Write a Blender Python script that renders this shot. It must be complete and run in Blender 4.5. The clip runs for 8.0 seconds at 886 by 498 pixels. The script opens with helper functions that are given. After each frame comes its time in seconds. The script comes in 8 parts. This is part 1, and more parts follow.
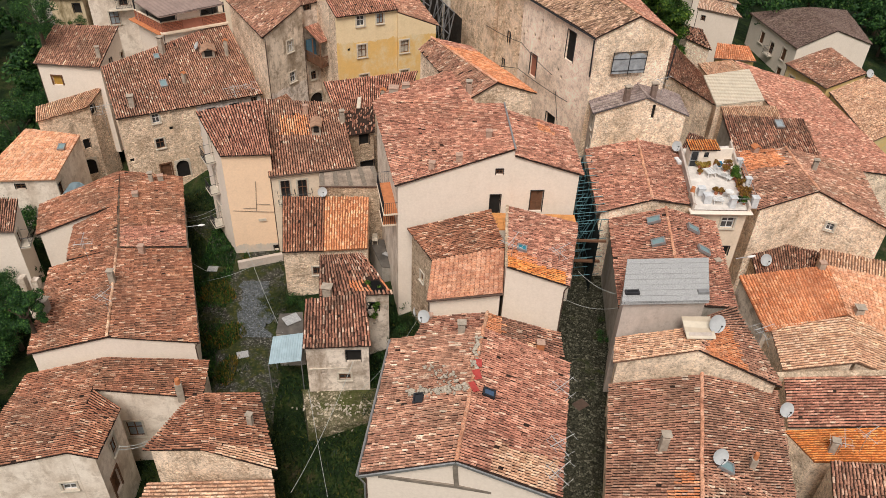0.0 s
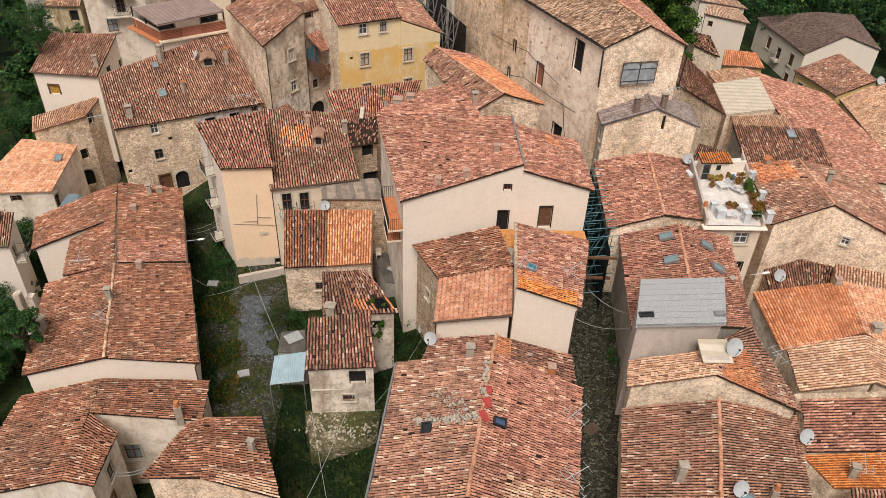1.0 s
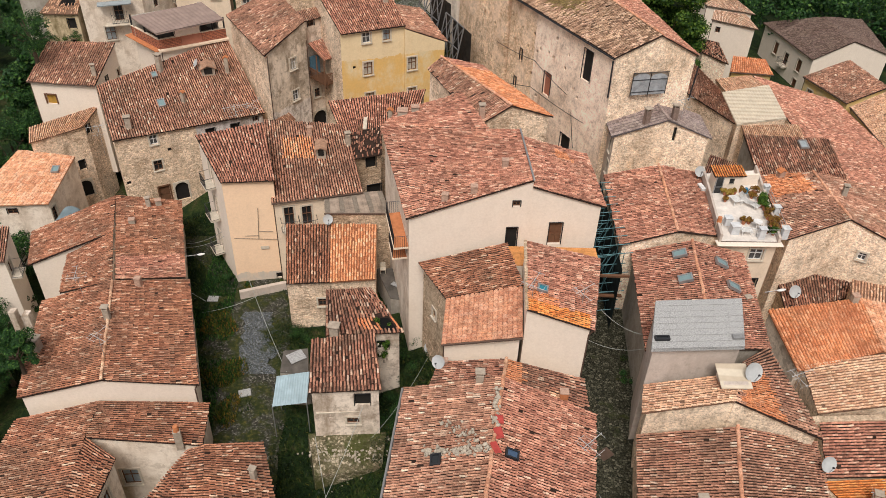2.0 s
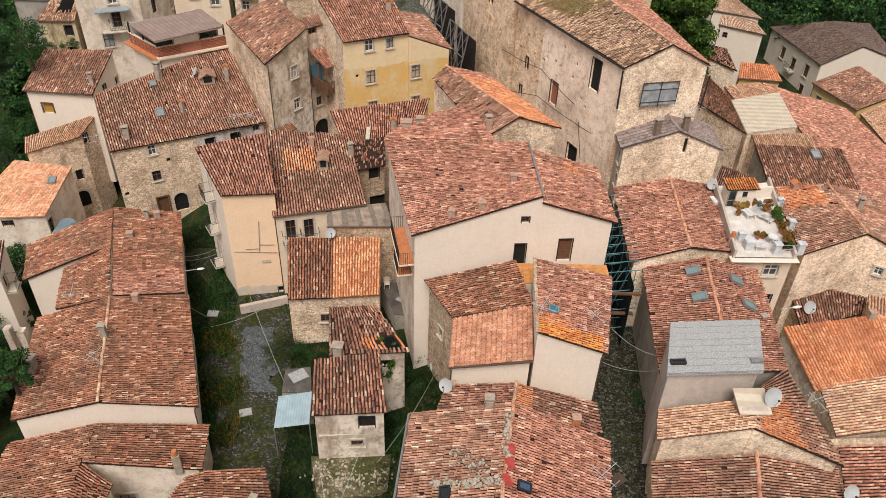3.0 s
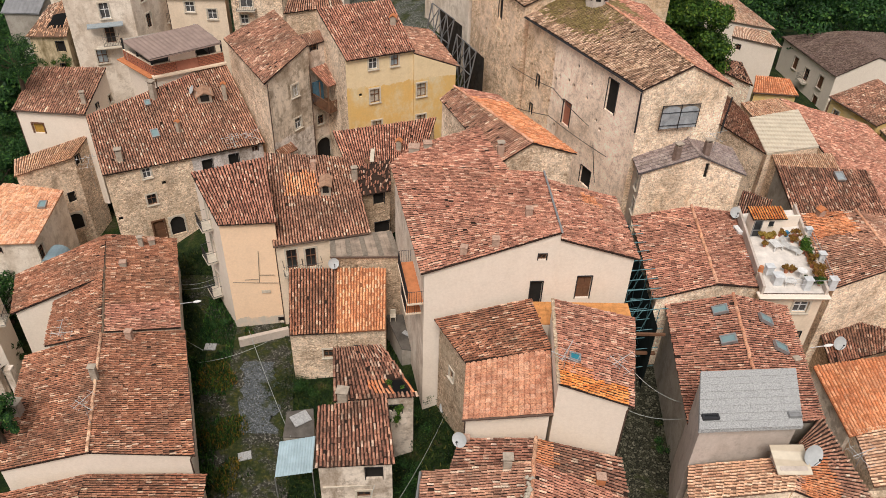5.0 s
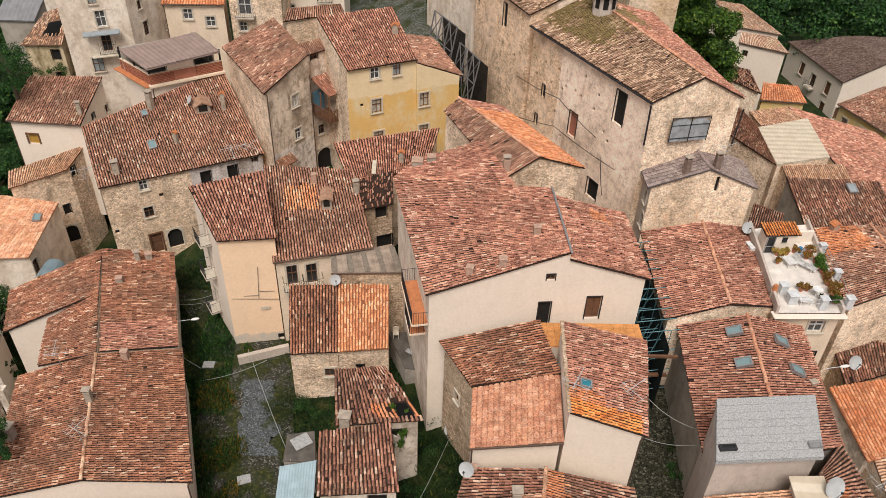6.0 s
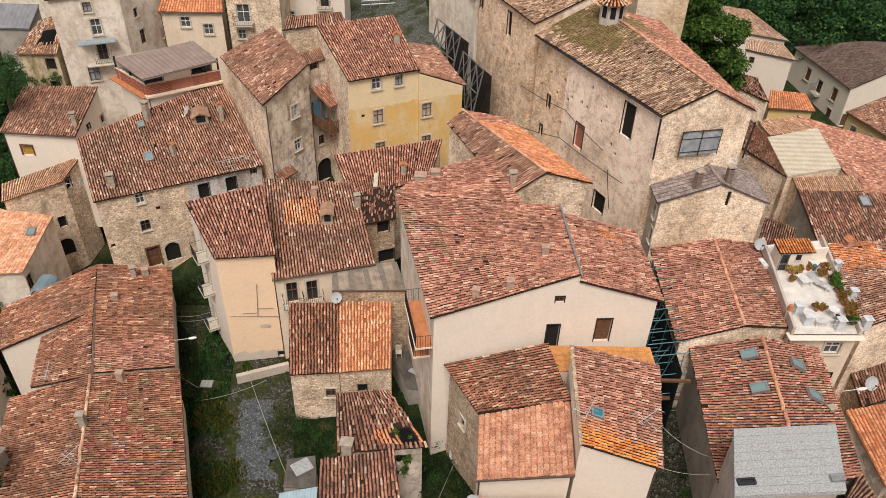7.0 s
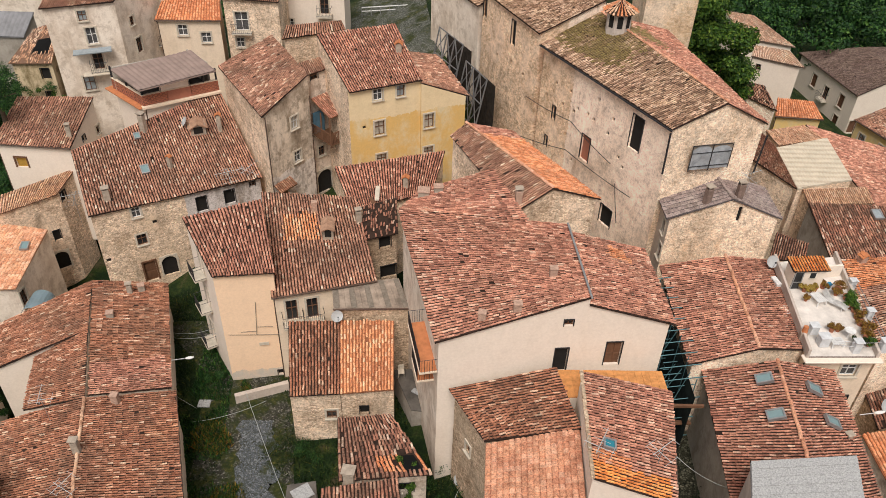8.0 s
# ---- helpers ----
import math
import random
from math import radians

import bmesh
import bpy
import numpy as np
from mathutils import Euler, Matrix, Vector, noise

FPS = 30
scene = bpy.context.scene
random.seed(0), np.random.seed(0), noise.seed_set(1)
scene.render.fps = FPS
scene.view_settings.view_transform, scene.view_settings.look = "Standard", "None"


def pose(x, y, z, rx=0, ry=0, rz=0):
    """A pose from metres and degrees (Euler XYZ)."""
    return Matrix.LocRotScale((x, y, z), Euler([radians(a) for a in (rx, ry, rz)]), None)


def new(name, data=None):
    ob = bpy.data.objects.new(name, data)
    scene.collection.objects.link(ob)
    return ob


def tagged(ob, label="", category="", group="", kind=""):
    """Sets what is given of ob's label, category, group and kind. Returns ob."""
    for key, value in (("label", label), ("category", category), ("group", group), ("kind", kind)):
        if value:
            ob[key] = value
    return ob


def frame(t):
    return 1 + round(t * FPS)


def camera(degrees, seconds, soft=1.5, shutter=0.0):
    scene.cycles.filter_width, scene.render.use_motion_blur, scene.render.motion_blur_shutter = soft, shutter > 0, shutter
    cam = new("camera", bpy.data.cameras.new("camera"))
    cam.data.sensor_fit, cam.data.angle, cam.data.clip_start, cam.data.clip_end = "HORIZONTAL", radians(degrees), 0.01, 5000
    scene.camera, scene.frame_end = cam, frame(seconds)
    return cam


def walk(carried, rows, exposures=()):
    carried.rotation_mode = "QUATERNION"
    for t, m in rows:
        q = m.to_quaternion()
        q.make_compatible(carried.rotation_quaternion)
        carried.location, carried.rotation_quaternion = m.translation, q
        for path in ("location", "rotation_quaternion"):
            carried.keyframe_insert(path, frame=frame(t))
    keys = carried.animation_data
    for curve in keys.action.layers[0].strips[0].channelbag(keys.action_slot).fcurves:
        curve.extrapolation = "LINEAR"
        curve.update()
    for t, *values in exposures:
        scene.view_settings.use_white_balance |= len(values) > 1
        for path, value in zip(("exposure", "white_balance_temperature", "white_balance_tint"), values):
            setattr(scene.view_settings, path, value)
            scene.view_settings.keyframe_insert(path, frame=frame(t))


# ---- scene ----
cam = camera(60.0, 8.0, soft=0.5)
METRES, EYE, TILT, LEAN, TURN = 15.0, 44.4, -37.8, -1.86, 0.0
ROWS = [
    (0, 0.0000, 0.0000, 0.0000, 0, 0, 0),
    (0.5, -0.0153, 0.0517, 0.0403, 0, 0.02, 0.04),
    (1, -0.0299, 0.1001, 0.0782, 0, 0.04, 0.05),
    (1.5, -0.0453, 0.1511, 0.1178, 0.01, 0.07, 0.09),
    (3, -0.0886, 0.2990, 0.2303, 0.02, 0.11, 0.19),
    (3.5, -0.1020, 0.3497, 0.2690, 0.01, 0.11, 0.22),
    (4, -0.1130, 0.3972, 0.3068, 0.01, 0.13, 0.25),
    (4.5, -0.1246, 0.4479, 0.3468, 0, 0.14, 0.29),
    (6, -0.1576, 0.5937, 0.4631, -0.04, 0.17, 0.38),
    (6.5, -0.1685, 0.6443, 0.5038, -0.05, 0.18, 0.42),
    (7, -0.1785, 0.6920, 0.5430, -0.08, 0.19, 0.45),
    (7.5, -0.1891, 0.7414, 0.5840, -0.1, 0.21, 0.49),
    (8, -0.1976, 0.7867, 0.6214, -0.12, 0.22, 0.52),
]
walk(cam, [(t, pose(0, 0, EYE, TILT, LEAN, TURN) @ pose(METRES * x, METRES * y, METRES * z, 90 + pitch, roll, yaw)) for t, x, y, z, yaw, pitch, roll in ROWS])

# ---- light: overcast sky, soft high sun ----
SUN_UP, SUN_AZ = 56.0, 188.0
world = bpy.data.worlds.new("sky")
scene.world = world
world.use_nodes = True
wn = world.node_tree.nodes
sky = wn.new("ShaderNodeTexSky")
sky.sky_type = "NISHITA"
sky.sun_disc = False
sky.sun_elevation = radians(SUN_UP)
sky.sun_rotation = radians(SUN_AZ)
sky.air_density, sky.dust_density, sky.ozone_density = 1.0, 4.0, 1.0
mixn = wn.new("ShaderNodeMixRGB")
mixn.inputs[0].default_value = 0.72
mixn.inputs[2].default_value = (7.4, 7.05, 6.85, 1)
world.node_tree.links.new(sky.outputs[0], mixn.inputs[1])
world.node_tree.links.new(mixn.outputs[0], wn["Background"].inputs[0])
wn["Background"].inputs[1].default_value = 0.07
sun = new("sun", bpy.data.lights.new("sun", "SUN"))
sun.data.energy, sun.data.angle, sun.data.color = 2.6, radians(28), (1.0, 0.94, 0.88)
sun.matrix_world = pose(0, 0, 120, 90 - SUN_UP, 0, 180 - SUN_AZ)
scene.view_settings.exposure = 0.26


# ---- materials ----
def mat(name, rough=0.85):
    m = bpy.data.materials.new(name)
    m.use_nodes = True
    nt = m.node_tree
    bsdf = nt.nodes["Principled BSDF"]
    bsdf.inputs["Roughness"].default_value = rough
    bsdf.inputs["Specular IOR Level"].default_value = 0.25
    return m, nt, bsdf


def nd(nt, kind, **inputs):
    n = nt.nodes.new(kind)
    for k, v in inputs.items():
        n.inputs[k.replace("_", " ")].default_value = v
    return n


def ramp(nt, fac, stops):
    r = nt.nodes.new("ShaderNodeValToRGB")
    el = r.color_ramp.elements
    while len(el) < len(stops):
        el.new(0.5)
    for e, (p, c) in zip(el, stops):
        e.position = p
        e.color = (*c, 1)
    nt.links.new(fac, r.inputs[0])
    return r.outputs[0]


def blend(nt, fac, a, b, mode="MIX"):
    m = nt.nodes.new("ShaderNodeMixRGB")
    m.blend_type = mode
    for i, v in enumerate((fac, a, b)):
        if hasattr(v, "is_linked"):
            nt.links.new(v, m.inputs[i])
        else:
            m.inputs[i].default_value = v if i == 0 else (*v, 1)
    return m.outputs[0]


def coords(nt):
    return nt.nodes.new("ShaderNodeNewGeometry").outputs["Position"]


def noisy(nt, scale, detail=4.0, rough=0.6, stretch=None):
    n = nd(nt, "ShaderNodeTexNoise", Scale=scale, Detail=detail, Roughness=rough)
    at = coords(nt)
    if stretch:
        m = nt.nodes.new("ShaderNodeVectorMath")
        m.operation = "MULTIPLY"
        m.inputs[1].default_value = stretch
        nt.links.new(at, m.inputs[0])
        at = m.outputs[0]
    nt.links.new(at, n.inputs["Vector"])
    return n.outputs[0]


def bump(nt, bsdf, height, strength=0.5, dist=0.02):
    b = nd(nt, "ShaderNodeBump", Strength=strength, Distance=dist)
    nt.links.new(height, b.inputs["Height"])
    nt.links.new(b.outputs[0], bsdf.inputs["Normal"])


def soften(stops, keep=0.6):
    """Spread the tones of a ramp by keep about their mean, a little warmer."""
    mid = [sum(c[k] for _, c in stops) / len(stops) for k in range(3)]
    return [(p, tuple(max(0.03, min(0.88, (mid[k] + (c[k] - mid[k]) * keep) * (1.12, 1.08, 1.085)[k])) for k in range(3))) for p, c in stops]


def scaled(nt, value, by):
    n = nt.nodes.new("ShaderNodeMath")
    n.operation = "MULTIPLY"
    n.inputs[1].default_value = by
    nt.links.new(value, n.inputs[0])
    return n.outputs[0]


def tile_mat(name, stops, dirt=(0.13, 0.085, 0.06), dirty=0.5, moss=0.0, keep=0.98, drift=1.0):
    """Clay tiles: each one has its own tone, whole areas drift to ochre, rose or soot, and lichen sits in spots."""
    m, nt, bsdf = mat(name, 0.9)
    info = nt.nodes.new("ShaderNodeObjectInfo")
    geo = nt.nodes.new("ShaderNodeNewGeometry")
    add = nt.nodes.new("ShaderNodeMath")
    add.operation = "ADD"
    nt.links.new(info.outputs["Random"], add.inputs[0])
    nt.links.new(geo.outputs["Random Per Island"], add.inputs[1])
    fr = nt.nodes.new("ShaderNodeMath")
    fr.operation = "FRACT"
    nt.links.new(add.outputs[0], fr.inputs[0])
    col = ramp(nt, fr.outputs[0], soften(stops, keep))
    hue = ramp(nt, noisy(nt, 0.55, 6, 0.72), [(0.34, (0.84, 0.76, 0.75)), (0.46, (0.97, 0.93, 0.92)), (0.54, (1.02, 1.0, 0.98)), (0.66, (1.12, 1.12, 1.06))])
    col = blend(nt, min(1.0, drift), col, hue, "MULTIPLY")
    patch = ramp(nt, noisy(nt, 0.36, 7, 0.74), [(0.44, (0, 0, 0)), (0.6, (1, 1, 1))])
    col = blend(nt, scaled(nt, patch, dirty), col, dirt)
    mid = ramp(nt, noisy(nt, 2.6, 5, 0.75), [(0.36, (0.62, 0.58, 0.55)), (0.5, (1.0, 1.0, 1.0)), (0.64, (1.22, 1.2, 1.17))])
    col = blend(nt, 0.75, col, mid, "MULTIPLY")
    fine = ramp(nt, noisy(nt, 11.0, 5, 0.75), [(0.36, (0.44, 0.4, 0.38)), (0.5, (1.02, 1.01, 0.99)), (0.64, (1.36, 1.34, 1.3))])
    col = blend(nt, 0.85, col, fine, "MULTIPLY")
    lich = ramp(nt, noisy(nt, 4.6, 6, 0.8), [(0.56, (0, 0, 0)), (0.66, (1, 1, 1))])
    col = blend(nt, scaled(nt, lich, 0.5 * drift), col, (0.5, 0.4, 0.3))
    if moss:
        ms = ramp(nt, noisy(nt, 0.5, 6, 0.7), [(0.47 - moss * 0.22, (0, 0, 0)), (0.58 - moss * 0.08, (moss * 0.9,) * 3)])
        col = blend(nt, ms, col, ramp(nt, noisy(nt, 5.0, 4, 0.7), [(0.35, (0.09, 0.075, 0.025)), (0.52, (0.2, 0.14, 0.055)), (0.66, (0.3, 0.25, 0.07))]))
    nt.links.new(col, bsdf.inputs["Base Color"])
    bump(nt, bsdf, noisy(nt, 14.0, 4, 0.7), 0.6, 0.025)
    return m


T_STD = [(0.0, (0.26, 0.125, 0.083)), (0.2, (0.37, 0.18, 0.12)), (0.6, (0.48, 0.245, 0.162)), (0.87, (0.57, 0.315, 0.215)), (0.95, (0.7, 0.48, 0.35)), (1.0, (0.8, 0.65, 0.5))]
T_DARK = [(0.0, (0.15, 0.075, 0.055)), (0.3, (0.27, 0.13, 0.09)), (0.62, (0.39, 0.19, 0.13)), (0.85, (0.5, 0.28, 0.195)), (0.94, (0.56, 0.41, 0.31)), (1.0, (0.66, 0.52, 0.42))]
T_RED = [(0.0, (0.24, 0.11, 0.078)), (0.25, (0.38, 0.178, 0.126)), (0.65, (0.52, 0.255, 0.178)), (0.9, (0.62, 0.345, 0.25)), (1.0, (0.76, 0.55, 0.42))]
T_BROWN = [(0.0, (0.2, 0.088, 0.054)), (0.25, (0.3, 0.135, 0.08)), (0.65, (0.41, 0.19, 0.115)), (0.88, (0.5, 0.265, 0.17)), (0.96, (0.66, 0.44, 0.31)), (1.0, (0.76, 0.6, 0.45))]
T_AMBER = [(0.0, (0.5, 0.21, 0.1)), (0.4, (0.72, 0.34, 0.17)), (0.8, (0.8, 0.45, 0.25)), (1.0, (0.84, 0.6, 0.4))]
T_TAN = [(0.0, (0.42, 0.24, 0.15)), (0.3, (0.6, 0.38, 0.25)), (0.7, (0.68, 0.46, 0.31)), (1.0, (0.78, 0.6, 0.44))]
T_GREY = [(0.0, (0.15, 0.095, 0.065)), (0.3, (0.33, 0.215, 0.145)), (0.7, (0.52, 0.36, 0.25)), (1.0, (0.72, 0.56, 0.42))]
T_ORANGE = [(0.0, (0.5, 0.19, 0.085)), (0.5, (0.66, 0.275, 0.13)), (1.0, (0.74, 0.39, 0.22))]
T_PINK = [(0.0, (0.54, 0.27, 0.17)), (0.5, (0.64, 0.35, 0.225)), (1.0, (0.72, 0.44, 0.31))]
T_CREAM = [(0.0, (0.6, 0.4, 0.29)), (0.4, (0.76, 0.57, 0.43)), (1.0, (0.85, 0.72, 0.6))]
T_LEAD = [(0.0, (0.22, 0.185, 0.175)), (0.5, (0.28, 0.24, 0.23)), (1.0, (0.34, 0.295, 0.28))]
TILES = {
    "std": tile_mat("clay_tile", [(p, (c[0] * 0.98, c[1] * 1.06, c[2] * 1.1)) for p, c in T_STD]),
    "dark": tile_mat("old_clay_tile", T_DARK, dirty=0.6),
    "red": tile_mat("red_clay_tile", T_RED, dirty=0.3),
    "tan": tile_mat("tan_clay_tile", T_TAN, dirty=0.2),
    "grey": tile_mat("grey_clay_tile", T_GREY, dirty=0.3, moss=0.12),
    "orange": tile_mat("new_clay_tile", T_ORANGE, dirty=0.3),
    "vivid": tile_mat("vivid_orange_tile", [(0.0, (0.58, 0.19, 0.05)), (0.5, (0.76, 0.29, 0.08)), (1.0, (0.82, 0.4, 0.14))], dirty=0.2),
    "ash": tile_mat("ash_brown_tile", [(0.0, (0.1, 0.075, 0.066)), (0.5, (0.16, 0.12, 0.105)), (1.0, (0.22, 0.17, 0.15))], dirty=0.3),
    "brown": tile_mat("brown_clay_tile", T_BROWN),
    "amber": tile_mat("weathered_orange_tile", T_AMBER, dirty=0.15),
    "apricot": tile_mat("apricot_tile", [(0.0, (0.6, 0.3, 0.17)), (0.5, (0.7, 0.4, 0.245)), (1.0, (0.76, 0.5, 0.34))], dirty=0.15),
    "cream": tile_mat("pale_cream_tile", T_CREAM, dirty=0.2),
    "lead": tile_mat("grey_interlocking_tile", T_LEAD, dirty=0.15),
    "moss": tile_mat("mossy_clay_tile", T_GREY, dirty=0.3, moss=1.0),
    "pink": tile_mat("pink_interlocking_tile", [(p, (c[0] * 0.9, c[1] * 0.88, c[2] * 0.86)) for p, c in T_PINK], dirty=0.15),
}


def plaster_mat(name, colour, stain=(0.3, 0.26, 0.21), amount=0.45, streak=True, band=None):
    m, nt, bsdf = mat(name, 0.92)
    big = ramp(nt, noisy(nt, 0.45, 6, 0.7), [(0.44, (0, 0, 0)), (0.6, (amount * 0.8,) * 3), (0.75, (amount,) * 3)])
    col = blend(nt, big, colour, stain)
    if band:
        z0, lower, worn = band
        low = blend(nt, ramp(nt, noisy(nt, 0.7, 6, 0.7, (1, 1, 0.6)), [(0.45, (0, 0, 0)), (0.65, (1, 1, 1))]), lower, worn)
        sx = nt.nodes.new("ShaderNodeSeparateXYZ")
        nt.links.new(coords(nt), sx.inputs[0])
        wob = nt.nodes.new("ShaderNodeMath")
        wob.operation = "MULTIPLY_ADD"
        wob.inputs[1].default_value = 1.4
        nt.links.new(noisy(nt, 0.9, 5, 0.7), wob.inputs[0])
        nt.links.new(sx.outputs[2], wob.inputs[2])
        gt = nt.nodes.new("ShaderNodeMath")
        gt.operation = "LESS_THAN"
        gt.inputs[1].default_value = z0 + 0.7
        nt.links.new(wob.outputs[0], gt.inputs[0])
        col = blend(nt, gt.outputs[0], col, low)
    if streak:
        st = ramp(nt, noisy(nt, 1.0, 6, 0.7, (1, 1, 0.28)), [(0.5, (0, 0, 0)), (0.68, (min(0.95, amount * 1.1),) * 3)])
        col = blend(nt, st, col, stain)
    spot = ramp(nt, noisy(nt, 1.1, 7, 0.75), [(0.5, (0, 0, 0)), (0.6, (amount * 0.8,) * 3)])
    col = blend(nt, spot, col, tuple(c * 0.8 for c in stain))
    fine = ramp(nt, noisy(nt, 6.0, 5, 0.7), [(0.3, (0.92, 0.91, 0.9)), (0.7, (1.05, 1.05, 1.05))])
    col = blend(nt, 0.9, col, fine, "MULTIPLY")
    nt.links.new(col, bsdf.inputs["Base Color"])
    bump(nt, bsdf, noisy(nt, 18.0, 4, 0.7), 0.35, 0.015)
    return m


def stone_mat(name, stops, mortar, size=0.2, joint=0.05, patchy=None, cover=0.5, stain=(0.2, 0.15, 0.1), dark=0.5, beside=None, grain=0.9):
    """Rubble masonry: uneven stones of their own tone, soft joints with dark gaps, remains of plaster, rain streaks."""
    m, nt, bsdf = mat(name, 0.95)
    warp = nd(nt, "ShaderNodeTexNoise", Scale=3.2, Detail=4.0)
    pos = coords(nt)
    nt.links.new(pos, warp.inputs["Vector"])
    mv = nt.nodes.new("ShaderNodeVectorMath")
    mv.operation = "MULTIPLY_ADD"
    mv.inputs[1].default_value = (0.3, 0.3, 0.3)
    nt.links.new(warp.outputs["Color"], mv.inputs[0])
    nt.links.new(pos, mv.inputs[2])
    sq = nt.nodes.new("ShaderNodeVectorMath")
    sq.operation = "MULTIPLY"
    sq.inputs[1].default_value = (1, 1, 1.9)
    nt.links.new(mv.outputs[0], sq.inputs[0])
    cell = nd(nt, "ShaderNodeTexVoronoi", Scale=1 / size)
    nt.links.new(sq.outputs[0], cell.inputs["Vector"])
    edge = nd(nt, "ShaderNodeTexVoronoi", Scale=1 / size)
    edge.feature = "DISTANCE_TO_EDGE"
    nt.links.new(sq.outputs[0], edge.inputs["Vector"])
    sep = nt.nodes.new("ShaderNodeSeparateColor")
    nt.links.new(cell.outputs["Color"], sep.inputs[0])
    col = ramp(nt, sep.outputs[0], stops)
    jm = ramp(nt, edge.outputs["Distance"], [(0.0, (0.75,) * 3), (joint, (0.6,) * 3), (joint + 0.14, (0, 0, 0))])
    col = blend(nt, jm, col, mortar)
    gap = ramp(nt, edge.outputs["Distance"], [(0.0, (1, 1, 1)), (0.1, (0, 0, 0))])
    some = ramp(nt, noisy(nt, 2.4, 4, 0.7), [(0.48, (0, 0, 0)), (0.62, (dark,) * 3)])
    gm = nt.nodes.new("ShaderNodeMath")
    gm.operation = "MULTIPLY"
    nt.links.new(gap, gm.inputs[0])
    nt.links.new(some, gm.inputs[1])
    col = blend(nt, gm.outputs[0], col, (0.07, 0.05, 0.035))
    if patchy:
        big = ramp(nt, noisy(nt, 0.33, 7, 0.72), [(cover - 0.05, (0, 0, 0)), (cover + 0.06, (0.92,) * 3)])
        tint = ramp(nt, noisy(nt, 0.9, 5, 0.7), [(0.3, tuple(c * 0.8 for c in patchy)), (0.7, tuple(c * 1.08 for c in patchy))])
        col = blend(nt, big, col, tint)
    if beside:
        sx = nt.nodes.new("ShaderNodeSeparateXYZ")
        nt.links.new(mv.outputs[0], sx.inputs[0])
        gt = nt.nodes.new("ShaderNodeMath")
        gt.operation = "GREATER_THAN"
        gt.inputs[1].default_value = beside[0]
        nt.links.new(sx.outputs[0], gt.inputs[0])
        col = blend(nt, gt.outputs[0], col, beside[1])
    wash = ramp(nt, noisy(nt, 0.22, 6, 0.7), [(0.36, (0.72, 0.66, 0.6)), (0.47, (1.0, 0.97, 0.94)), (0.62, (1.2, 1.19, 1.18))])
    col = blend(nt, 0.9, col, wash, "MULTIPLY")
    st = ramp(nt, noisy(nt, 0.8, 6, 0.72, (1, 1, 0.25)), [(0.54, (0, 0, 0)), (0.7, (0.6,) * 3)])
    col = blend(nt, st, col, stain)
    blot = ramp(nt, noisy(nt, 1.5, 7, 0.75), [(0.36, (0.7, 0.65, 0.6)), (0.46, (1.06, 1.05, 1.03)), (0.62, (1.3, 1.28, 1.26))])
    col = blend(nt, 0.85, col, blot, "MULTIPLY")
    fine = ramp(nt, noisy(nt, 7.0, 6, 0.75), [(0.34, (0.48, 0.44, 0.41)), (0.49, (1.0, 0.99, 0.98)), (0.66, (1.26, 1.26, 1.26))])
    col = blend(nt, grain, col, fine, "MULTIPLY")
    nt.links.new(col, bsdf.inputs["Base Color"])
    hgt = blend(nt, 0.5, edge.outputs["Distance"], noisy(nt, 11.0, 4, 0.7))
    bump(nt, bsdf, hgt, 0.8, 0.08)
    return m


def plain_mat(name, colour, rough=0.7, metal=0.0, vary=0.25, scale=3.0):
    m, nt, bsdf = mat(name, rough)
    bsdf.inputs["Metallic"].default_value = metal
    f = ramp(nt, noisy(nt, scale, 5, 0.65), [(0.3, (1 - vary,) * 3), (0.7, (1 + vary * 0.4,) * 3)])
    col = blend(nt, 1.0, colour, f, "MULTIPLY")
    nt.links.new(col, bsdf.inputs["Base Color"])
    bump(nt, bsdf, noisy(nt, scale * 5, 3, 0.6), 0.2, 0.01)
    return m


def glass_mat(name):
    m, nt, bsdf = mat(name, 0.12)
    bsdf.inputs["Base Color"].default_value = (0.018, 0.02, 0.022, 1)
    bsdf.inputs["Specular IOR Level"].default_value = 0.5
    return m


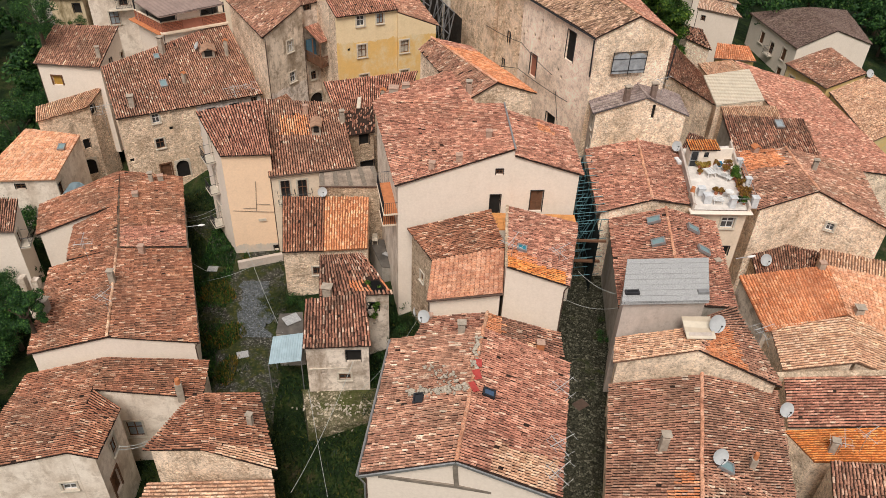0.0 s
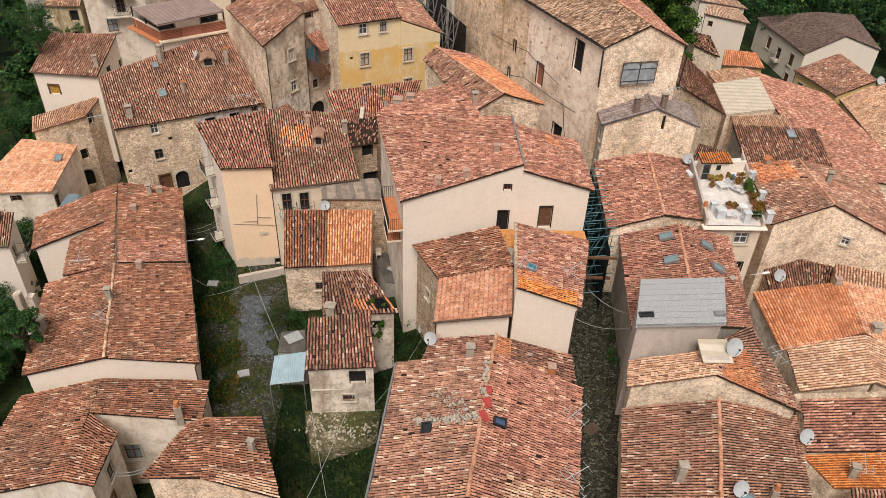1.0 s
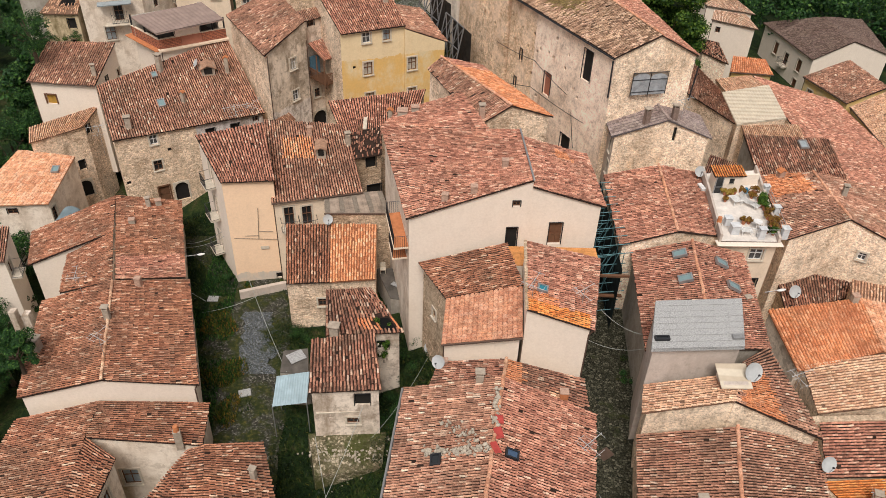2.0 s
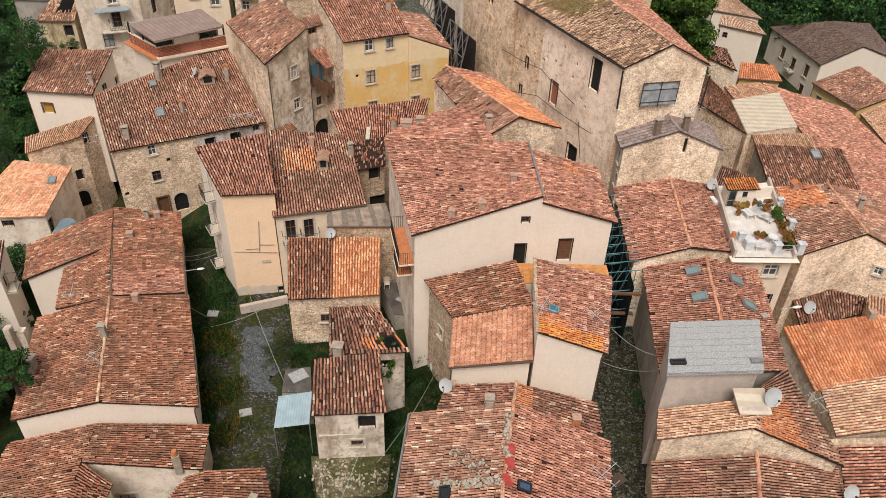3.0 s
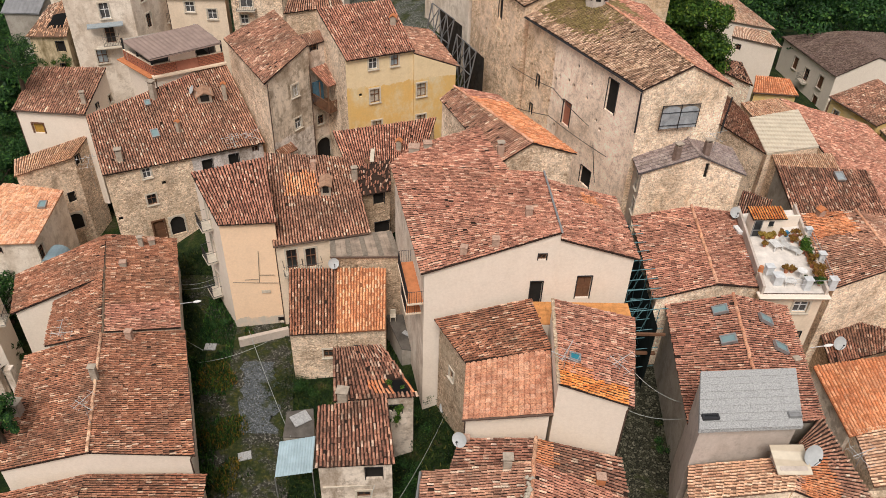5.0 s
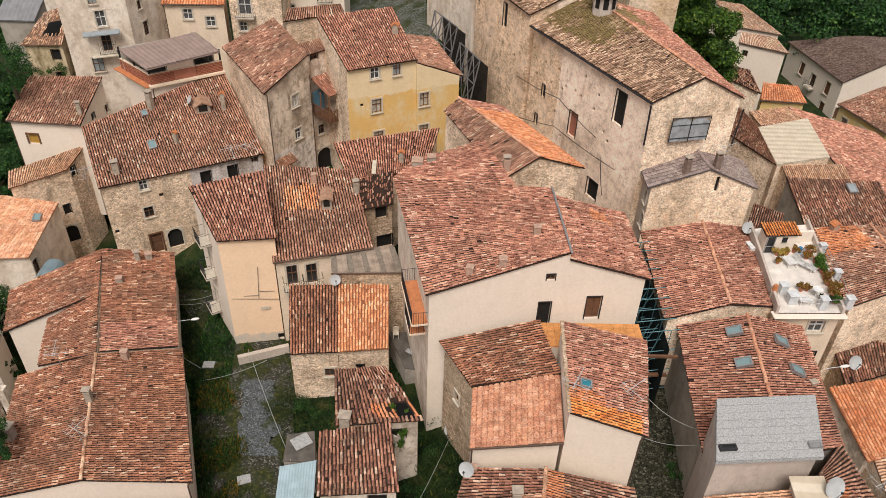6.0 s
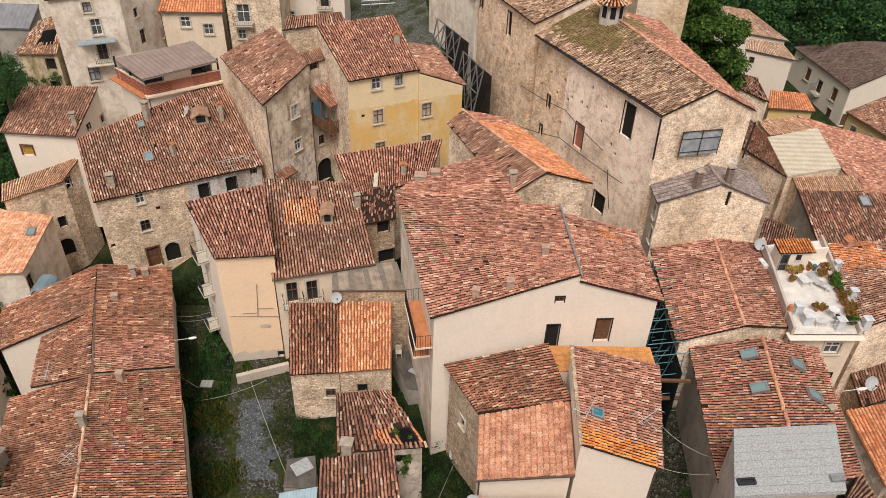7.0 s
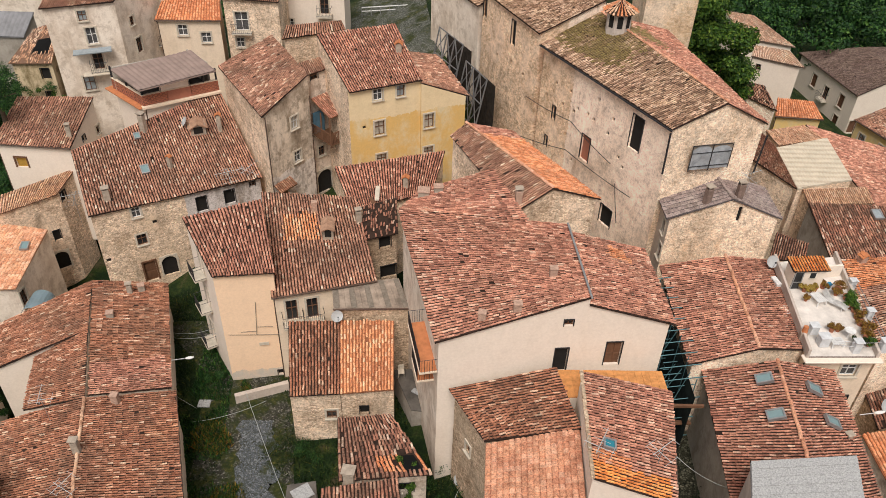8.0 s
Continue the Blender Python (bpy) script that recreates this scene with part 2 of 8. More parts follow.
ST = [(0.0, (0.4, 0.3, 0.215)), (0.35, (0.66, 0.52, 0.4)), (1.0, (0.86, 0.74, 0.6))]
ST_D = [(0.0, (0.24, 0.17, 0.12)), (0.5, (0.48, 0.365, 0.265)), (1.0, (0.68, 0.55, 0.42))]
WALLS = {
    "stone": stone_mat("rubble_stone", ST, (0.56, 0.43, 0.315), patchy=(0.78, 0.65, 0.52), cover=0.52, dark=0.55),
    "stone_blue": stone_mat("rubble_stone_beside_blue_plaster", ST, (0.54, 0.42, 0.3), patchy=(0.62, 0.49, 0.36), cover=0.54, beside=(-23.4, (0.5, 0.47, 0.46))),
    "stone_dark": stone_mat("weathered_rubble_stone", ST_D, (0.4, 0.315, 0.225), patchy=(0.46, 0.37, 0.275), cover=0.52),
    "stone_pale": stone_mat("pale_limestone_blocks", [(0.0, (0.66, 0.51, 0.39)), (0.5, (0.84, 0.71, 0.57)), (1.0, (0.9, 0.8, 0.68))], (0.72, 0.57, 0.43), 0.2, 0.03, stain=(0.64, 0.43, 0.26), dark=0.5),
    "rough": stone_mat("rough_cast_rubble", [(0.0, (0.46, 0.38, 0.3)), (0.5, (0.66, 0.55, 0.43)), (1.0, (0.8, 0.69, 0.56))], (0.68, 0.57, 0.45), 0.14, 0.05, (0.78, 0.66, 0.52), 0.5),
    "church": stone_mat("church_stone", [(0.0, (0.48, 0.33, 0.21)), (0.45, (0.72, 0.535, 0.38)), (1.0, (0.88, 0.72, 0.55))], (0.7, 0.52, 0.37), 0.21, 0.03, (0.78, 0.61, 0.47), 0.53, (0.36, 0.205, 0.115), 0.7, (8.6, (0.84, 0.7, 0.59)), 0.5),
    "tower": stone_mat("tower_stone", [(0.0, (0.58, 0.43, 0.28)), (0.5, (0.68, 0.53, 0.37)), (1.0, (0.74, 0.62, 0.47))], (0.66, 0.53, 0.39), 0.24, 0.02, (0.66, 0.57, 0.46), 0.48, (0.42, 0.31, 0.2), 0.3, None, 0.5),
    "ochre": plaster_mat("mouldy_ochre_plaster", (0.62, 0.5, 0.33), (0.2, 0.15, 0.07), 0.85),
    "white": plaster_mat("white_plaster", (0.82, 0.715, 0.61), (0.62, 0.5, 0.39), 0.1),
    "cream": plaster_mat("cream_plaster", (0.8, 0.66, 0.51), (0.55, 0.43, 0.31), 0.25),
    "peach": plaster_mat("peach_plaster", (0.9, 0.655, 0.45), (0.74, 0.53, 0.37), 0.12, band=(0.9, (0.6, 0.53, 0.45), (0.8, 0.6, 0.44))),
    "yellow": plaster_mat("yellow_ochre_plaster", (0.7, 0.5, 0.2), (0.68, 0.58, 0.36), 0.6),
    "yellow2": plaster_mat("two_tone_yellow_plaster", (0.78, 0.63, 0.4), (0.66, 0.5, 0.28), 0.2, band=(13.5, (0.72, 0.47, 0.17), (0.72, 0.6, 0.38))),
    "paleyellow": plaster_mat("pale_yellow_plaster", (0.76, 0.62, 0.38), (0.66, 0.5, 0.28), 0.3),
    "ashplaster": plaster_mat("ash_grey_plaster", (0.58, 0.5, 0.44), (0.36, 0.3, 0.25), 0.4),
    "grey": plaster_mat("grey_cement_render", (0.42, 0.38, 0.33), (0.24, 0.21, 0.17), 0.5),
    "dirty": plaster_mat("stained_old_plaster", (0.86, 0.75, 0.64), (0.3, 0.22, 0.155), 0.72),
    "tower_plaster": plaster_mat("stained_plaster_over_whitewash", (0.78, 0.66, 0.53), (0.24, 0.18, 0.12), 0.8, band=(8.1, (0.84, 0.76, 0.69), (0.7, 0.61, 0.52))),
    "pallid": plaster_mat("pallid_stained_plaster", (0.86, 0.76, 0.65), (0.46, 0.34, 0.24), 0.5),
    "blue": plaster_mat("pale_blue_plaster", (0.45, 0.47, 0.5), (0.3, 0.29, 0.28), 0.5),
    "brick": plaster_mat("red_brick_parapet", (0.42, 0.17, 0.11), (0.3, 0.12, 0.08), 0.4),
}
def brick_mat(name, colours, mortar, along):
    """Courses of brick along a level direction."""
    m, nt, bsdf = mat(name, 0.9)
    dot = nt.nodes.new("ShaderNodeVectorMath")
    dot.operation = "DOT_PRODUCT"
    dot.inputs[1].default_value = (*along, 0)
    sep = nt.nodes.new("ShaderNodeSeparateXYZ")
    pos = coords(nt)
    nt.links.new(pos, dot.inputs[0])
    nt.links.new(pos, sep.inputs[0])
    uv = nt.nodes.new("ShaderNodeCombineXYZ")
    nt.links.new(dot.outputs["Value"], uv.inputs[0])
    nt.links.new(sep.outputs[2], uv.inputs[1])
    b = nt.nodes.new("ShaderNodeTexBrick")
    nt.links.new(uv.outputs[0], b.inputs["Vector"])
    for key, v in (("Scale", 1.0), ("Brick Width", 0.42), ("Row Height", 0.15), ("Mortar Size", 0.022)):
        b.inputs[key].default_value = v
    for key, c in zip(("Color1", "Color2", "Mortar"), (*colours, mortar)):
        b.inputs[key].default_value = (*c, 1)
    col = blend(nt, 0.8, b.outputs["Color"], ramp(nt, noisy(nt, 5.0, 5, 0.7), [(0.3, (0.65, 0.65, 0.65)), (0.7, (1.15, 1.15, 1.15))]), "MULTIPLY")
    nt.links.new(col, bsdf.inputs["Base Color"])
    bump(nt, bsdf, b.outputs["Fac"], 0.6, -0.02)
    return m


WALLS["brickwork"] = brick_mat("open_red_brickwork", ((0.5, 0.19, 0.11), (0.4, 0.14, 0.08)), (0.16, 0.07, 0.05), (0.857, 0.514))
# Near black: the shade and dirt of the tile channels are put into this colour.
M_SLAB = plain_mat("shade_dark_roof_bed", (0.042, 0.024, 0.017), 0.95, vary=0.6)
# Channel colours, each darker than its own tiles.
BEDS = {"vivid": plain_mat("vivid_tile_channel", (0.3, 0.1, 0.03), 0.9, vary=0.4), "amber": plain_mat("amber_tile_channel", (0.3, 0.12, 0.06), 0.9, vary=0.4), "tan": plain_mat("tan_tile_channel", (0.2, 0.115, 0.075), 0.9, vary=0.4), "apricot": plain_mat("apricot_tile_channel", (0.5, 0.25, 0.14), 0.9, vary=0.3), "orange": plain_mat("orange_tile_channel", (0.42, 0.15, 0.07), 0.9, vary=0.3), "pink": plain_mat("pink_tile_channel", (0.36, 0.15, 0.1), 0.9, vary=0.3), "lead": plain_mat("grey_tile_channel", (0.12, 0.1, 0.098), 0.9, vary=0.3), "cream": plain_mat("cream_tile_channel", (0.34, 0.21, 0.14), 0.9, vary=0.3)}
M_BOARD = plain_mat("weathered_board_roofing", (0.36, 0.285, 0.225), 0.9, vary=0.55, scale=1.1)
M_TERR = plain_mat("pale_terrace_paving", (0.74, 0.68, 0.62), 0.85, vary=0.3, scale=1.2)
M_GLASS = glass_mat("dark_window_glass")
M_GOLD = plain_mat("ochre_shutter_paint", (0.45, 0.26, 0.05), 0.7)
M_CURTAIN = plain_mat("curtained_glass", (0.1, 0.1, 0.1), 0.2, vary=0.6, scale=2.0)
M_VEIL = plain_mat("drawn_curtain", (0.5, 0.45, 0.37), 0.5, vary=0.5, scale=2.5)
# Darkness of unbuilt rooms, put into the colour of panels and plates.
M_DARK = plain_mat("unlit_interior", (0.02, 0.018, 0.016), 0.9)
# Black for roof holes: the dark below is put into a flat patch.
M_VOID = plain_mat("unlit_hole_black", (0.004, 0.004, 0.004), 0.95)
M_FRAME = plain_mat("pale_stone_surround", (0.6, 0.53, 0.43), 0.85)
M_WOOD = plain_mat("brown_wood", (0.16, 0.08, 0.045), 0.7)
M_SHUT = plain_mat("grey_blue_shutter", (0.3, 0.34, 0.36), 0.7)
M_METAL = plain_mat("galvanised_metal", (0.38, 0.38, 0.38), 0.45, 0.6)
M_DARKM = plain_mat("dark_iron", (0.05, 0.05, 0.055), 0.5, 0.6)
M_WHITE = plain_mat("white_painted_metal", (0.75, 0.74, 0.72), 0.5)
M_CORR = plain_mat("grey_fibre_cement", (0.42, 0.42, 0.415), 0.85, vary=0.5, scale=14.0)
M_GREYWOOD = plain_mat("weathered_grey_timber", (0.24, 0.2, 0.16), 0.85, vary=0.4)
M_SLATE = plain_mat("grey_sheet_roofing", (0.25, 0.25, 0.26), 0.8, vary=0.3, scale=1.2)
M_MAUVE = plain_mat("mauve_brown_sheet_roofing", (0.3, 0.22, 0.19), 0.8, vary=0.25, scale=1.0)


def sheet_mat(name, pale, dull, pitch):
    """Corrugated plastic sheet; cross corrugations are painted as pale and dull bands, not shaped."""
    m, nt, bsdf = mat(name, 0.6)
    wave = nd(nt, "ShaderNodeTexWave", Scale=6.2832 / (20 * pitch), Distortion=1.2, Detail=3.0)
    wave.bands_direction = "Y"
    nt.links.new(coords(nt), wave.inputs["Vector"])
    col = ramp(nt, wave.outputs["Fac"], [(0.25, dull), (0.6, pale)])
    f = ramp(nt, noisy(nt, 1.3, 5, 0.65), [(0.3, (0.85,) * 3), (0.7, (1.08,) * 3)])
    nt.links.new(blend(nt, 1.0, col, f, "MULTIPLY"), bsdf.inputs["Base Color"])
    return m


M_CLEAR = sheet_mat("yellowed_translucent_sheet", (0.65, 0.57, 0.45), (0.54, 0.45, 0.34), 0.75)
M_PLASTIC = plain_mat("grey_plastic_sheeting", (0.38, 0.4, 0.42), 0.3, vary=0.5, scale=1.5)
M_GUTTER = plain_mat("brown_metal_gutter", (0.13, 0.085, 0.065), 0.5, 0.3)
M_CONC = plain_mat("dark_stained_concrete", (0.13, 0.115, 0.1), 0.9, vary=0.55, scale=0.9)
M_RIDGE = plain_mat("ridge_mortar_clay", (0.42, 0.25, 0.165), 0.9, vary=0.4)


# ---- helpers for building ----
def link_mesh(name, verts, faces, material, parent=None, label="", smooth=False):
    me = bpy.data.meshes.new(name)
    me.from_pydata(verts, [], faces)
    me.materials.append(material)
    if smooth:
        me.polygons.foreach_set("use_smooth", [True] * len(me.polygons))
    me.update()
    ob = new(name, me)
    if parent:
        ob.parent = parent
    if label:
        tagged(ob, label)
    return ob


def part(name, bm, material, parent, label=""):
    """One bmesh as one mesh object under a thing or a part; parents stand unturned at the origin."""
    me = bpy.data.meshes.new(name)
    bm.to_mesh(me)
    bm.free()
    me.materials.append(material)
    ob = new(name, me)
    ob.parent = parent
    if label:
        tagged(ob, label)
    return ob


def thing(name, label, category, group="", kind=""):
    return tagged(new(name), label, category, group, kind)


def add_box(bm, m, sx, sy, sz, bevel=0.0):
    """A box of that size, standing on the origin of m."""
    r = bmesh.ops.create_cube(bm, size=1.0, matrix=m @ Matrix.Translation((0, 0, sz / 2)) @ Matrix.Diagonal((sx, sy, sz, 1)))
    if bevel:
        es = list({e for v in r["verts"] for e in v.link_edges})
        bmesh.ops.bevel(bm, geom=es, offset=bevel, segments=1, affect="EDGES")


def add_bar(bm, a, b, r, seg=6):
    """A round bar from a to b."""
    a, b = Vector(a), Vector(b)
    d = b - a
    if d.length < 1e-4:
        return
    m = Matrix.Translation((a + b) / 2) @ d.to_track_quat("Z", "Y").to_matrix().to_4x4()
    bmesh.ops.create_cone(bm, cap_ends=True, segments=seg, radius1=r, radius2=r, depth=d.length, matrix=m)


def lerp2(q, u, v):
    """A place on the slope q (eave a, eave b, ridge b, ridge a): u along the eave, v up the slope."""
    a = q[0] * (1 - u)[..., None] + q[1] * u[..., None]
    b = q[3] * (1 - u)[..., None] + q[2] * u[..., None]
    return a * (1 - v)[..., None] + b * v[..., None]


def tile_grid(q, rng, wide=0.185, long=0.35, rise=0.058, keep=1.0, mess=1.0, broad=1.0):
    """Half-round tiles laid in columns down the slope q: their corners (n, 10, 3)."""
    q = np.array(q, float)
    nu = max(2, int(round((np.linalg.norm(q[1] - q[0]) + np.linalg.norm(q[2] - q[3])) / 2 / wide)))
    nv = max(2, int(round((np.linalg.norm(q[3] - q[0]) + np.linalg.norm(q[2] - q[1])) / 2 / long)))
    i, j = [g.ravel() for g in np.meshgrid(np.arange(nu), np.arange(nv), indexing="ij")]
    ok = rng.random(len(i)) < keep
    i, j = i[ok], j[ok]
    n = len(i)
    nor = np.cross(q[1] - q[0], q[3] - q[0])
    nor /= np.linalg.norm(nor)
    if nor[2] < 0:
        nor = -nor
    wave = np.sin(i * 0.13 + rng.random() * 6) * np.sin(j * 0.21 + rng.random() * 6) * 0.035
    col = np.array([rng.normal(0, 0.1, nu + 1) for _ in range(1)])[0]
    out = np.empty((n, 10, 3))
    ju = rng.normal(0, 0.045, n) * mess
    jt = rng.normal(0, 0.05, n) * mess
    jv = rng.normal(0, 0.07, n) * mess + col[i] * 0.6
    jh = rng.normal(0, 0.009, n) * mess + wave
    prof = [(-0.29, -0.35), (-0.21, 0.6), (0.0, 1.0), (0.21, 0.6), (0.29, -0.35)]
    for e, (dv, wf, lift) in enumerate(((-0.04, 1.0, 0.035), (1.08, 0.86, 0.0))):
        for k, (s, h) in enumerate(prof):
            u = (i + 0.5 + s * wf * broad + ju + (jt if e else -jt)) / nu
            v = (j + dv + jv) / nv
            v = np.clip(v, -0.12 / nv if not e else 0, 1.02)
            p = lerp2(q, u, v)
            out[:, e * 5 + k] = p + nor * (0.03 + lift + h * rise * (1.0 if not e else 0.85) + jh)[:, None]
    return out


TILE_FACES = np.array([[0, 1, 6, 5], [1, 2, 7, 6], [2, 3, 8, 7], [3, 4, 9, 8]])


def tiles_mesh(name, grid, material, parent, label):
    n = len(grid)
    verts = grid.reshape(-1, 3)
    base = np.arange(n)[:, None, None] * 10
    quads = (TILE_FACES[None] + base).reshape(-1, 4).tolist()
    caps = (np.array([4, 3, 2, 1, 0])[None] + np.arange(n)[:, None] * 10).tolist()
    ob = link_mesh(name, verts.tolist(), quads + caps, material, parent, label)
    ob["kind"] = "stuff"
    return ob


def unit_tile(kind):
    """One half-round tile, one wide, one long, one high, to be set out singly."""
    me = bpy.data.meshes.new("roof_tile")
    v = []
    for y, w in ((0.0, 1.0), (1.0, 0.86)):
        v += [(-0.5 * w, y, -0.35), (-0.36 * w, y, 0.6), (0, y, 1.0), (0.36 * w, y, 0.6), (0.5 * w, y, -0.35)]
    me.from_pydata(v, [], TILE_FACES.tolist() + [(4, 3, 2, 1, 0)])
    me.materials.append(TILES[kind])
    return me


UNIT = {}


def single_tiles(grid, kind, parent):
    """Each tile of the grid as an object of its own."""
    if kind not in UNIT:
        UNIT[kind] = unit_tile(kind)
    for g in grid:
        x = Vector(g[4] - g[0])
        y = Vector(g[7] - g[2])
        z = x.cross(y).normalized()
        foot = Vector((g[0] + g[4]) / 2)
        rise = (Vector(g[2]) - foot).dot(z) / 1.35
        o = new("roof_tile", UNIT[kind])
        o.parent = parent
        z = z * rise
        m = Matrix((x, y, z)).transposed().to_4x4()
        o.matrix_basis = Matrix.Translation(foot + z * 0.35) @ m


BROAD = ("yellow_house", "back_strip_house", "long_right_house", "patched_house", "dormer_house", "peach_house", "stone_house", "ruined_house", "collapsing_house", "narrow_house", "back_roof_house", "white_back_house", "shed", "dark_right_house", "tan_right_house", "ragged_house", "low_front_house", "low_right_annex", "far_right_house")
RAGGED = {"collapsed_house": (0.62, 2.6), "narrow_house": (0.5, 2.6), "collapsing_house": (0.98, 1.4), "ruined_house": (0.99, 1.3), "ragged_house": (0.96, 1.5), "church_back_shed": (0.85, 1.8)}
NEAR = {"central_house": 300, "street_house": 300, "stepped_house": 160, "corner_house": 250, "long_house": 300, "small_gabled_house": 200, "ruined_house": 250, "tall_lane_house": 220, "pink_roof_house": 250, "lean_house": 200, "skylight_house": 220, "patched_house": 200, "white_house": 300, "collapsing_house": 160, "low_front_house": 200, "lane_house": 200, "peach_house": 150, "dormer_house": 140, "church": 80, "stone_house": 120, "upper_house": 60, "orange_right_house": 100, "tan_right_house": 60}


def inset(q, eave, side_a, side_b, top):
    q = np.array(q, float)
    lu = (np.linalg.norm(q[1] - q[0]) + np.linalg.norm(q[2] - q[3])) / 2
    lv = (np.linalg.norm(q[3] - q[0]) + np.linalg.norm(q[2] - q[1])) / 2
    u0, u1, v0, v1 = side_a / lu, 1 - side_b / lu, eave / lv, 1 - top / lv
    us, vs = np.array([u0, u1, u1, u0]), np.array([v0, v0, v1, v1])
    return lerp2(q, us, vs)


def wall_side(a, b, base, openings, material, parent, name="wall"):
    """An upright wall from a to b (tops given), seen from its outer side, with openings (u, z, w, h) that go in by their reveal."""
    from_a = Vector((a[0], a[1], 0))
    run = Vector((b[0] - a[0], b[1] - a[1], 0))
    length = run.length
    run.normalize()
    out = Vector((run.y, -run.x, 0))
    outer = [(0, base), (length, base), (length, b[2]), (0, a[2])]
    loops = [[Vector((u, z, 0)) for u, z in outer]]
    for u, z, w, h, *_ in openings:
        loops.append([Vector((u - w / 2, z, 0)), Vector((u - w / 2, z + h, 0)), Vector((u + w / 2, z + h, 0)), Vector((u + w / 2, z, 0))])
    flat = [p for l in loops for p in l]
    from mathutils import geometry
    tris = geometry.tessellate_polygon(loops)

    def w3(u, z, d=0.0):
        return tuple(from_a + run * u - out * d + Vector((0, 0, z)))
    verts = [w3(p.x, p.y) for p in flat]
    faces = [tuple(t) for t in tris]
    for n, (u, z, w, h, *_) in enumerate(openings):
        k, j = len(verts), 4 + 4 * n
        ring = [(u - w / 2, z), (u - w / 2, z + h), (u + w / 2, z + h), (u + w / 2, z)]
        verts += [w3(x, y, 0.22) for x, y in ring]
        faces += [(j + s, j + (s + 1) % 4, k + (s + 1) % 4, k + s) for s in range(4)]
    ob = link_mesh(name, verts, faces, material, parent)
    return ob, from_a, run, out


def window(parent, origin, run, out, u, z, w, h, style):
    """A window or door in an opening: its surround, leaf or pane, sill, shutters or railing."""
    turn = Matrix((run, -out, Vector((0, 0, 1)))).transposed().to_4x4()
    m = Matrix.Translation(origin + run * u + Vector((0, 0, z))) @ turn
    t = 0.14
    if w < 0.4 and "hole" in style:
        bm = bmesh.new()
        # near-black panel paints the dark of the hole
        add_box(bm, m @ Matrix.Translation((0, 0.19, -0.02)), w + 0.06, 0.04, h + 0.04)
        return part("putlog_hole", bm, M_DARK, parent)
    bm = bmesh.new()
    door = "door" in style or "arch" in style
    if "bare" in style:
        t = 0.05
    for x in (-w / 2 - t / 2, w / 2 + t / 2):
        add_box(bm, m @ Matrix.Translation((x, -0.015, 0)), t, 0.09, h)
    add_box(bm, m @ Matrix.Translation((0, -0.015, h)), w + 2 * t, 0.09, t)
    if "arch" in style:
        r, c = w / 2, h - w / 2
        for k in range(9):
            a = math.pi * (k + 0.5) / 9
            add_box(bm, m @ Matrix.Translation((math.cos(a) * (r + 0.02), -0.03, c + math.sin(a) * (r + 0.02))) @ Matrix.Rotation(math.pi / 2 - a, 4, "Y"), w * 0.19, 0.1, t * 1.4)
        for side in (-1, 1):
            arc = [(side * r * math.cos(a), c + r * math.sin(a)) for a in np.linspace(0, math.pi / 2, 7)]
            for d0, d1 in ((0.0, 0.2),):
                tip = [bm.verts.new(m @ Vector((side * r, d, h))) for d in (d0, d1)]
                pts = [[bm.verts.new(m @ Vector((x, d, z))) for d in (d0, d1)] for x, z in arc]
                for p, q in zip(pts[:-1], pts[1:]):
                    bm.faces.new((tip[0], p[0], q[0]))
                    bm.faces.new((p[0], p[1], q[1], q[0]))
    mt = M_WOOD if "wood" in style else (M_DARKM if "bare" in style else M_FRAME)
    fr = part("window" if not door else "door", bm, mt, parent)
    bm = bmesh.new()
    # in holes this panel's near-black colour stands for the unlit space behind
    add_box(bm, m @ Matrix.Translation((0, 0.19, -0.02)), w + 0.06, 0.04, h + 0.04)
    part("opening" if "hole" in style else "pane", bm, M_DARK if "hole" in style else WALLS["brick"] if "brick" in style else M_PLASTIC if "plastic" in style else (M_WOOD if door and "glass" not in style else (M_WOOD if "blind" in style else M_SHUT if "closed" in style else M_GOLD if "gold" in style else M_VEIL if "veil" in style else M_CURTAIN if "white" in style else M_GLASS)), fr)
    if "hole" in style or "brick" in style or "gold" in style:
        return fr
    bm = bmesh.new()
    if not door or "glass" in style:
        bm.free()
        bars = [(x, 0.138, 0, 0.06, 0.05, h) for x in (-w / 2 + 0.03, 0, w / 2 - 0.03)] + [(0, 0.14, y, w - 0.01, 0.045, 0.06) for y in (0.004, h * 0.55, h - 0.066)]
        for x, y, zz, sx, sy, sz in bars:
            bm = bmesh.new()
            add_box(bm, m @ Matrix.Translation((x, y, zz)), sx, sy, sz)
            part("stile" if sz > 0.1 else "rail", bm, M_WHITE if "white" in style else M_WOOD, fr)
    else:
        for x in (-w / 4, w / 4):
            for y in (0.12 * h, 0.55 * h):
                add_box(bm, m @ Matrix.Translation((x, 0.15, y)), w * 0.36, 0.05, h * 0.32)
        part("door_panel", bm, M_WOOD, fr)
    if not door and "bare" not in style:
        bm = bmesh.new()
        add_box(bm, m @ Matrix.Translation((0, -0.06, -0.08)), w + 0.3, 0.2, 0.08)
        part("window_sill", bm, M_FRAME, fr)
    if "shut" in style:
        for s in (-1, 1):
            bm = bmesh.new()
            add_box(bm, m @ Matrix.Translation((s * (w * 0.75 + 0.1), -0.08, 0)), w / 2, 0.04, h)
            for k in range(6):
                add_box(bm, m @ Matrix.Translation((s * (w * 0.75 + 0.1), -0.105, h * (0.08 + k * 0.145))), w / 2 - 0.1, 0.02, h * 0.07)
            part("shutter", bm, M_SHUT, fr)
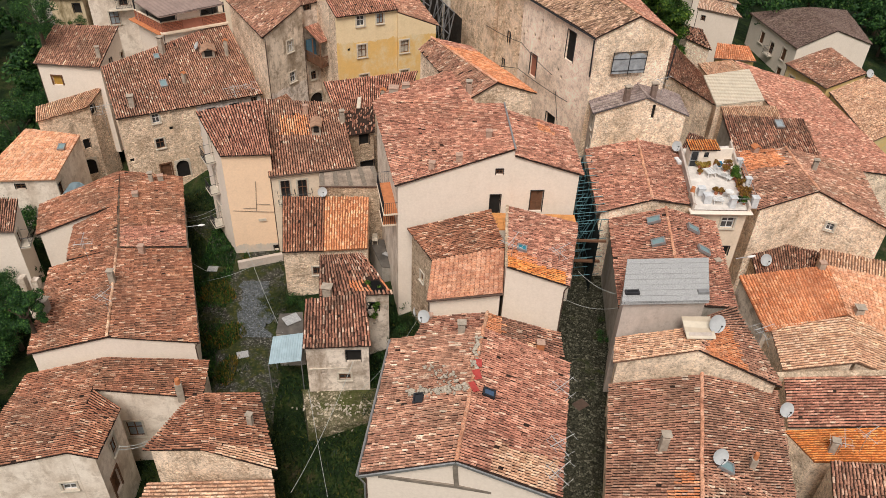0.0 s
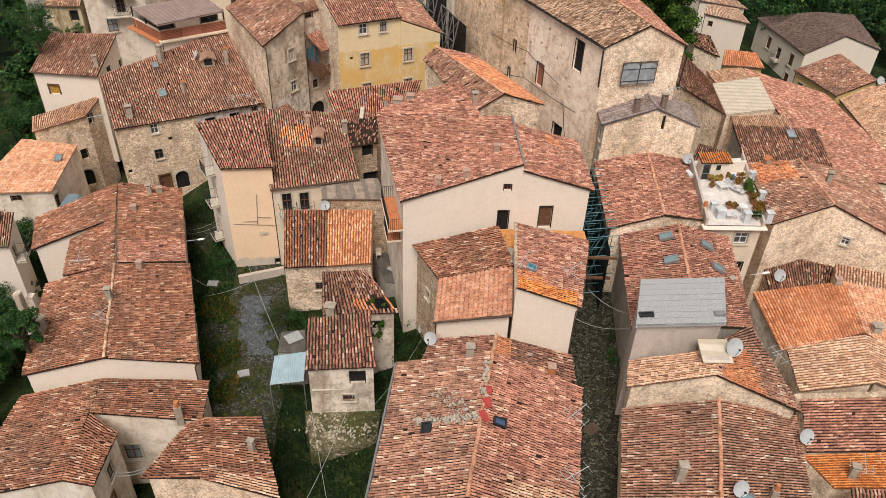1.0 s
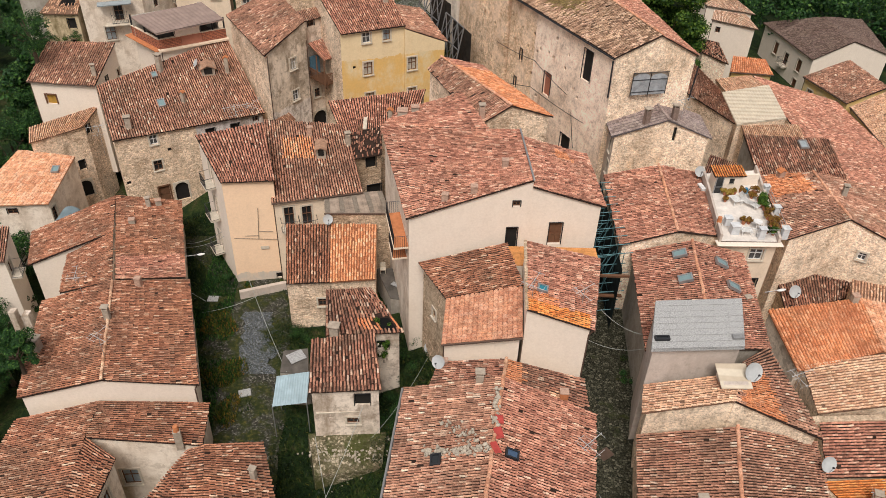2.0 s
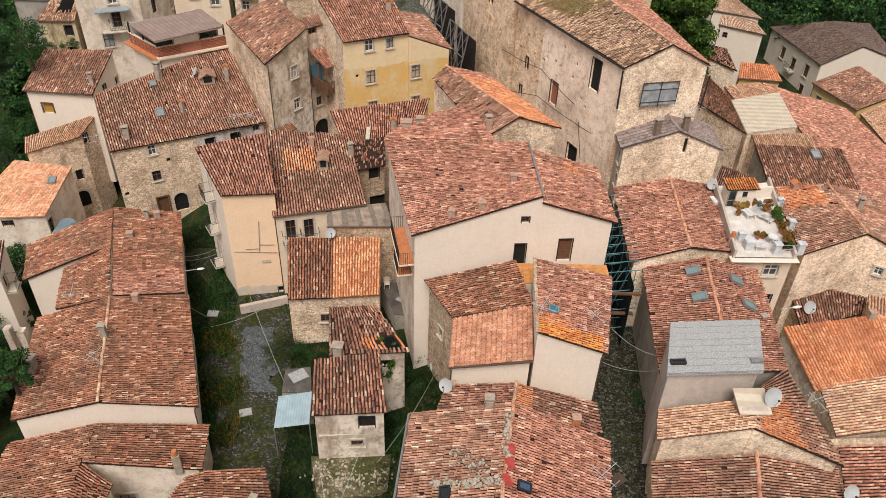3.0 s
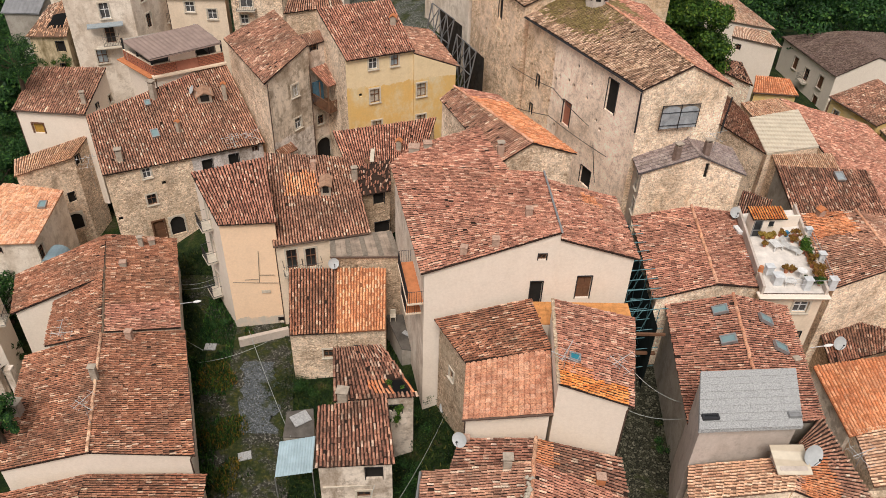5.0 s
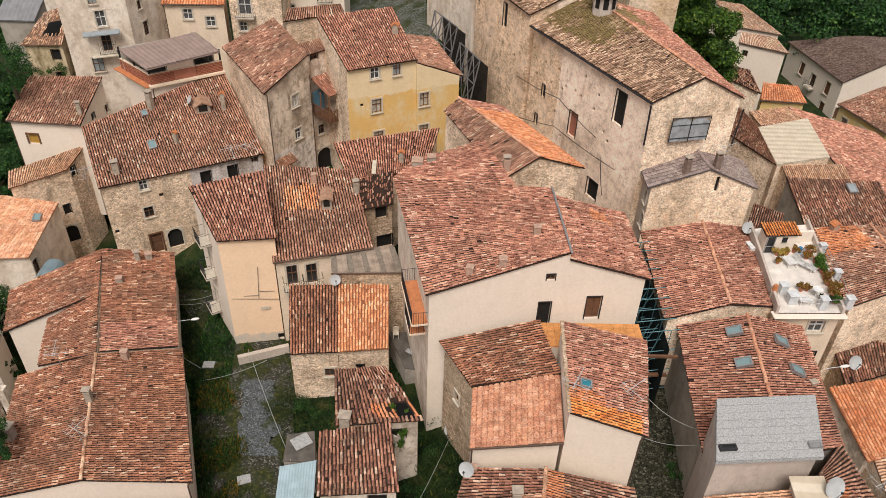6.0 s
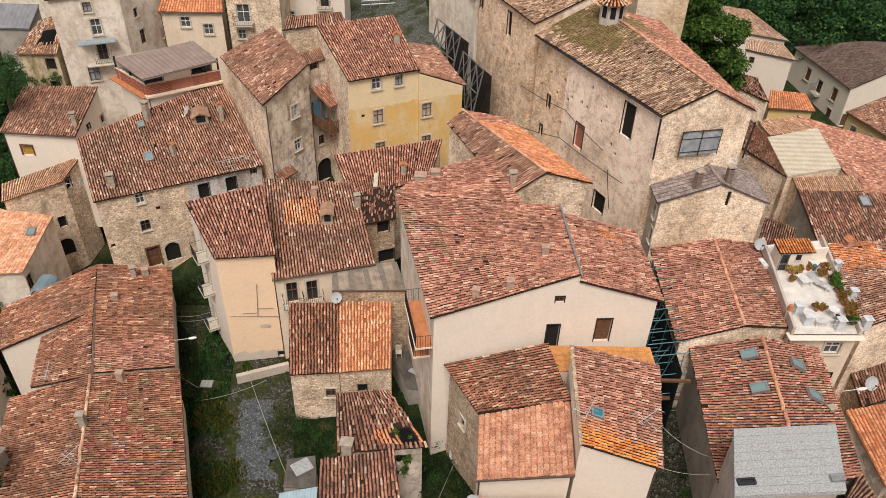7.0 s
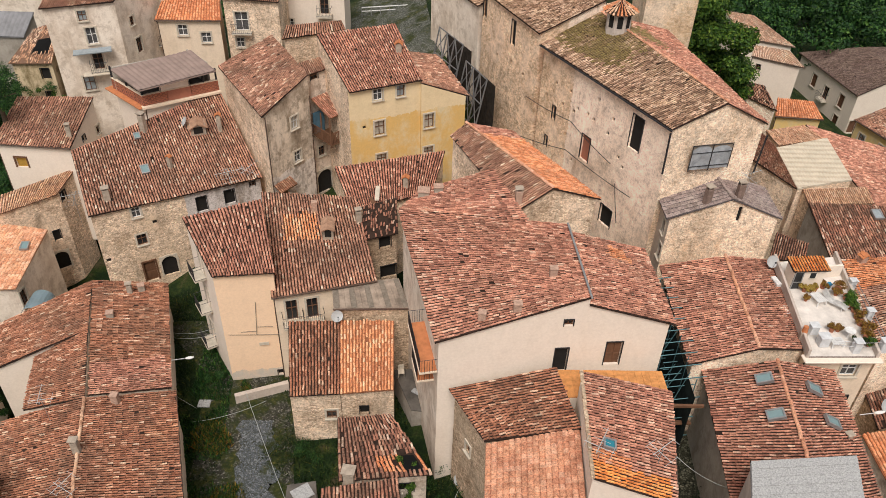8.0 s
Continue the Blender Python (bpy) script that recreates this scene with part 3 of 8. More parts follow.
    if "rail" in style:
        bm = bmesh.new()
        wd = w + 0.7
        add_box(bm, m @ Matrix.Translation((0, -0.45, -0.18)), wd, 0.85, 0.14)
        part("balcony_slab", bm, M_FRAME, fr)
        o = m
        for k in range(11):
            x = -wd / 2 + 0.05 + k * (wd - 0.1) / 10
            bm = bmesh.new()
            add_bar(bm, o @ Vector((x, -0.83, -0.05)), o @ Vector((x, -0.83, 0.92)), 0.013, 4)
            part("baluster", bm, M_DARKM, fr)
        bm = bmesh.new()
        for zz in (0.0, 0.92):
            add_bar(bm, o @ Vector((-wd / 2, -0.83, zz)), o @ Vector((wd / 2, -0.83, zz)), 0.02, 4)
            for s in (-1, 1):
                add_bar(bm, o @ Vector((s * wd / 2, -0.83, zz)), o @ Vector((s * wd / 2, -0.02, zz)), 0.02, 4)
        part("balcony_railing", bm, M_DARKM, fr)
    return fr


SEED = [0]


def sheet(q, parent, material, pitch, rise, name):
    """A corrugated or standing-seam sheet on the slope q."""
    q = np.array(q, float)
    n = int(np.linalg.norm(q[1] - q[0]) / pitch) * 4
    nor = np.cross(q[1] - q[0], q[3] - q[0])
    nor *= np.sign(nor[2]) / np.linalg.norm(nor)
    us = np.linspace(0, 1, n + 1)
    vs = np.linspace(0, 1, 9)
    verts, faces = [], []
    for v in vs:
        p = lerp2(q, us, np.full(n + 1, v))
        h = np.abs(np.sin(np.arange(n + 1) * math.pi / 4)) * rise
        verts += (p + nor * (0.05 + h[:, None])).tolist()
    for r in range(8):
        for c in range(n):
            k = r * (n + 1) + c
            faces.append((k, k + 1, k + n + 2, k + n + 1))
    return link_mesh(name, verts, faces, material, parent)


def inv_uv(q, p):
    """How far along the eave and up the slope q the place p lies, to a good approximation."""
    a, b = q[1] - q[0], q[3] - q[0]
    r = p - q[0]
    v = 0.5
    for _ in range(3):
        e0, e1 = q[0] + b * v, q[1] + (q[2] - q[1]) * v
        d = e1 - e0
        u = ((p - e0) @ d) / (d @ d)
        s0 = q[0] + a * u
        d = q[3] + (q[2] - q[3]) * u - s0
        v = ((p - s0) @ d) / (d @ d)
    return u, v


def ridge_caps(a, b, rng, parent, kind="tan"):
    """A row of half-round ridge tiles bedded in mortar from a to b."""
    d = b - a
    n = max(2, int(d.length / 0.42))
    side = d.cross(Vector((0, 0, 1))).normalized()
    grid = np.empty((n, 10, 3))
    for k in range(n):
        for e in (0, 1):
            p = a + d * ((k + (1.1 if e else -0.05)) / n)
            w = 0.115 * (1 if not e else 0.84)
            off = rng.normal(0, 0.022)
            for i, ang in enumerate((-1.45, -0.75, 0, 0.75, 1.45)):
                grid[k, e * 5 + i] = p + side * (math.sin(ang) * w + off) + Vector((0, 0, 0.05 + math.cos(ang) * 0.115 + (0.03 if not e else 0)))
    tiles_mesh("ridge_tiles", grid, TILES[kind], parent, "")


def slab_grid(arr, n=6, t=0.09):
    """The bed of a slope: a slab that follows its warp."""
    s = np.linspace(0, 1, n + 1)
    uu, vv = [g.ravel() for g in np.meshgrid(s, s, indexing="ij")]
    top = lerp2(arr, uu, vv)
    k = (n + 1) ** 2
    verts = top.tolist() + (top - np.array([0, 0, t])).tolist()
    faces = []
    for i in range(n):
        for j in range(n):
            a = i * (n + 1) + j
            faces += [(a, a + n + 1, a + n + 2, a + 1), (a + k, a + 1 + k, a + n + 2 + k, a + n + 1 + k)]
    rim = [i * (n + 1) for i in range(n)] + [n * (n + 1) + j for j in range(n)] + [i * (n + 1) + n for i in range(n, 0, -1)] + list(range(n, 0, -1))
    for a, b in zip(rim, rim[1:] + rim[:1]):
        faces.append((a, b, b + k, a + k))
    return verts, faces


def house(name, label, wall, base, slopes, openings=(), category="house", over=(0.3, 0.15), patches=()):
    """A house of one or more roof slopes, each (tile kind, eave a, eave b, ridge b, ridge a) over walls that go down to base.
    openings: (slope, side, u, z, w, h, style); side 0 is under the eave, 1 and 3 the gable ends, 2 the back."""
    base -= 2.5
    h = thing(name, label, category)
    rng = np.random.default_rng(100 + SEED[0])
    SEED[0] += 1
    ridges = set()
    for k, (kind, *q) in enumerate(slopes):
        q = [Vector(p) for p in q]
        w = inset(q, over[0], over[1], over[1], 0.0) - np.array([0, 0, 0.085])
        mine = [o for o in openings if o[0] == k]
        flip = np.cross(w[1] - w[0], w[3] - w[0])[2] < 0
        for s in range(4):
            a, b = w[s], w[(s + 1) % 4]
            if flip:
                a, b = b, a
            ops = [o[2:] for o in mine if o[1] == s]
            wm = wall if isinstance(wall, str) else wall.get((k, s), wall["all"])
            ob, at, run, out = wall_side(a, b, base, ops, WALLS[wm], h)
            for u, z, ww, hh, style in ops:
                window(h, at, run, out, u, z, ww, hh, style)
        if k == 0 and isinstance(wall, str) and wall in ("white", "cream", "peach", "yellow"):
            bm = bmesh.new()
            g0, g1 = q[0] - Vector((0, 0, 0.06)), q[1] - Vector((0, 0, 0.06))
            add_bar(bm, g0, g1, 0.075, 8)
            part("gutter", bm, M_GUTTER, h)
            bm = bmesh.new()
            wa = Vector(w[0])
            add_bar(bm, g0.lerp(g1, 0.02), wa + Vector((0, 0, -0.5)), 0.045, 6)
            add_bar(bm, wa + Vector((0, 0, -0.5)), (wa.x, wa.y, base), 0.045, 6)
            part("downpipe", bm, M_GUTTER, h)
        arr = np.array([list(p) for p in q])
        nor = np.cross(arr[1] - arr[0], arr[3] - arr[0])
        nor *= np.sign(nor[2]) / np.linalg.norm(nor)
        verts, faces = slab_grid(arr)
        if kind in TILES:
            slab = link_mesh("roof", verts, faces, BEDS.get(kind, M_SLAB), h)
            if kind in ("pink", "apricot"):
                g = tile_grid(arr, rng, 0.3, 0.36, 0.04, 1.0, 0.15, 1.8)
            elif kind == "lead":
                g = tile_grid(arr, rng, 0.4, 0.33, 0.03, 1.0, 0.1, 1.6)
            elif kind == "orange":
                g = tile_grid(arr, rng, 0.25, 0.38, 0.05, 1.0, 0.5, 1.35)
            else:
                g = tile_grid(arr, rng, 0.215 if name in BROAD else 0.185, keep=RAGGED.get(name, (0.995, 1.0))[0], mess=RAGGED.get(name, (0.995, 1.0))[1], broad=1.22 if name in BROAD else 1.0)
            mid = np.array([inv_uv(arr, p) for p in g[:, 2]])
            tone = np.zeros(len(g), int)
            for n, (s, u0, u1, v0, v1, pk) in enumerate(patches):
                if s == k:
                    rag = rng.normal(0, 0.05 if pk == "moss" else 0.012, (len(g), 2))
                    m = mid + rag
                    tone[(m[:, 0] > u0) & (m[:, 0] < u1) & (m[:, 1] > v0) & (m[:, 1] < v1)] = n + 1
            for n, p in enumerate(patches):
                if p[5] == "hole" and (tone == n + 1).any():
                    # no hole is cut; a black quad on the bed stands for its darkness
                    hq = lerp2(arr, np.array([p[1], p[2], p[2], p[1]]), np.array([p[3], p[3], p[4], p[4]])) + nor * 0.02
                    link_mesh("roof_hole", hq.tolist(), [(0, 1, 2, 3)], M_VOID, slab, "black patch painted for the unlit hole where the roof has fallen in")
            own = g[tone == 0]
            if name in NEAR and k < 2:
                order = np.argsort(own[:, 2, 1] + rng.normal(0, 0.25, len(own)))
                n = NEAR[name] // min(2, len(slopes))
                single_tiles(own[order[:n]], kind, slab)
                own = own[order[n:]]
            tiles_mesh("roof_tiles", own, TILES[kind], slab, "")
            for n, p in enumerate(patches):
                if p[5] != "hole" and (tone == n + 1).any():
                    tiles_mesh("roof_tiles", g[tone == n + 1], TILES[p[5]], slab, "replaced tiles of another tone")
            ends = (tuple(q[3]), tuple(q[2]))
            if ends in ridges:
                ridge_caps(q[3], q[2], rng, slab, "lead" if kind == "lead" else "pink" if kind in ("std", "red") else "tan")
            ridges.add(ends)
        else:
            mt, pitch, rise = {"corr": (M_CORR, 0.2, 0.05), "slate": (M_SLATE, 0.45, 0.05), "mauve": (M_MAUVE, 0.5, 0.05), "clear": (M_CLEAR, 0.3, 0.05), "flat": (M_CONC, 5, 0.0), "boards": (M_BOARD, 1.15, 0.03), "paved": (M_TERR, 5, 0.0)}[kind]
            slab = link_mesh("roof", verts, faces, mt, h)
            if kind not in ("flat", "paved"):
                sheet(arr, slab, mt, pitch, rise, "roof_sheet")
    return h


# ---- ground ----
def ground_z(x, y):
    """Courtyard at 0, lane terrace at about 6.4 m, falling away on both sides, wooded hills behind."""
    def step(v, a, b):
        s = min(1.0, max(0.0, (v - a) / (b - a)))
        return s * s * (3 - 2 * s)
    z = 6.2 * step(x, -11.0, 9.0) - 6.0 * step(x, 16, 24) - 6.0 * step(x, 28, 62) - 4.5 * step(-x, 23, 33)
    z += 3.0 * step(y, 67, 77) * step(-x, -6, 4) * step(x, -60, -20)
    z += 7.5 * step(y, 78, 91) * step(x, -26, -10) * (1 - step(x, 20, 30)) + 3.0 * step(y, 78, 95) * step(-x, 14, 26)
    z -= 3.2 * step(-x, 15.2, 18.5) * (1 - step(y, 34.5, 38)) * (1 - step(-x, 23, 26))
    z -= 22 * step(math.hypot(x, y - 45), 95, 220)
    z += 120 * step(math.hypot(x - 30, y - 45), 150, 900) * step(y, 60, 300)
    return z


def build_ground(material):
    lin = [s * (abs(s) ** 2.2) * 900 for s in np.linspace(-1, 1, 121)]
    verts, faces = [], []
    for yy in lin:
        for xx in lin:
            x, y = xx, yy + 40
            verts.append((x, y, ground_z(x, y) - 0.02 + 0.05 * noise.noise((x * 0.4, y * 0.4, 0))))
    n = len(lin)
    for j in range(n - 1):
        for i in range(n - 1):
            k = j * n + i
            faces.append((k, k + 1, k + n + 1, k + n))
    g = link_mesh("ground", verts, faces, material, smooth=True)
    return tagged(g, "grassy and cobbled sloping ground between the houses", "ground", kind="structure")


def ground_mat():
    m, nt, bsdf = mat("grass_and_dirt", 0.95)
    f = noisy(nt, 0.42, 7, 0.72)
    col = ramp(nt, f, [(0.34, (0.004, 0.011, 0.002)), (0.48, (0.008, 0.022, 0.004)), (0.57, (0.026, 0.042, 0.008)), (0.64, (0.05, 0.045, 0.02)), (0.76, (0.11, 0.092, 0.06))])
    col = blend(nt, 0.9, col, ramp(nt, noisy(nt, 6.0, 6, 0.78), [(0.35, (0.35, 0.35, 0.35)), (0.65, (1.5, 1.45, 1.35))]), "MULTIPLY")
    nt.links.new(col, bsdf.inputs["Base Color"])
    bump(nt, bsdf, noisy(nt, 9, 5, 0.8), 0.8, 0.06)
    return m


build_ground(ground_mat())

# ---- houses ----
HOUSES = {}
HOUSES["long_house"] = house("long_house", "long low house with weathered clay tile roof and white gable", "white", -6, [
    ("brown", (-16.07, 38.97, 5.20), (-19.90, 50.78, 4.40), (-24.97, 48.77, 5.80), (-22.04, 38.22, 6.30)),
    ("brown", (-20.24, 51.00, 4.40), (-23.91, 63.00, 3.60), (-29.13, 61.51, 5.00), (-24.88, 49.12, 5.70)),
    ("brown", (-27.92, 38.01, 4.60), (-30.56, 48.18, 4.10), (-24.97, 48.77, 5.80), (-22.04, 38.22, 6.30)),
    ("brown", (-33.57, 52.68, 3.90), (-35.45, 57.72, 3.60), (-29.13, 61.51, 5.00), (-27.28, 55.58, 5.40)),
    ("brown", (-29.51, 49.05, 4.20), (-30.94, 54.31, 4.00), (-27.30, 55.59, 5.33), (-25.02, 48.87, 5.72))], patches=[(1, 0.00, 0.26, -0.01, 0.98, "red")])
HOUSES["corner_house"] = house("corner_house", "stone house with L-shaped clay tile roof and hung shutters", "pallid", -5, [
    ("brown", (-15.48, 38.72, 3.70), (-15.10, 35.18, 3.70), (-22.05, 34.67, 4.90), (-22.43, 37.97, 4.60)),
    ("brown", (-19.83, 33.35, 4.70), (-19.85, 29.18, 4.90), (-21.61, 29.25, 5.30), (-22.05, 34.67, 4.90)),
    ("brown", (-27.81, 37.07, 3.60), (-27.98, 28.43, 4.20), (-21.61, 29.25, 5.30), (-22.43, 37.97, 4.60))], [
    (2, 1, 5.34, 1.46, 0.85, 0.75, "white"),
    (0, 1, 1.82, -0.22, 1.10, 1.60, "closed"),
    (1, 0, 2.30, 2.35, 0.80, 1.40, "closed"),
    (1, 0, 1.29, -0.42, 1.00, 2.00, "door wood")])
HOUSES["small_gabled_house"] = house("small_gabled_house", "small rubble stone house with clay tile gable roof", "stone", -5, [
    ("brown", (-10.71, 33.60, 6.20), (-8.53, 27.68, 6.20), (-12.87, 28.18, 7.30), (-13.76, 32.48, 7.30)),
    ("brown", (-16.84, 29.04, 6.00), (-14.86, 32.60, 6.60), (-13.76, 32.48, 7.30), (-12.87, 28.18, 7.30))], patches=[(0, 0.8, 1.05, -0.1, 0.75, "tan")])
HOUSES["low_front_house"] = house("low_front_house", "low house with pale mixed clay tiles", "stone", 0, [
    ("tan", (-8.25, 25.38, 4.40), (-8.84, 27.76, 5.20), (-16.15, 27.35, 5.20), (-16.74, 24.84, 4.40))])
HOUSES["central_house"] = house("central_house", "large white house with broad patched clay tile gable roof", "white", 3, [
    ("std", (-2.94, 22.23, 13.50), (-2.04, 33.58, 11.31), (3.42, 33.00, 13.02), (1.55, 21.99, 15.00)),
    ("red", (6.60, 21.34, 13.20), (8.58, 31.75, 11.45), (3.42, 33.00, 13.02), (1.55, 21.99, 15.00))], patches=[(1, -0.03, 0.20, 0.03, 0.66, "tan")])
HOUSES["rear_house"] = house("rear_house", "lower rear part of the white house under mixed clay tiles", "white", 3, [
    ("dark", (-0.80, 33.30, 11.08), (-0.07, 36.02, 10.95), (3.74, 34.85, 12.52), (3.38, 32.75, 12.6)),
    ("dark", (8.36, 31.60, 10.9), (8.46, 34.98, 10.84), (3.74, 34.85, 12.52), (3.38, 32.75, 12.6))], patches=[(1, 0.1, 1.1, 0.74, 1.02, "orange"), (1, 0.2, 0.5, 0.3, 0.42, "tan"), (0, -0.1, 0.3, 0.75, 1.0, "tan")])
HOUSES["street_house"] = house("street_house", "stone house with broad clay tile gable roof beside the lane", "stone", 5, [
    ("std", (11.38, 32.26, 9.20), (9.59, 23.25, 9.60), (13.68, 21.81, 11.90), (16.26, 31.06, 11.50)),
    ("std", (21.73, 32.01, 9.20), (19.87, 23.60, 9.40), (13.68, 21.81, 11.90), (16.26, 31.06, 11.50))], patches=[(0, 0.76, 0.84, 0.70, 0.92, "orange"), (0, 0.89, 0.95, 0.64, 0.98, "orange")])
HOUSES["stepped_house"] = house("stepped_house", "stone house with pale tiles and thick parapet wall", "rough", 5, [
    ("tan", (11.24, 32.05, 11.30), (11.79, 34.18, 11.30), (16.78, 33.51, 13.20), (15.87, 31.56, 13.00)),
    ("std", (21.46, 31.28, 10.30), (20.51, 38.08, 10.80), (16.99, 34.26, 13.20), (15.87, 31.56, 13.00))], patches=[(1, -0.07, 0.73, 0.41, 0.88, "orange")])
HOUSES["grey_roof_house"] = house("grey_roof_house", "tall plastered house with grey corrugated roof", "ashplaster", 5, [
    ("corr", (11.57, 33.96, 14.30), (16.90, 34.31, 14.30), (17.68, 37.83, 14.80), (12.48, 37.45, 14.80))])
HOUSES["skylight_house"] = house("skylight_house", "house with four skylights in its clay tile roof", "grey", 5, [
    ("red", (13.34, 46.32, 11.70), (12.47, 36.96, 11.30), (15.95, 35.47, 13.00), (17.15, 45.73, 13.20)),
    ("red", (21.50, 46.81, 11.40), (20.62, 37.80, 10.80), (15.95, 35.47, 13.00), (17.15, 45.73, 13.20))])
HOUSES["lane_house"] = house("lane_house", "stone house with clay tile gable roof along the scaffolded lane", "stone_pale", 5, [
    ("red", (12.82, 55.36, 12.30), (12.35, 46.08, 12.40), (16.27, 46.34, 13.50), (16.82, 54.90, 13.60)),
    ("red", (20.97, 56.60, 12.00), (20.78, 47.85, 12.00), (16.27, 46.34, 13.50), (16.82, 54.90, 13.60))])
HOUSES["grey_gable_house"] = house("grey_gable_house", "pale stone house with grey sheet roof and cracked gable", {"all": "stone_pale", (0, 0): "ashplaster"}, 6, [
    ("lead", (13.75, 63.56, 14.00), (13.71, 58.45, 14.00), (18.26, 59.12, 15.30), (17.80, 63.04, 15.30)),
    ("lead", (22.25, 63.23, 13.70), (22.18, 59.13, 13.70), (18.26, 59.12, 15.30), (17.80, 63.04, 15.30))], [
    (0, 0, 4.21, 10.11, 0.60, 1.20, "plain"),
    (0, 0, 3.91, 12.10, 0.50, 1.10, "plain"),
    (1, 1, 0.82, 13.29, 0.28, 1.30, "bare hole")])
HOUSES["white_house"] = house("white_house", "large white house with wide clay tile roof", {"all": "white", (0, 0): "pallid"}, 4, [
    ("red", (-4.91, 58.11, 14.60), (-2.40, 44.95, 15.00), (5.85, 45.66, 17.80), (5.55, 52.26, 17.80)),
    ("red", (-4.90, 58.10, 14.60), (-3.40, 59.85, 15.14), (1.52, 60.19, 16.74), (3.27, 53.54, 17.10)),
    ("red", (10.64, 52.93, 15.60), (10.90, 46.02, 15.60), (5.85, 45.66, 17.30), (5.55, 52.26, 17.30))], [
    (0, 1, 7.10, 15.71, 0.50, 0.45, "bare"),
    (0, 1, 6.97, 12.11, 0.75, 1.90, "bare hole"),
    (2, 1, 1.90, 12.49, 0.90, 1.80, "door bare")], patches=[(2, 0.09, 0.27, 0.28, 0.52, "orange")])
HOUSES["upper_house"] = house("upper_house", "stone house with clay tile gable roof and new orange tiles", "stone", 6, [
    ("std", (-1.30, 65.70, 16.20), (2.76, 55.78, 16.20), (5.27, 56.98, 17.30), (-0.17, 65.64, 17.30)),
    ("red", (3.32, 66.40, 16.30), (8.63, 57.47, 16.20), (5.27, 56.98, 17.30), (-0.17, 65.64, 17.30))], patches=[(1, 0.17, 1.08, -1.03, 1.07, "orange")])
HOUSES["peach_house"] = house("peach_house", "tall peach plastered house with clay tile roof", {"all": "peach", (0, 3): "white"}, 0, [
    ("red", (-17.59, 55.50, 10.60), (-13.37, 56.16, 10.50), (-15.31, 62.65, 12.20), (-20.49, 60.09, 12.20))], [
    (0, 0, 3.71, 0.16, 0.60, 0.50, "bare hole"),
    (0, 3, 2.54, 8.92, 0.80, 1.90, "door glass rail"),
    (0, 3, 2.28, 5.56, 0.80, 1.90, "door glass rail"),
    (0, 3, 1.69, 1.54, 0.80, 1.90, "door glass rail")])
HOUSES["dormer_house"] = house("dormer_house", "white house with clay tile roof and a small roof vent", "cream", 0, [
    ("std", (-13.80, 55.77, 8.50), (-6.48, 57.98, 8.40), (-8.55, 65.35, 10.70), (-16.04, 65.75, 10.80))], [
    (0, 0, 1.17, 5.83, 0.80, 1.90, "door rail glass"),
    (0, 0, 2.65, 5.70, 0.80, 1.90, "door rail glass")], patches=[(0, 0.20, 0.54, 0.48, 0.76, "amber")])
HOUSES["terrace_annex"] = house("terrace_annex", "grey rendered annex with flat concrete terrace roof", "stone_dark", 0, [
    ("boards", (-9.41, 55.24, 8.00), (-4.06, 55.47, 8.00), (-4.95, 58.6, 8.10), (-9.80, 57.75, 8.10))], over=(0.02, 0.02))
HOUSES["patched_house"] = house("patched_house", "stone house with half dark, half new orange tile roof", "stone", 0, [
    ("brown", (-11.97, 49.83, 5.00), (-8.59, 50.04, 5.10), (-8.99, 55.16, 7.00), (-12.63, 54.96, 7.00)),
    ("amber", (-8.59, 50.04, 5.10), (-4.99, 50.28, 5.30), (-5.17, 55.03, 7.20), (-8.99, 55.16, 7.00))], [
    (0, 0, 2.68, 2.33, 0.70, 0.85, "plain"),
    (1, 0, 1.53, 2.67, 0.60, 0.80, "bare hole")], over=(0.3, 0.02))
HOUSES["collapsing_house"] = house("collapsing_house", "ruined stone house with a hole in its dark tile roof", "dirty", 2, [
    ("dark", (-7.66, 41.05, 8.00), (-2.38, 41.56, 8.00), (-4.90, 45.30, 8.70), (-8.05, 44.91, 8.70))], [
    (0, 0, 3.67, 6.19, 0.80, 0.80, "bare hole")], patches=[(0, 0.47, 1.06, 0.03, 0.29, "orange"), (0, 0.74, 0.93, 0.04, 0.32, "hole")])
HOUSES["ruined_house"] = house("ruined_house", "derelict plastered house with dark tile roof", {"all": "dirty", (0, 1): "stone_dark"}, 2, [
    ("dark", (-8.33, 36.97, 6.90), (-3.67, 37.19, 7.10), (-4.31, 40.93, 8.50), (-8.49, 40.29, 8.40))], [
    (0, 0, 3.24, 5.29, 1.00, 1.10, "bare hole"),
    (0, 0, 2.57, 3.47, 0.80, 0.65, "plain"),
    (0, 0, 1.06, 4.09, 0.25, 0.22, "bare hole")])
HOUSES["lean_house"] = house("lean_house", "stone annex with old clay tile roof against the white house", "stone_dark", 4, [
    ("brown", (0.33, 41.20, 11.40), (-1.55, 44.93, 11.40), (4.40, 44.99, 13.20), (5.19, 40.73, 13.10))], [
    (0, 0, 1.88, 7.93, 0.50, 0.80, "plain")])
HOUSES["pink_roof_house"] = house("pink_roof_house", "white house with pink interlocking tile roof", "white", 4, [
    ("pink", (0.01, 36.43, 12.00), (4.74, 36.00, 13.10), (5.17, 40.86, 13.00), (0.33, 40.58, 11.90))])
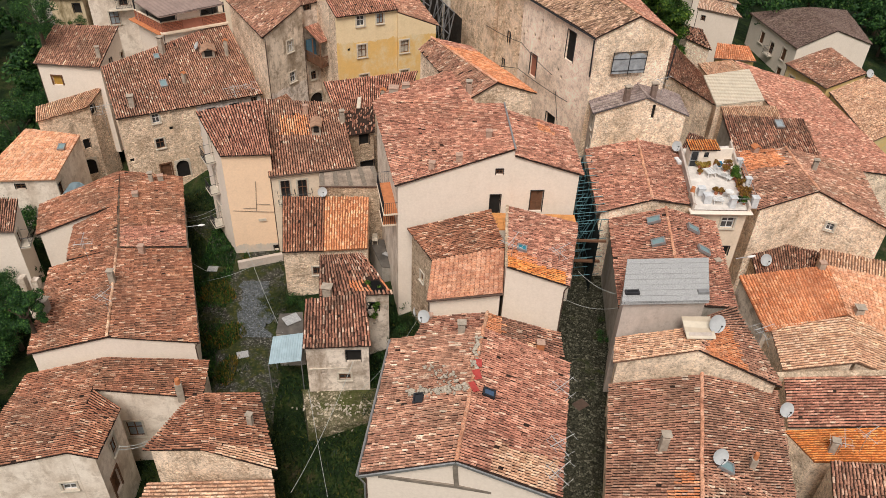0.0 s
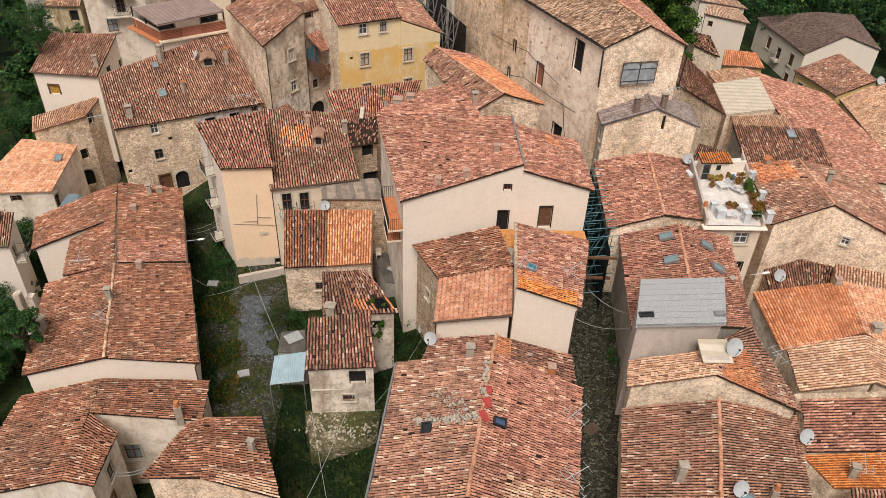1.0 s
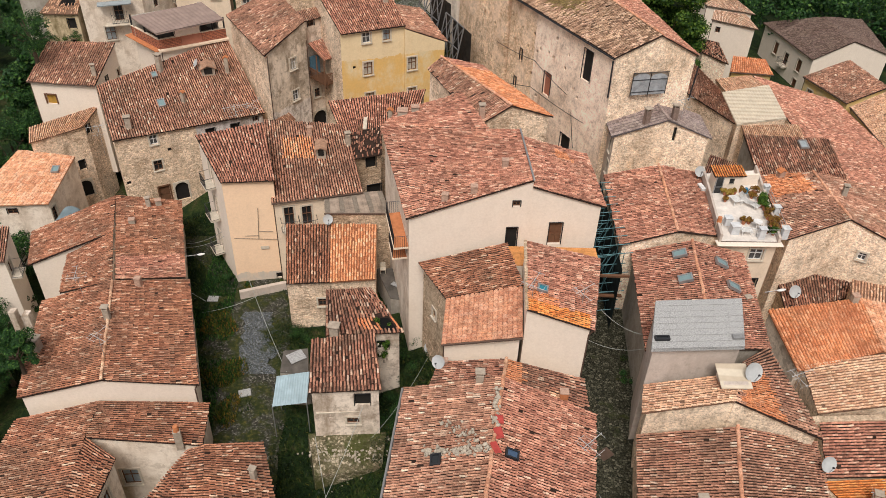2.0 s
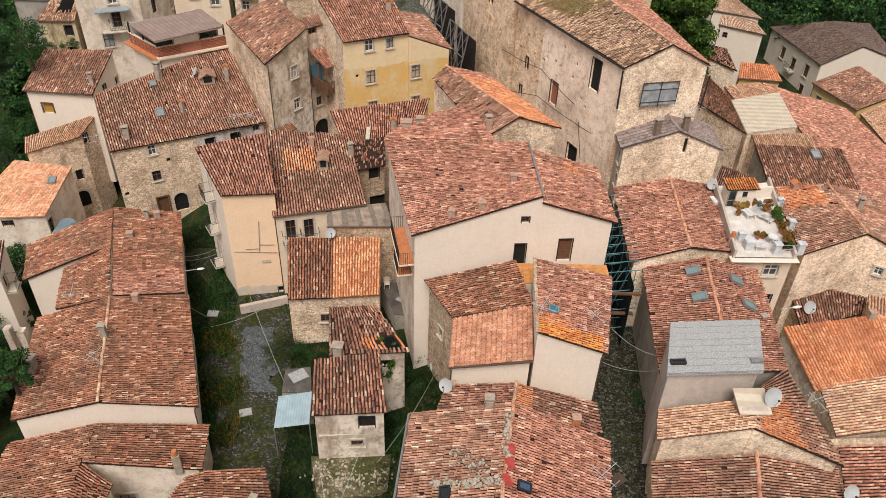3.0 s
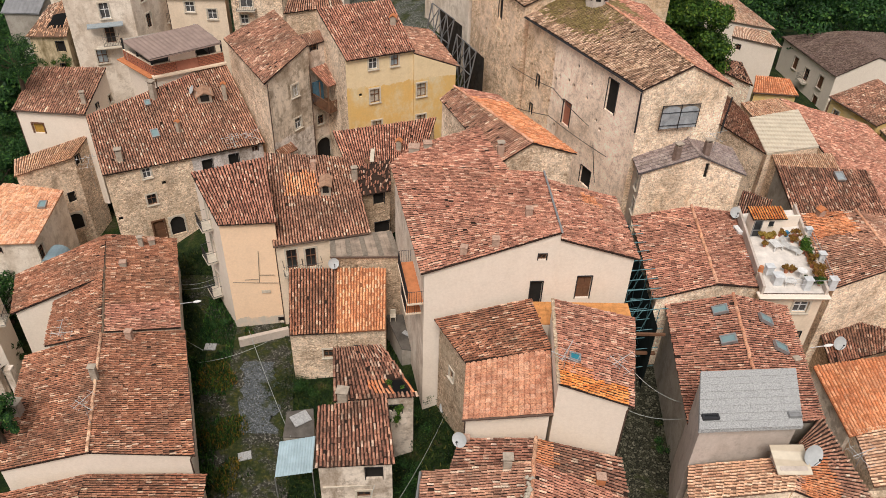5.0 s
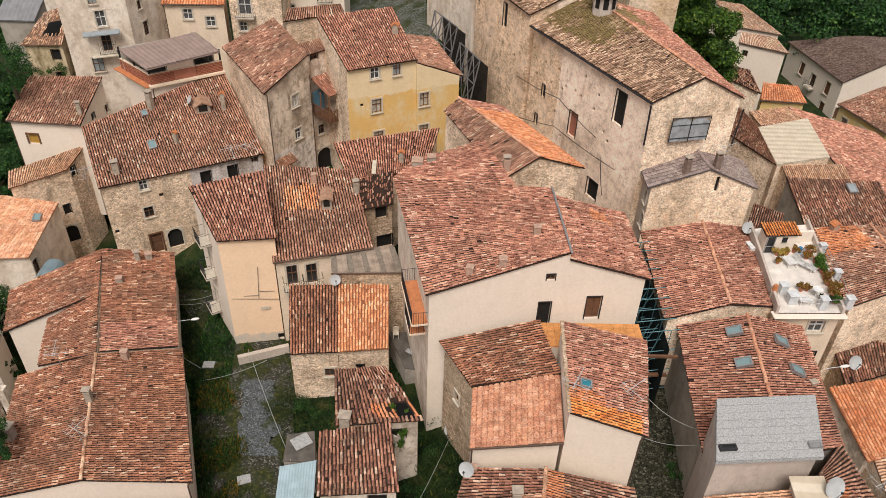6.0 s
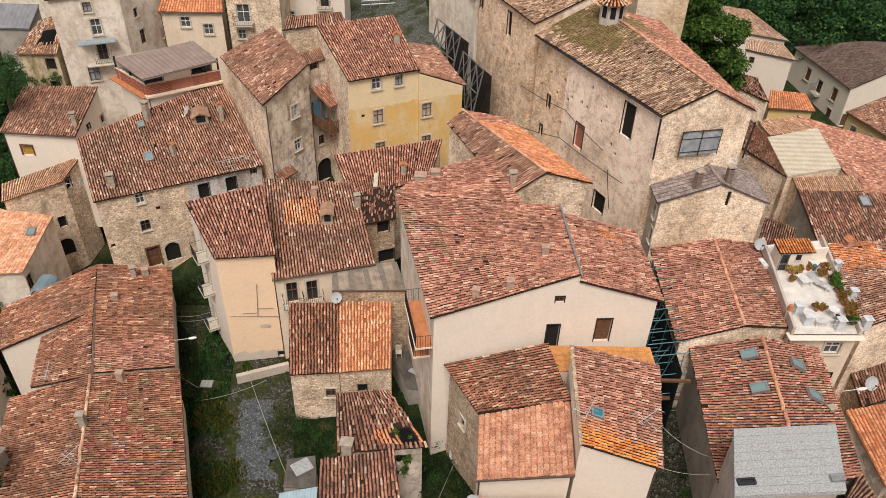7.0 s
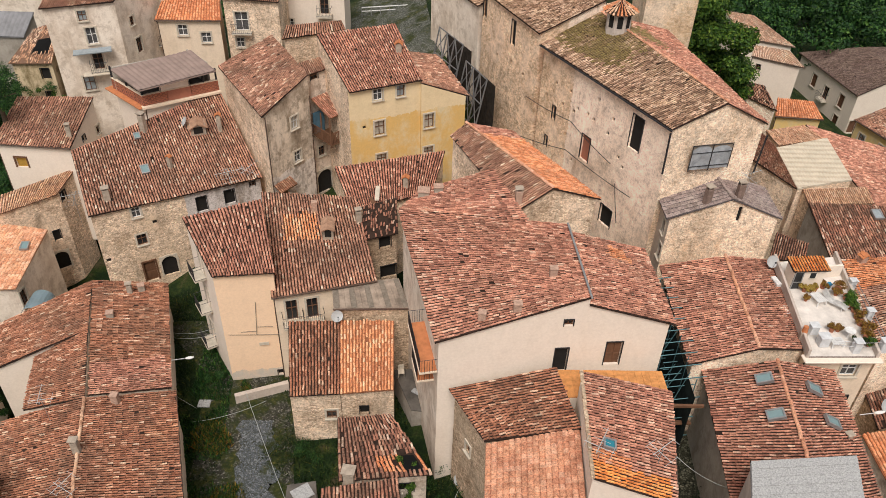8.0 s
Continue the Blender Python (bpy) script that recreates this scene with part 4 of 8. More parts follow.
HOUSES["tall_lane_house"] = house("tall_lane_house", "white house with clay tile roof and bright orange tile edge", "white", 4, [
    ("red", (8.70, 35.57, 14.20), (10.27, 42.78, 13.75), (5.39, 43.25, 14.72), (4.85, 36.34, 15.00))], patches=[(0, -0.08, 0.17, 0.01, 0.99, "vivid"), (0, 0.15, 0.27, 0.5, 0.99, "orange")])
HOUSES["church"] = house("church", "large stone church nave with moss-grown grey tile roof", {"all": "church", (0, 1): "stone_pale", (1, 1): "stone_pale"}, 6, [
    ("grey", (6.08, 74.68, 19.80), (13.42, 60.62, 19.80), (17.02, 61.30, 21.50), (11.25, 77.51, 21.50)),
    ("red", (17.56, 79.12, 19.40), (20.68, 62.45, 19.40), (17.02, 61.30, 21.50), (11.25, 77.51, 21.50))], [
    (0, 0, 12.24, 16.34, 1.20, 2.70, "bare hole"),
    (0, 0, 2.32, 14.08, 0.45, 1.20, "bare hole"),
    (0, 0, 1.68, 11.20, 0.40, 1.00, "bare hole"),
    (0, 0, 6.94, 12.59, 1.10, 2.20, "brick bare"),
    (0, 0, 10.85, 14.81, 0.30, 0.32, "bare hole"),
    (0, 0, 4.86, 15.86, 0.30, 0.32, "bare hole"),
    (0, 0, 6.64, 16.46, 0.30, 0.32, "bare hole"),
    (0, 0, 4.16, 17.28, 0.30, 0.32, "bare hole"),
    (0, 0, 1.07, 15.64, 0.28, 0.32, "bare hole"),
    (0, 0, 3.30, 15.74, 0.28, 0.32, "bare hole"),
    (0, 0, 5.31, 16.28, 0.28, 0.32, "bare hole"),
    (0, 0, 7.40, 16.34, 0.28, 0.32, "bare hole"),
    (0, 0, 9.27, 16.05, 0.28, 0.32, "bare hole"),
    (0, 0, 4.19, 13.47, 0.28, 0.32, "bare hole"),
    (0, 0, 2.19, 17.15, 0.28, 0.32, "bare hole"),
    (0, 0, 7.68, 18.15, 0.28, 0.32, "bare hole"),
    (0, 0, 9.61, 17.41, 0.28, 0.32, "bare hole"),
    (0, 0, 11.48, 14.27, 0.28, 0.32, "bare hole"),
    (0, 0, 5.40, 11.69, 0.28, 0.32, "bare hole"),
    (0, 0, 10.67, 8.59, 1.40, 1.70, "bare hole")], patches=[(0, -0.04, 0.26, 0.18, 0.96, "moss"), (0, 0.12, 0.44, 0.21, 1.02, "moss"), (1, 0.10, 0.34, 0.50, 1.09, "moss")])
HOUSES["church_transept"] = house("church_transept", "higher stone church transept with clay tile roof", "church", 6, [
    ("grey", (1.48, 83.50, 21.20), (5.94, 74.95, 20.55), (11.58, 77.37, 22.60), (8.66, 87.56, 22.60))], [
    (0, 0, 5.32, 17.94, 0.60, 2.20, "bare hole"),
    (0, 0, 0.39, 18.74, 0.50, 1.60, "bare"),
    (0, 0, 2.98, 15.97, 0.28, 0.32, "bare hole"),
    (0, 0, 5.39, 16.29, 0.28, 0.32, "bare hole"),
    (0, 0, 7.33, 15.88, 0.28, 0.32, "bare hole")])
HOUSES["yellow_house"] = house("yellow_house", "yellow plastered house with clay tile roof", {"all": "yellow2", (0, 3): "stone"}, 5, [
    ("red", (-9.41, 72.08, 16.40), (-3.50, 74.68, 16.40), (-6.07, 82.46, 18.20), (-12.83, 79.43, 18.20)),
    ("std", (0.56, 76.47, 14.16), (-2.17, 83.31, 14.90), (-5.34, 81.60, 16.00), (-3.59, 74.64, 16.16))], [
    (0, 0, 2.55, 15.10, 0.80, 1.05, "white"),
    (0, 0, 4.58, 15.10, 0.70, 1.05, "closed"),
    (0, 0, 2.62, 11.83, 0.90, 1.35, "veil"),
    (1, 3, 0.75, 11.79, 0.90, 1.35, "veil"),
    (0, 0, 2.75, 8.74, 0.90, 1.20, "veil"),
    (1, 3, 0.74, 8.69, 0.90, 1.20, "veil"),
    (0, 0, 1.26, 12.65, 0.30, 0.30, "bare hole")], over=(0.3, 0.01))
HOUSES["tower_house"] = house("tower_house", "tall stained stone house with clay tile roof", {"all": "stone", (0, 1): "tower_plaster"}, -1, [
    ("std", (-21.85, 79.54, 15.00), (-16.57, 71.31, 14.40), (-13.24, 75.73, 16.20), (-17.55, 83.12, 16.60))], [
    (0, 1, 3.25, 11.79, 0.80, 1.20, "white veil"),
    (0, 1, 3.25, 8.49, 0.80, 1.10, "white")])
HOUSES["stone_house"] = house("stone_house", "stone house with large clay tile roof, arched doorway and antennas", {"all": "stone", (0, 0): "stone_blue"}, -3, [
    ("std", (-30.12, 65.62, 8.20), (-17.43, 72.46, 7.90), (-22.32, 80.35, 12.40), (-32.80, 71.06, 11.00))], [
    (0, 0, 3.42, 6.86, 0.70, 1.00, "white"),
    (0, 0, 3.34, 4.04, 0.80, 1.10, "plain"),
    (0, 0, 3.40, 0.05, 1.00, 2.10, "door wood"),
    (0, 0, 5.05, 0.14, 1.30, 2.00, "arch hole"),
    (0, 0, 4.68, 5.81, 0.36, 0.36, "bare hole"),
    (0, 0, 0.38, 3.21, 0.36, 0.36, "bare hole"),
    (0, 0, 8.77, 5.80, 0.90, 1.50, "bare hole"),
    (0, 0, 11.23, 5.88, 0.90, 1.40, "bare hole"),
    (0, 0, 13.33, 7.04, 0.50, 0.50, "bare")], patches=[(0, 0.51, 0.79, 0.88, 1.10, "red")])
HOUSES["loggia_house"] = house("loggia_house", "house with brick parapet and mauve sheet roof over a loggia", "white", 5, [
    ("flat", (-27.98, 76.51, 12.50), (-22.31, 79.91, 12.50), (-25.74, 83.75, 12.50), (-31.72, 79.93, 12.50))], over=(0.02, 0.02))
HOUSES["white_back_house"] = house("white_back_house", "white house with clay tile roof and small yellow-shuttered window", "white", 2, [
    ("std", (-41.19, 74.33, 9.70), (-34.19, 73.72, 9.70), (-33.48, 79.03, 12.00), (-40.20, 78.71, 12.00))], [
    (0, 0, 1.76, 7.26, 1.00, 1.00, "wood white gold"),
    (0, 1, 4.63, 8.50, 0.55, 0.80, "plain"),
    (0, 1, 2.23, 9.01, 0.50, 0.60, "bare hole")])
HOUSES["shed"] = house("shed", "stone shed with sloping clay tile roof", "stone", -6, [
    ("tan", (-39.63, 68.61, 6.00), (-35.53, 71.65, 6.20), (-34.64, 74.49, 7.20), (-39.86, 69.86, 7.00))], [
    (0, 1, 0.49, 5.10, 0.60, 1.00, "bare hole"),
    (0, 0, 3.94, 1.52, 0.60, 1.10, "bare hole"),
    (0, 0, 3.61, -1.64, 1.40, 1.90, "arch hole")])
HOUSES["orange_roof_house"] = house("orange_roof_house", "rubble house with new orange tile roof", "pallid", -7, [
    ("apricot", (-43.14, 61.43, 3.40), (-35.90, 62.20, 3.40), (-35.46, 68.43, 4.70), (-41.40, 69.49, 4.70))], [
    (0, 1, 0.54, 1.12, 0.80, 1.50, "plain"),
    (0, 0, 3.55, 2.24, 0.90, 0.60, "bare")])
HOUSES["far_right_house"] = house("far_right_house", "house with clay tile roof and skylight", "grey", 2, [
    ("dark", (28.45, 61.15, 8.20), (36.71, 61.70, 8.20), (36.21, 66.72, 9.80), (28.36, 67.17, 9.80))])
HOUSES["sheet_shed"] = house("sheet_shed", "shed under a yellowed translucent sheet roof", "stone", 3, [
    ("clear", (28.80, 70.14, 9.20), (34.23, 71.73, 9.20), (34.84, 78.80, 9.40), (29.20, 76.70, 9.40))], over=(0.05, 0.05))
HOUSES["church_side_house"] = house("church_side_house", "low house with clay tile roof beside the church", "stone", 3, [
    ("std", (24.97, 75.97, 9.80), (28.21, 69.18, 9.80), (28.33, 75.46, 10.40), (27.14, 83.12, 10.40))])
HOUSES["long_right_house"] = house("long_right_house", "long house with wide clay tile roof", "stone", 0, [
    ("red", (45.8, 84.28, 5.0), (46.9, 63.46, 5.4), (35.45, 60.86, 8.30), (34.93, 83.50, 8.30))])
HOUSES["rubble_gable_house"] = house("rubble_gable_house", "house with rubble stone gable and clay tile roof", "stone_pale", 3, [
    ("std", (26.50, 58.04, 11.00), (25.60, 49.06, 11.00), (30.83, 50.73, 11.80), (30.52, 57.48, 11.80)),
    ("std", (37.47, 57.40, 10.20), (35.96, 47.79, 10.20), (30.83, 50.73, 11.80), (30.52, 57.48, 11.80))], [
    (1, 1, 1.77, 8.57, 0.60, 0.70, "white")], patches=[(0, -0.06, 0.39, 0.06, 0.77, "orange")])
HOUSES["low_right_annex"] = house("low_right_annex", "low annex with old clay tiles below the rubble gable", "stone_dark", 0, [
    ("dark", (26.35, 46.94, 5.80), (31.83, 48.73, 5.80), (32.23, 49.60, 6.60), (26.69, 51.60, 6.60)),
    ("tan", (30.89, 46.92, 6.90), (38.12, 44.01, 6.90), (39.02, 46.38, 7.60), (31.58, 48.81, 7.60))])
HOUSES["orange_right_house"] = house("orange_right_house", "house with weathered orange interlocking tiles", "dirty", 0, [
    ("orange", (24.48, 40.03, 6.60), (31.31, 42.07, 6.60), (31.35, 46.64, 7.60), (23.82, 45.03, 7.60)),
    ("apricot", (31.31, 42.07, 6.60), (35.09, 37.60, 6.40), (37.97, 44.31, 7.60), (31.35, 46.64, 7.60))])
HOUSES["tan_right_house"] = house("tan_right_house", "house with pale tan clay tiles", "stone", 0, [
    ("tan", (30.42, 37.73, 6.00), (31.23, 41.88, 6.60), (24.96, 40.58, 6.60), (24.80, 36.80, 6.00)),
    ("tan", (34.11, 35.32, 6.00), (35.47, 38.51, 6.60), (31.23, 41.88, 6.60), (30.42, 37.73, 6.00))])
HOUSES["dark_right_house"] = house("dark_right_house", "house with dark red clay tile roof", "stone", 0, [
    ("red", (33.02, 32.64, 5.40), (34.19, 36.42, 6.20), (24.52, 35.98, 6.20), (23.76, 32.30, 5.40))])
HOUSES["orange_low_house"] = house("orange_low_house", "low roof of bright new orange tiles", "stone", 0, [
    ("vivid", (32.27, 30.12, 5.00), (32.96, 32.61, 5.50), (23.32, 31.98, 5.50), (24.69, 29.93, 5.00))])
HOUSES["ragged_house"] = house("ragged_house", "house with ragged old barrel tile roof", "stone", 0, [
    ("std", (23.80, 25.10, 5.60), (29.85, 25.22, 5.60), (30.52, 28.54, 6.40), (24.82, 28.98, 6.40))])
HOUSES["terrace_house"] = house("terrace_house", "plastered house with a roof terrace behind a white parapet", "cream", 3, [
    ("paved", (19.64, 46.95, 12.30), (23.88, 47.03, 12.30), (25.31, 56.67, 12.30), (20.77, 55.92, 12.30))], [
    (0, 0, 2.91, 10.65, 1.00, 1.00, "white"),
    (0, 0, 3.37, 8.03, 0.60, 0.90, "bare hole")], over=(0.02, 0.02))
HOUSES["back_roof_house"] = house("back_roof_house", "low stone house with clay tile roof below the yellow house", "stone", 0, [
    ("red", (-8.99, 65.64, 9.30), (-2.54, 68.31, 9.30), (-1.47, 72.36, 11.00), (-10.67, 69.58, 10.80))])
HOUSES["narrow_house"] = house("narrow_house", "narrow ruined house with slipped dark tiles", "stone_dark", 3, [
    ("dark", (-7.84, 61.35, 9.50), (-5.12, 62.36, 9.50), (-5.39, 66.20, 10.20), (-8.00, 64.84, 10.20))], [
    (0, 0, 1.69, 8.17, 0.90, 1.10, "bare hole"),
    (0, 0, 1.92, 5.15, 1.30, 1.20, "bare hole")])
HOUSES["balcony_house"] = house("balcony_house", "narrow stained house with tiled wooden balcony over an arched passage", "dirty", 0, [
    ("std", (-13.64, 76.06, 15.88), (-11.20, 78.47, 15.79), (-12.07, 79.42, 16.35), (-14.30, 77.63, 16.35))], [
    (0, 0, 1.13, 7.40, 0.70, 1.00, "plain"),
    (0, 0, 1.26, 3.38, 1.70, 2.40, "arch hole"),
    (0, 0, 0.94, 15.09, 0.80, 0.60, "bare")])
HOUSES["white_side_house"] = house("white_side_house", "white house with small balconies", "white", -8, [
    ("std", (-39.09, 52.17, 4.40), (-35.26, 52.50, 4.40), (-36.07, 55.95, 5.40), (-40.48, 55.74, 5.40))], [
    (0, 1, 0.82, 2.37, 0.70, 1.30, "plain rail")])
HOUSES["tall_grey_house"] = house("tall_grey_house", "tall stained plaster house with concrete balconies", "pallid", 6, [
    ("std", (-38.40, 83.50, 18.40), (-32.40, 85.70, 18.40), (-30.20, 92.00, 20.80), (-38.20, 91.00, 20.80))], [
    (0, 0, 3.57, 14.52, 0.90, 1.60, "white"),
    (0, 0, 3.20, 16.80, 0.75, 1.00, "closed"),
    (0, 0, 3.59, 11.99, 0.90, 1.80, "door glass rail"),
    (0, 0, 2.33, 9.90, 1.00, 1.50, "closed"),
    (0, 1, 1.84, 15.40, 0.60, 0.90, "plain"),
    (0, 1, 2.19, 12.54, 0.80, 1.50, "door glass")])
HOUSES["tall_back_house"] = house("tall_back_house", "tall grey plaster house with shuttered windows", "pallid", 6, [
    ("std", (-32.50, 90.50, 21.50), (-27.20, 93.00, 21.50), (-26.50, 99.00, 23.00), (-32.50, 98.00, 23.00))], [
    (0, 0, 1.64, 12.08, 0.80, 1.70, "door glass rail"),
    (0, 0, 1.89, 15.69, 0.70, 1.10, "plain")])
HOUSES["collapsed_house"] = house("collapsed_house", "collapsed ochre house with broken tile roof and dark openings", "ochre", 4, [
    ("tan", (-42.60, 83.20, 13.20), (-38.60, 83.40, 13.20), (-38.60, 88.00, 15.80), (-41.80, 88.00, 14.60))], [
    (0, 0, 2.83, 11.48, 0.80, 1.10, "bare hole"),
    (0, 0, 2.70, 8.60, 0.80, 1.60, "bare hole")], patches=[(0, 0.42, 0.86, 0.22, 0.6, "hole"), (0, 0.0, 0.4, 0.5, 1.0, "cream")])
HOUSES["grey_sheet_house"] = house("grey_sheet_house", "low house under a grey sheet roof behind the ruin", "grey", 2, [
    ("slate", (-49.52, 92.33, 12.0), (-45.31, 92.28, 12.0), (-44.4, 94.07, 14.0), (-48.63, 94.12, 14.0))])
HOUSES["white_upper_house"] = house("white_upper_house", "tall whitewashed house behind the grey sheet roof", "pallid", 2, [
    ("std", (-53.36, 101.48, 15.0), (-47.37, 102.31, 15.0), (-47.37, 108.31, 17.0), (-53.36, 107.48, 17.0))])
HOUSES["orange_hip_house"] = house("orange_hip_house", "cream house with bright orange tile roof", "cream", 6, [
    ("orange", (-30.30, 89.40, 15.30), (-23.80, 89.70, 15.30), (-25.00, 95.50, 17.60), (-30.00, 95.50, 17.60))], [
    (0, 0, 2.31, 13.60, 0.95, 1.10, "white"),
    (0, 0, 4.55, 12.84, 0.95, 1.10, "white")])
HOUSES["balcony_window_house"] = house("balcony_window_house", "stone house with white balcony window", "stone", 6, [
    ("std", (-23.70, 90.20, 17.40), (-18.00, 90.40, 17.00), (-18.00, 96.50, 18.90), (-23.70, 96.50, 18.90))], [
    (0, 0, 1.60, 13.97, 1.30, 1.90, "white rail"),
    (0, 0, 1.19, 12.16, 0.80, 1.00, "white")])
HOUSES["white_far_house"] = house("white_far_house", "white plastered house with clay tile roof", "white", 6, [
    ("std", (-19.80, 95.80, 16.60), (-12.00, 95.80, 16.60), (-12.00, 102.00, 18.60), (-19.80, 102.00, 18.60))], [
    (0, 0, 5.36, 13.78, 0.90, 1.80, "door glass rail"),
    (0, 0, 1.57, 12.25, 0.70, 0.90, "white")])
HOUSES["white_valley_house"] = house("white_valley_house", "white house with pale tile roof on the valley side", "white", -6, [
    ("cream", (35.12, 100.64, 8.20), (40.30, 97.59, 8.20), (39.18, 100.01, 9.20), (35.45, 101.45, 9.20))], [
    (0, 0, 0.90, 6.62, 0.50, 0.70, "bare")])
HOUSES["white_far_valley_house"] = house("white_far_valley_house", "white house with pale clay tiles against the woods", "white", -6, [
    ("cream", (38.06, 111.86, 6.00), (44.16, 108.87, 6.00), (40.07, 114.36, 8.00), (36.72, 115.79, 8.00))], [
    (0, 0, 5.24, 4.39, 0.50, 0.60, "bare")])
HOUSES["dark_roof_villa"] = house("dark_roof_villa", "cream villa with dark grey-brown tile roof", "white", -8, [
    ("ash", (50.42, 119.73, 0.80), (52.85, 105.94, 0.80), (58.53, 107.02, 3.20), (57.65, 116.26, 3.20)),
    ("ash", (64.99, 108.16, 0.80), (66.96, 122.27, 0.80), (57.65, 116.26, 3.20), (58.53, 107.02, 3.20))], [
    (0, 0, 4.26, -2.32, 1.10, 1.80, "blind"),
    (0, 0, 7.35, -2.73, 1.10, 1.80, "door glass rail"),
    (0, 0, 10.76, -2.30, 1.10, 1.80, "blind"),
    (0, 0, 10.89, -5.25, 1.10, 1.80, "blind"),
    (0, 1, 0.73, -4.78, 1.10, 1.80, "blind")])
HOUSES["yellow_edge_house"] = house("yellow_edge_house", "yellow house with brown clay tiles", "yellow", -5, [
    ("std", (45.43, 92.77, 4.20), (47.95, 85.62, 4.20), (53.15, 87.26, 5.60), (51.73, 94.99, 5.60))], [
    (0, 0, 1.36, 1.81, 0.90, 1.20, "closed"),
    (0, 0, 4.28, 1.97, 0.90, 1.20, "closed")])
HOUSES["brown_edge_house"] = house("brown_edge_house", "yellow house with brown and pale clay tiles", "yellow", -6, [
    ("tan", (48.17, 85.12, 4.00), (47.88, 72.99, 4.00), (55.72, 76.53, 5.60), (53.72, 86.98, 5.60))])
HOUSES["little_orange_house"] = house("little_orange_house", "low yellow house with light orange tiles", "yellow", -2, [
    ("orange", (35.31, 90.84, 5.40), (40.51, 90.28, 5.40), (40.20, 93.02, 6.20), (36.34, 93.68, 6.20))])
HOUSES["church_back_shed"] = house("church_back_shed", "low shed with broken clay tiles", "stone_pale", 2, [
    ("std", (30.56, 88.65, 8.70), (33.01, 86.15, 8.40), (32.64, 89.78, 9.50), (30.22, 90.40, 9.80))])
HOUSES["tan_shed"] = house("tan_shed", "low shed with pale tiles", "stone_pale", 2, [
    ("tan", (30.38, 78.64, 8.60), (35.36, 79.92, 8.60), (33.96, 82.06, 9.00), (29.74, 80.75, 9.00))])
HOUSES["bell_tower"] = house("bell_tower", "square stone bell tower base", "tower", 8, [
    ("flat", (15.40, 79.50, 27.00), (19.90, 79.50, 27.00), (19.90, 84.00, 27.00), (15.40, 84.00, 27.00))], over=(0.02, 0.02))
HOUSES["concrete_platform"] = house("concrete_platform", "low concrete-roofed store in the courtyard", "grey", 0, [
    ("flat", (-11.3, 41.86, 3.5), (-9.25, 41.81, 3.5), (-9.59, 44.2, 3.6), (-11.33, 43.88, 3.6))], over=(0.02, 0.02))
HOUSES["back_strip_house"] = house("back_strip_house", "rubble house with old clay tiles behind the tall house", "stone", 6, [
    ("std", (-16.31, 81.40, 16.90), (-10.78, 84.12, 16.90), (-11.17, 84.27, 17.70), (-16.01, 82.59, 17.70))])
HOUSES["tan_strip_house"] = house("tan_strip_house", "low stone house with pale tiles below the sheet roof", "stone", 3, [
    ("tan", (29.28, 68.37, 8.70), (35.13, 68.90, 8.70), (35.13, 70.75, 9.10), (29.27, 70.19, 9.10))])
HOUSES["alley_store"] = house("alley_store", "low store with dark concrete roof in the alley", "grey", 0, [
    ("flat", (-3.80, 50.01, 3.60), (-2.23, 49.78, 3.60), (-3.15, 53.82, 3.60), (-5.22, 53.73, 3.60))], over=(0.02, 0.02))
HOUSES["nook_house"] = house("nook_house", "small house with dark tiles behind the terrace hut", "stone", 3, [
    ("dark", (21.96, 58.66, 10.40), (24.64, 58.60, 10.40), (25.31, 60.00, 10.90), (23.35, 61.35, 10.90))])
HOUSES["plaster_house"] = house("plaster_house", "pale plastered house joined to the church", "pallid", 6, [
    ("grey", (-3.20, 92.50, 19.50), (1.35, 83.80, 19.50), (7.50, 87.00, 21.30), (3.00, 95.50, 21.30))])


# ---- paving, lane and green ----
def cobble_mat(name, stops, grassy, joint=(0.03, 0.032, 0.018), size=8.5):
    m, nt, bsdf = mat(name, 0.9)
    v = nd(nt, "ShaderNodeTexVoronoi", Scale=size)
    e = nd(nt, "ShaderNodeTexVoronoi", Scale=size)
    e.feature = "DISTANCE_TO_EDGE"
    p = coords(nt)
    nt.links.new(p, v.inputs["Vector"])
    nt.links.new(p, e.inputs["Vector"])
    sep = nt.nodes.new("ShaderNodeSeparateColor")
    nt.links.new(v.outputs["Color"], sep.inputs[0])
    col = ramp(nt, sep.outputs[0], stops)
    j = ramp(nt, e.outputs["Distance"], [(0.03, (1, 1, 1)), (0.12, (0, 0, 0))])
    col = blend(nt, j, col, joint)
    g = ramp(nt, noisy(nt, 0.55, 6, 0.7), [(0.5 - grassy, (0, 0, 0)), (0.62 - grassy, (1, 1, 1))])
    gc = ramp(nt, noisy(nt, 3.0, 4, 0.7), [(0.3, (0.01, 0.02, 0.005)), (0.55, (0.035, 0.042, 0.01)), (0.68, (0.1, 0.085, 0.02)), (0.8, (0.22, 0.13, 0.025))])
    col = blend(nt, g, col, gc)
    nt.links.new(col, bsdf.inputs["Base Color"])
    bump(nt, bsdf, e.outputs["Distance"], 0.9, 0.04)
    return m


M_COBBLE = cobble_mat("grey_cobbles", [(0.0, (0.018, 0.017, 0.014)), (0.6, (0.06, 0.056, 0.048)), (1.0, (0.22, 0.205, 0.18))], 0.07)
M_GRAVEL = cobble_mat("blue_grey_gravel", [(0.0, (0.075, 0.085, 0.098)), (0.6, (0.125, 0.14, 0.16)), (1.0, (0.22, 0.23, 0.245))], -0.03)
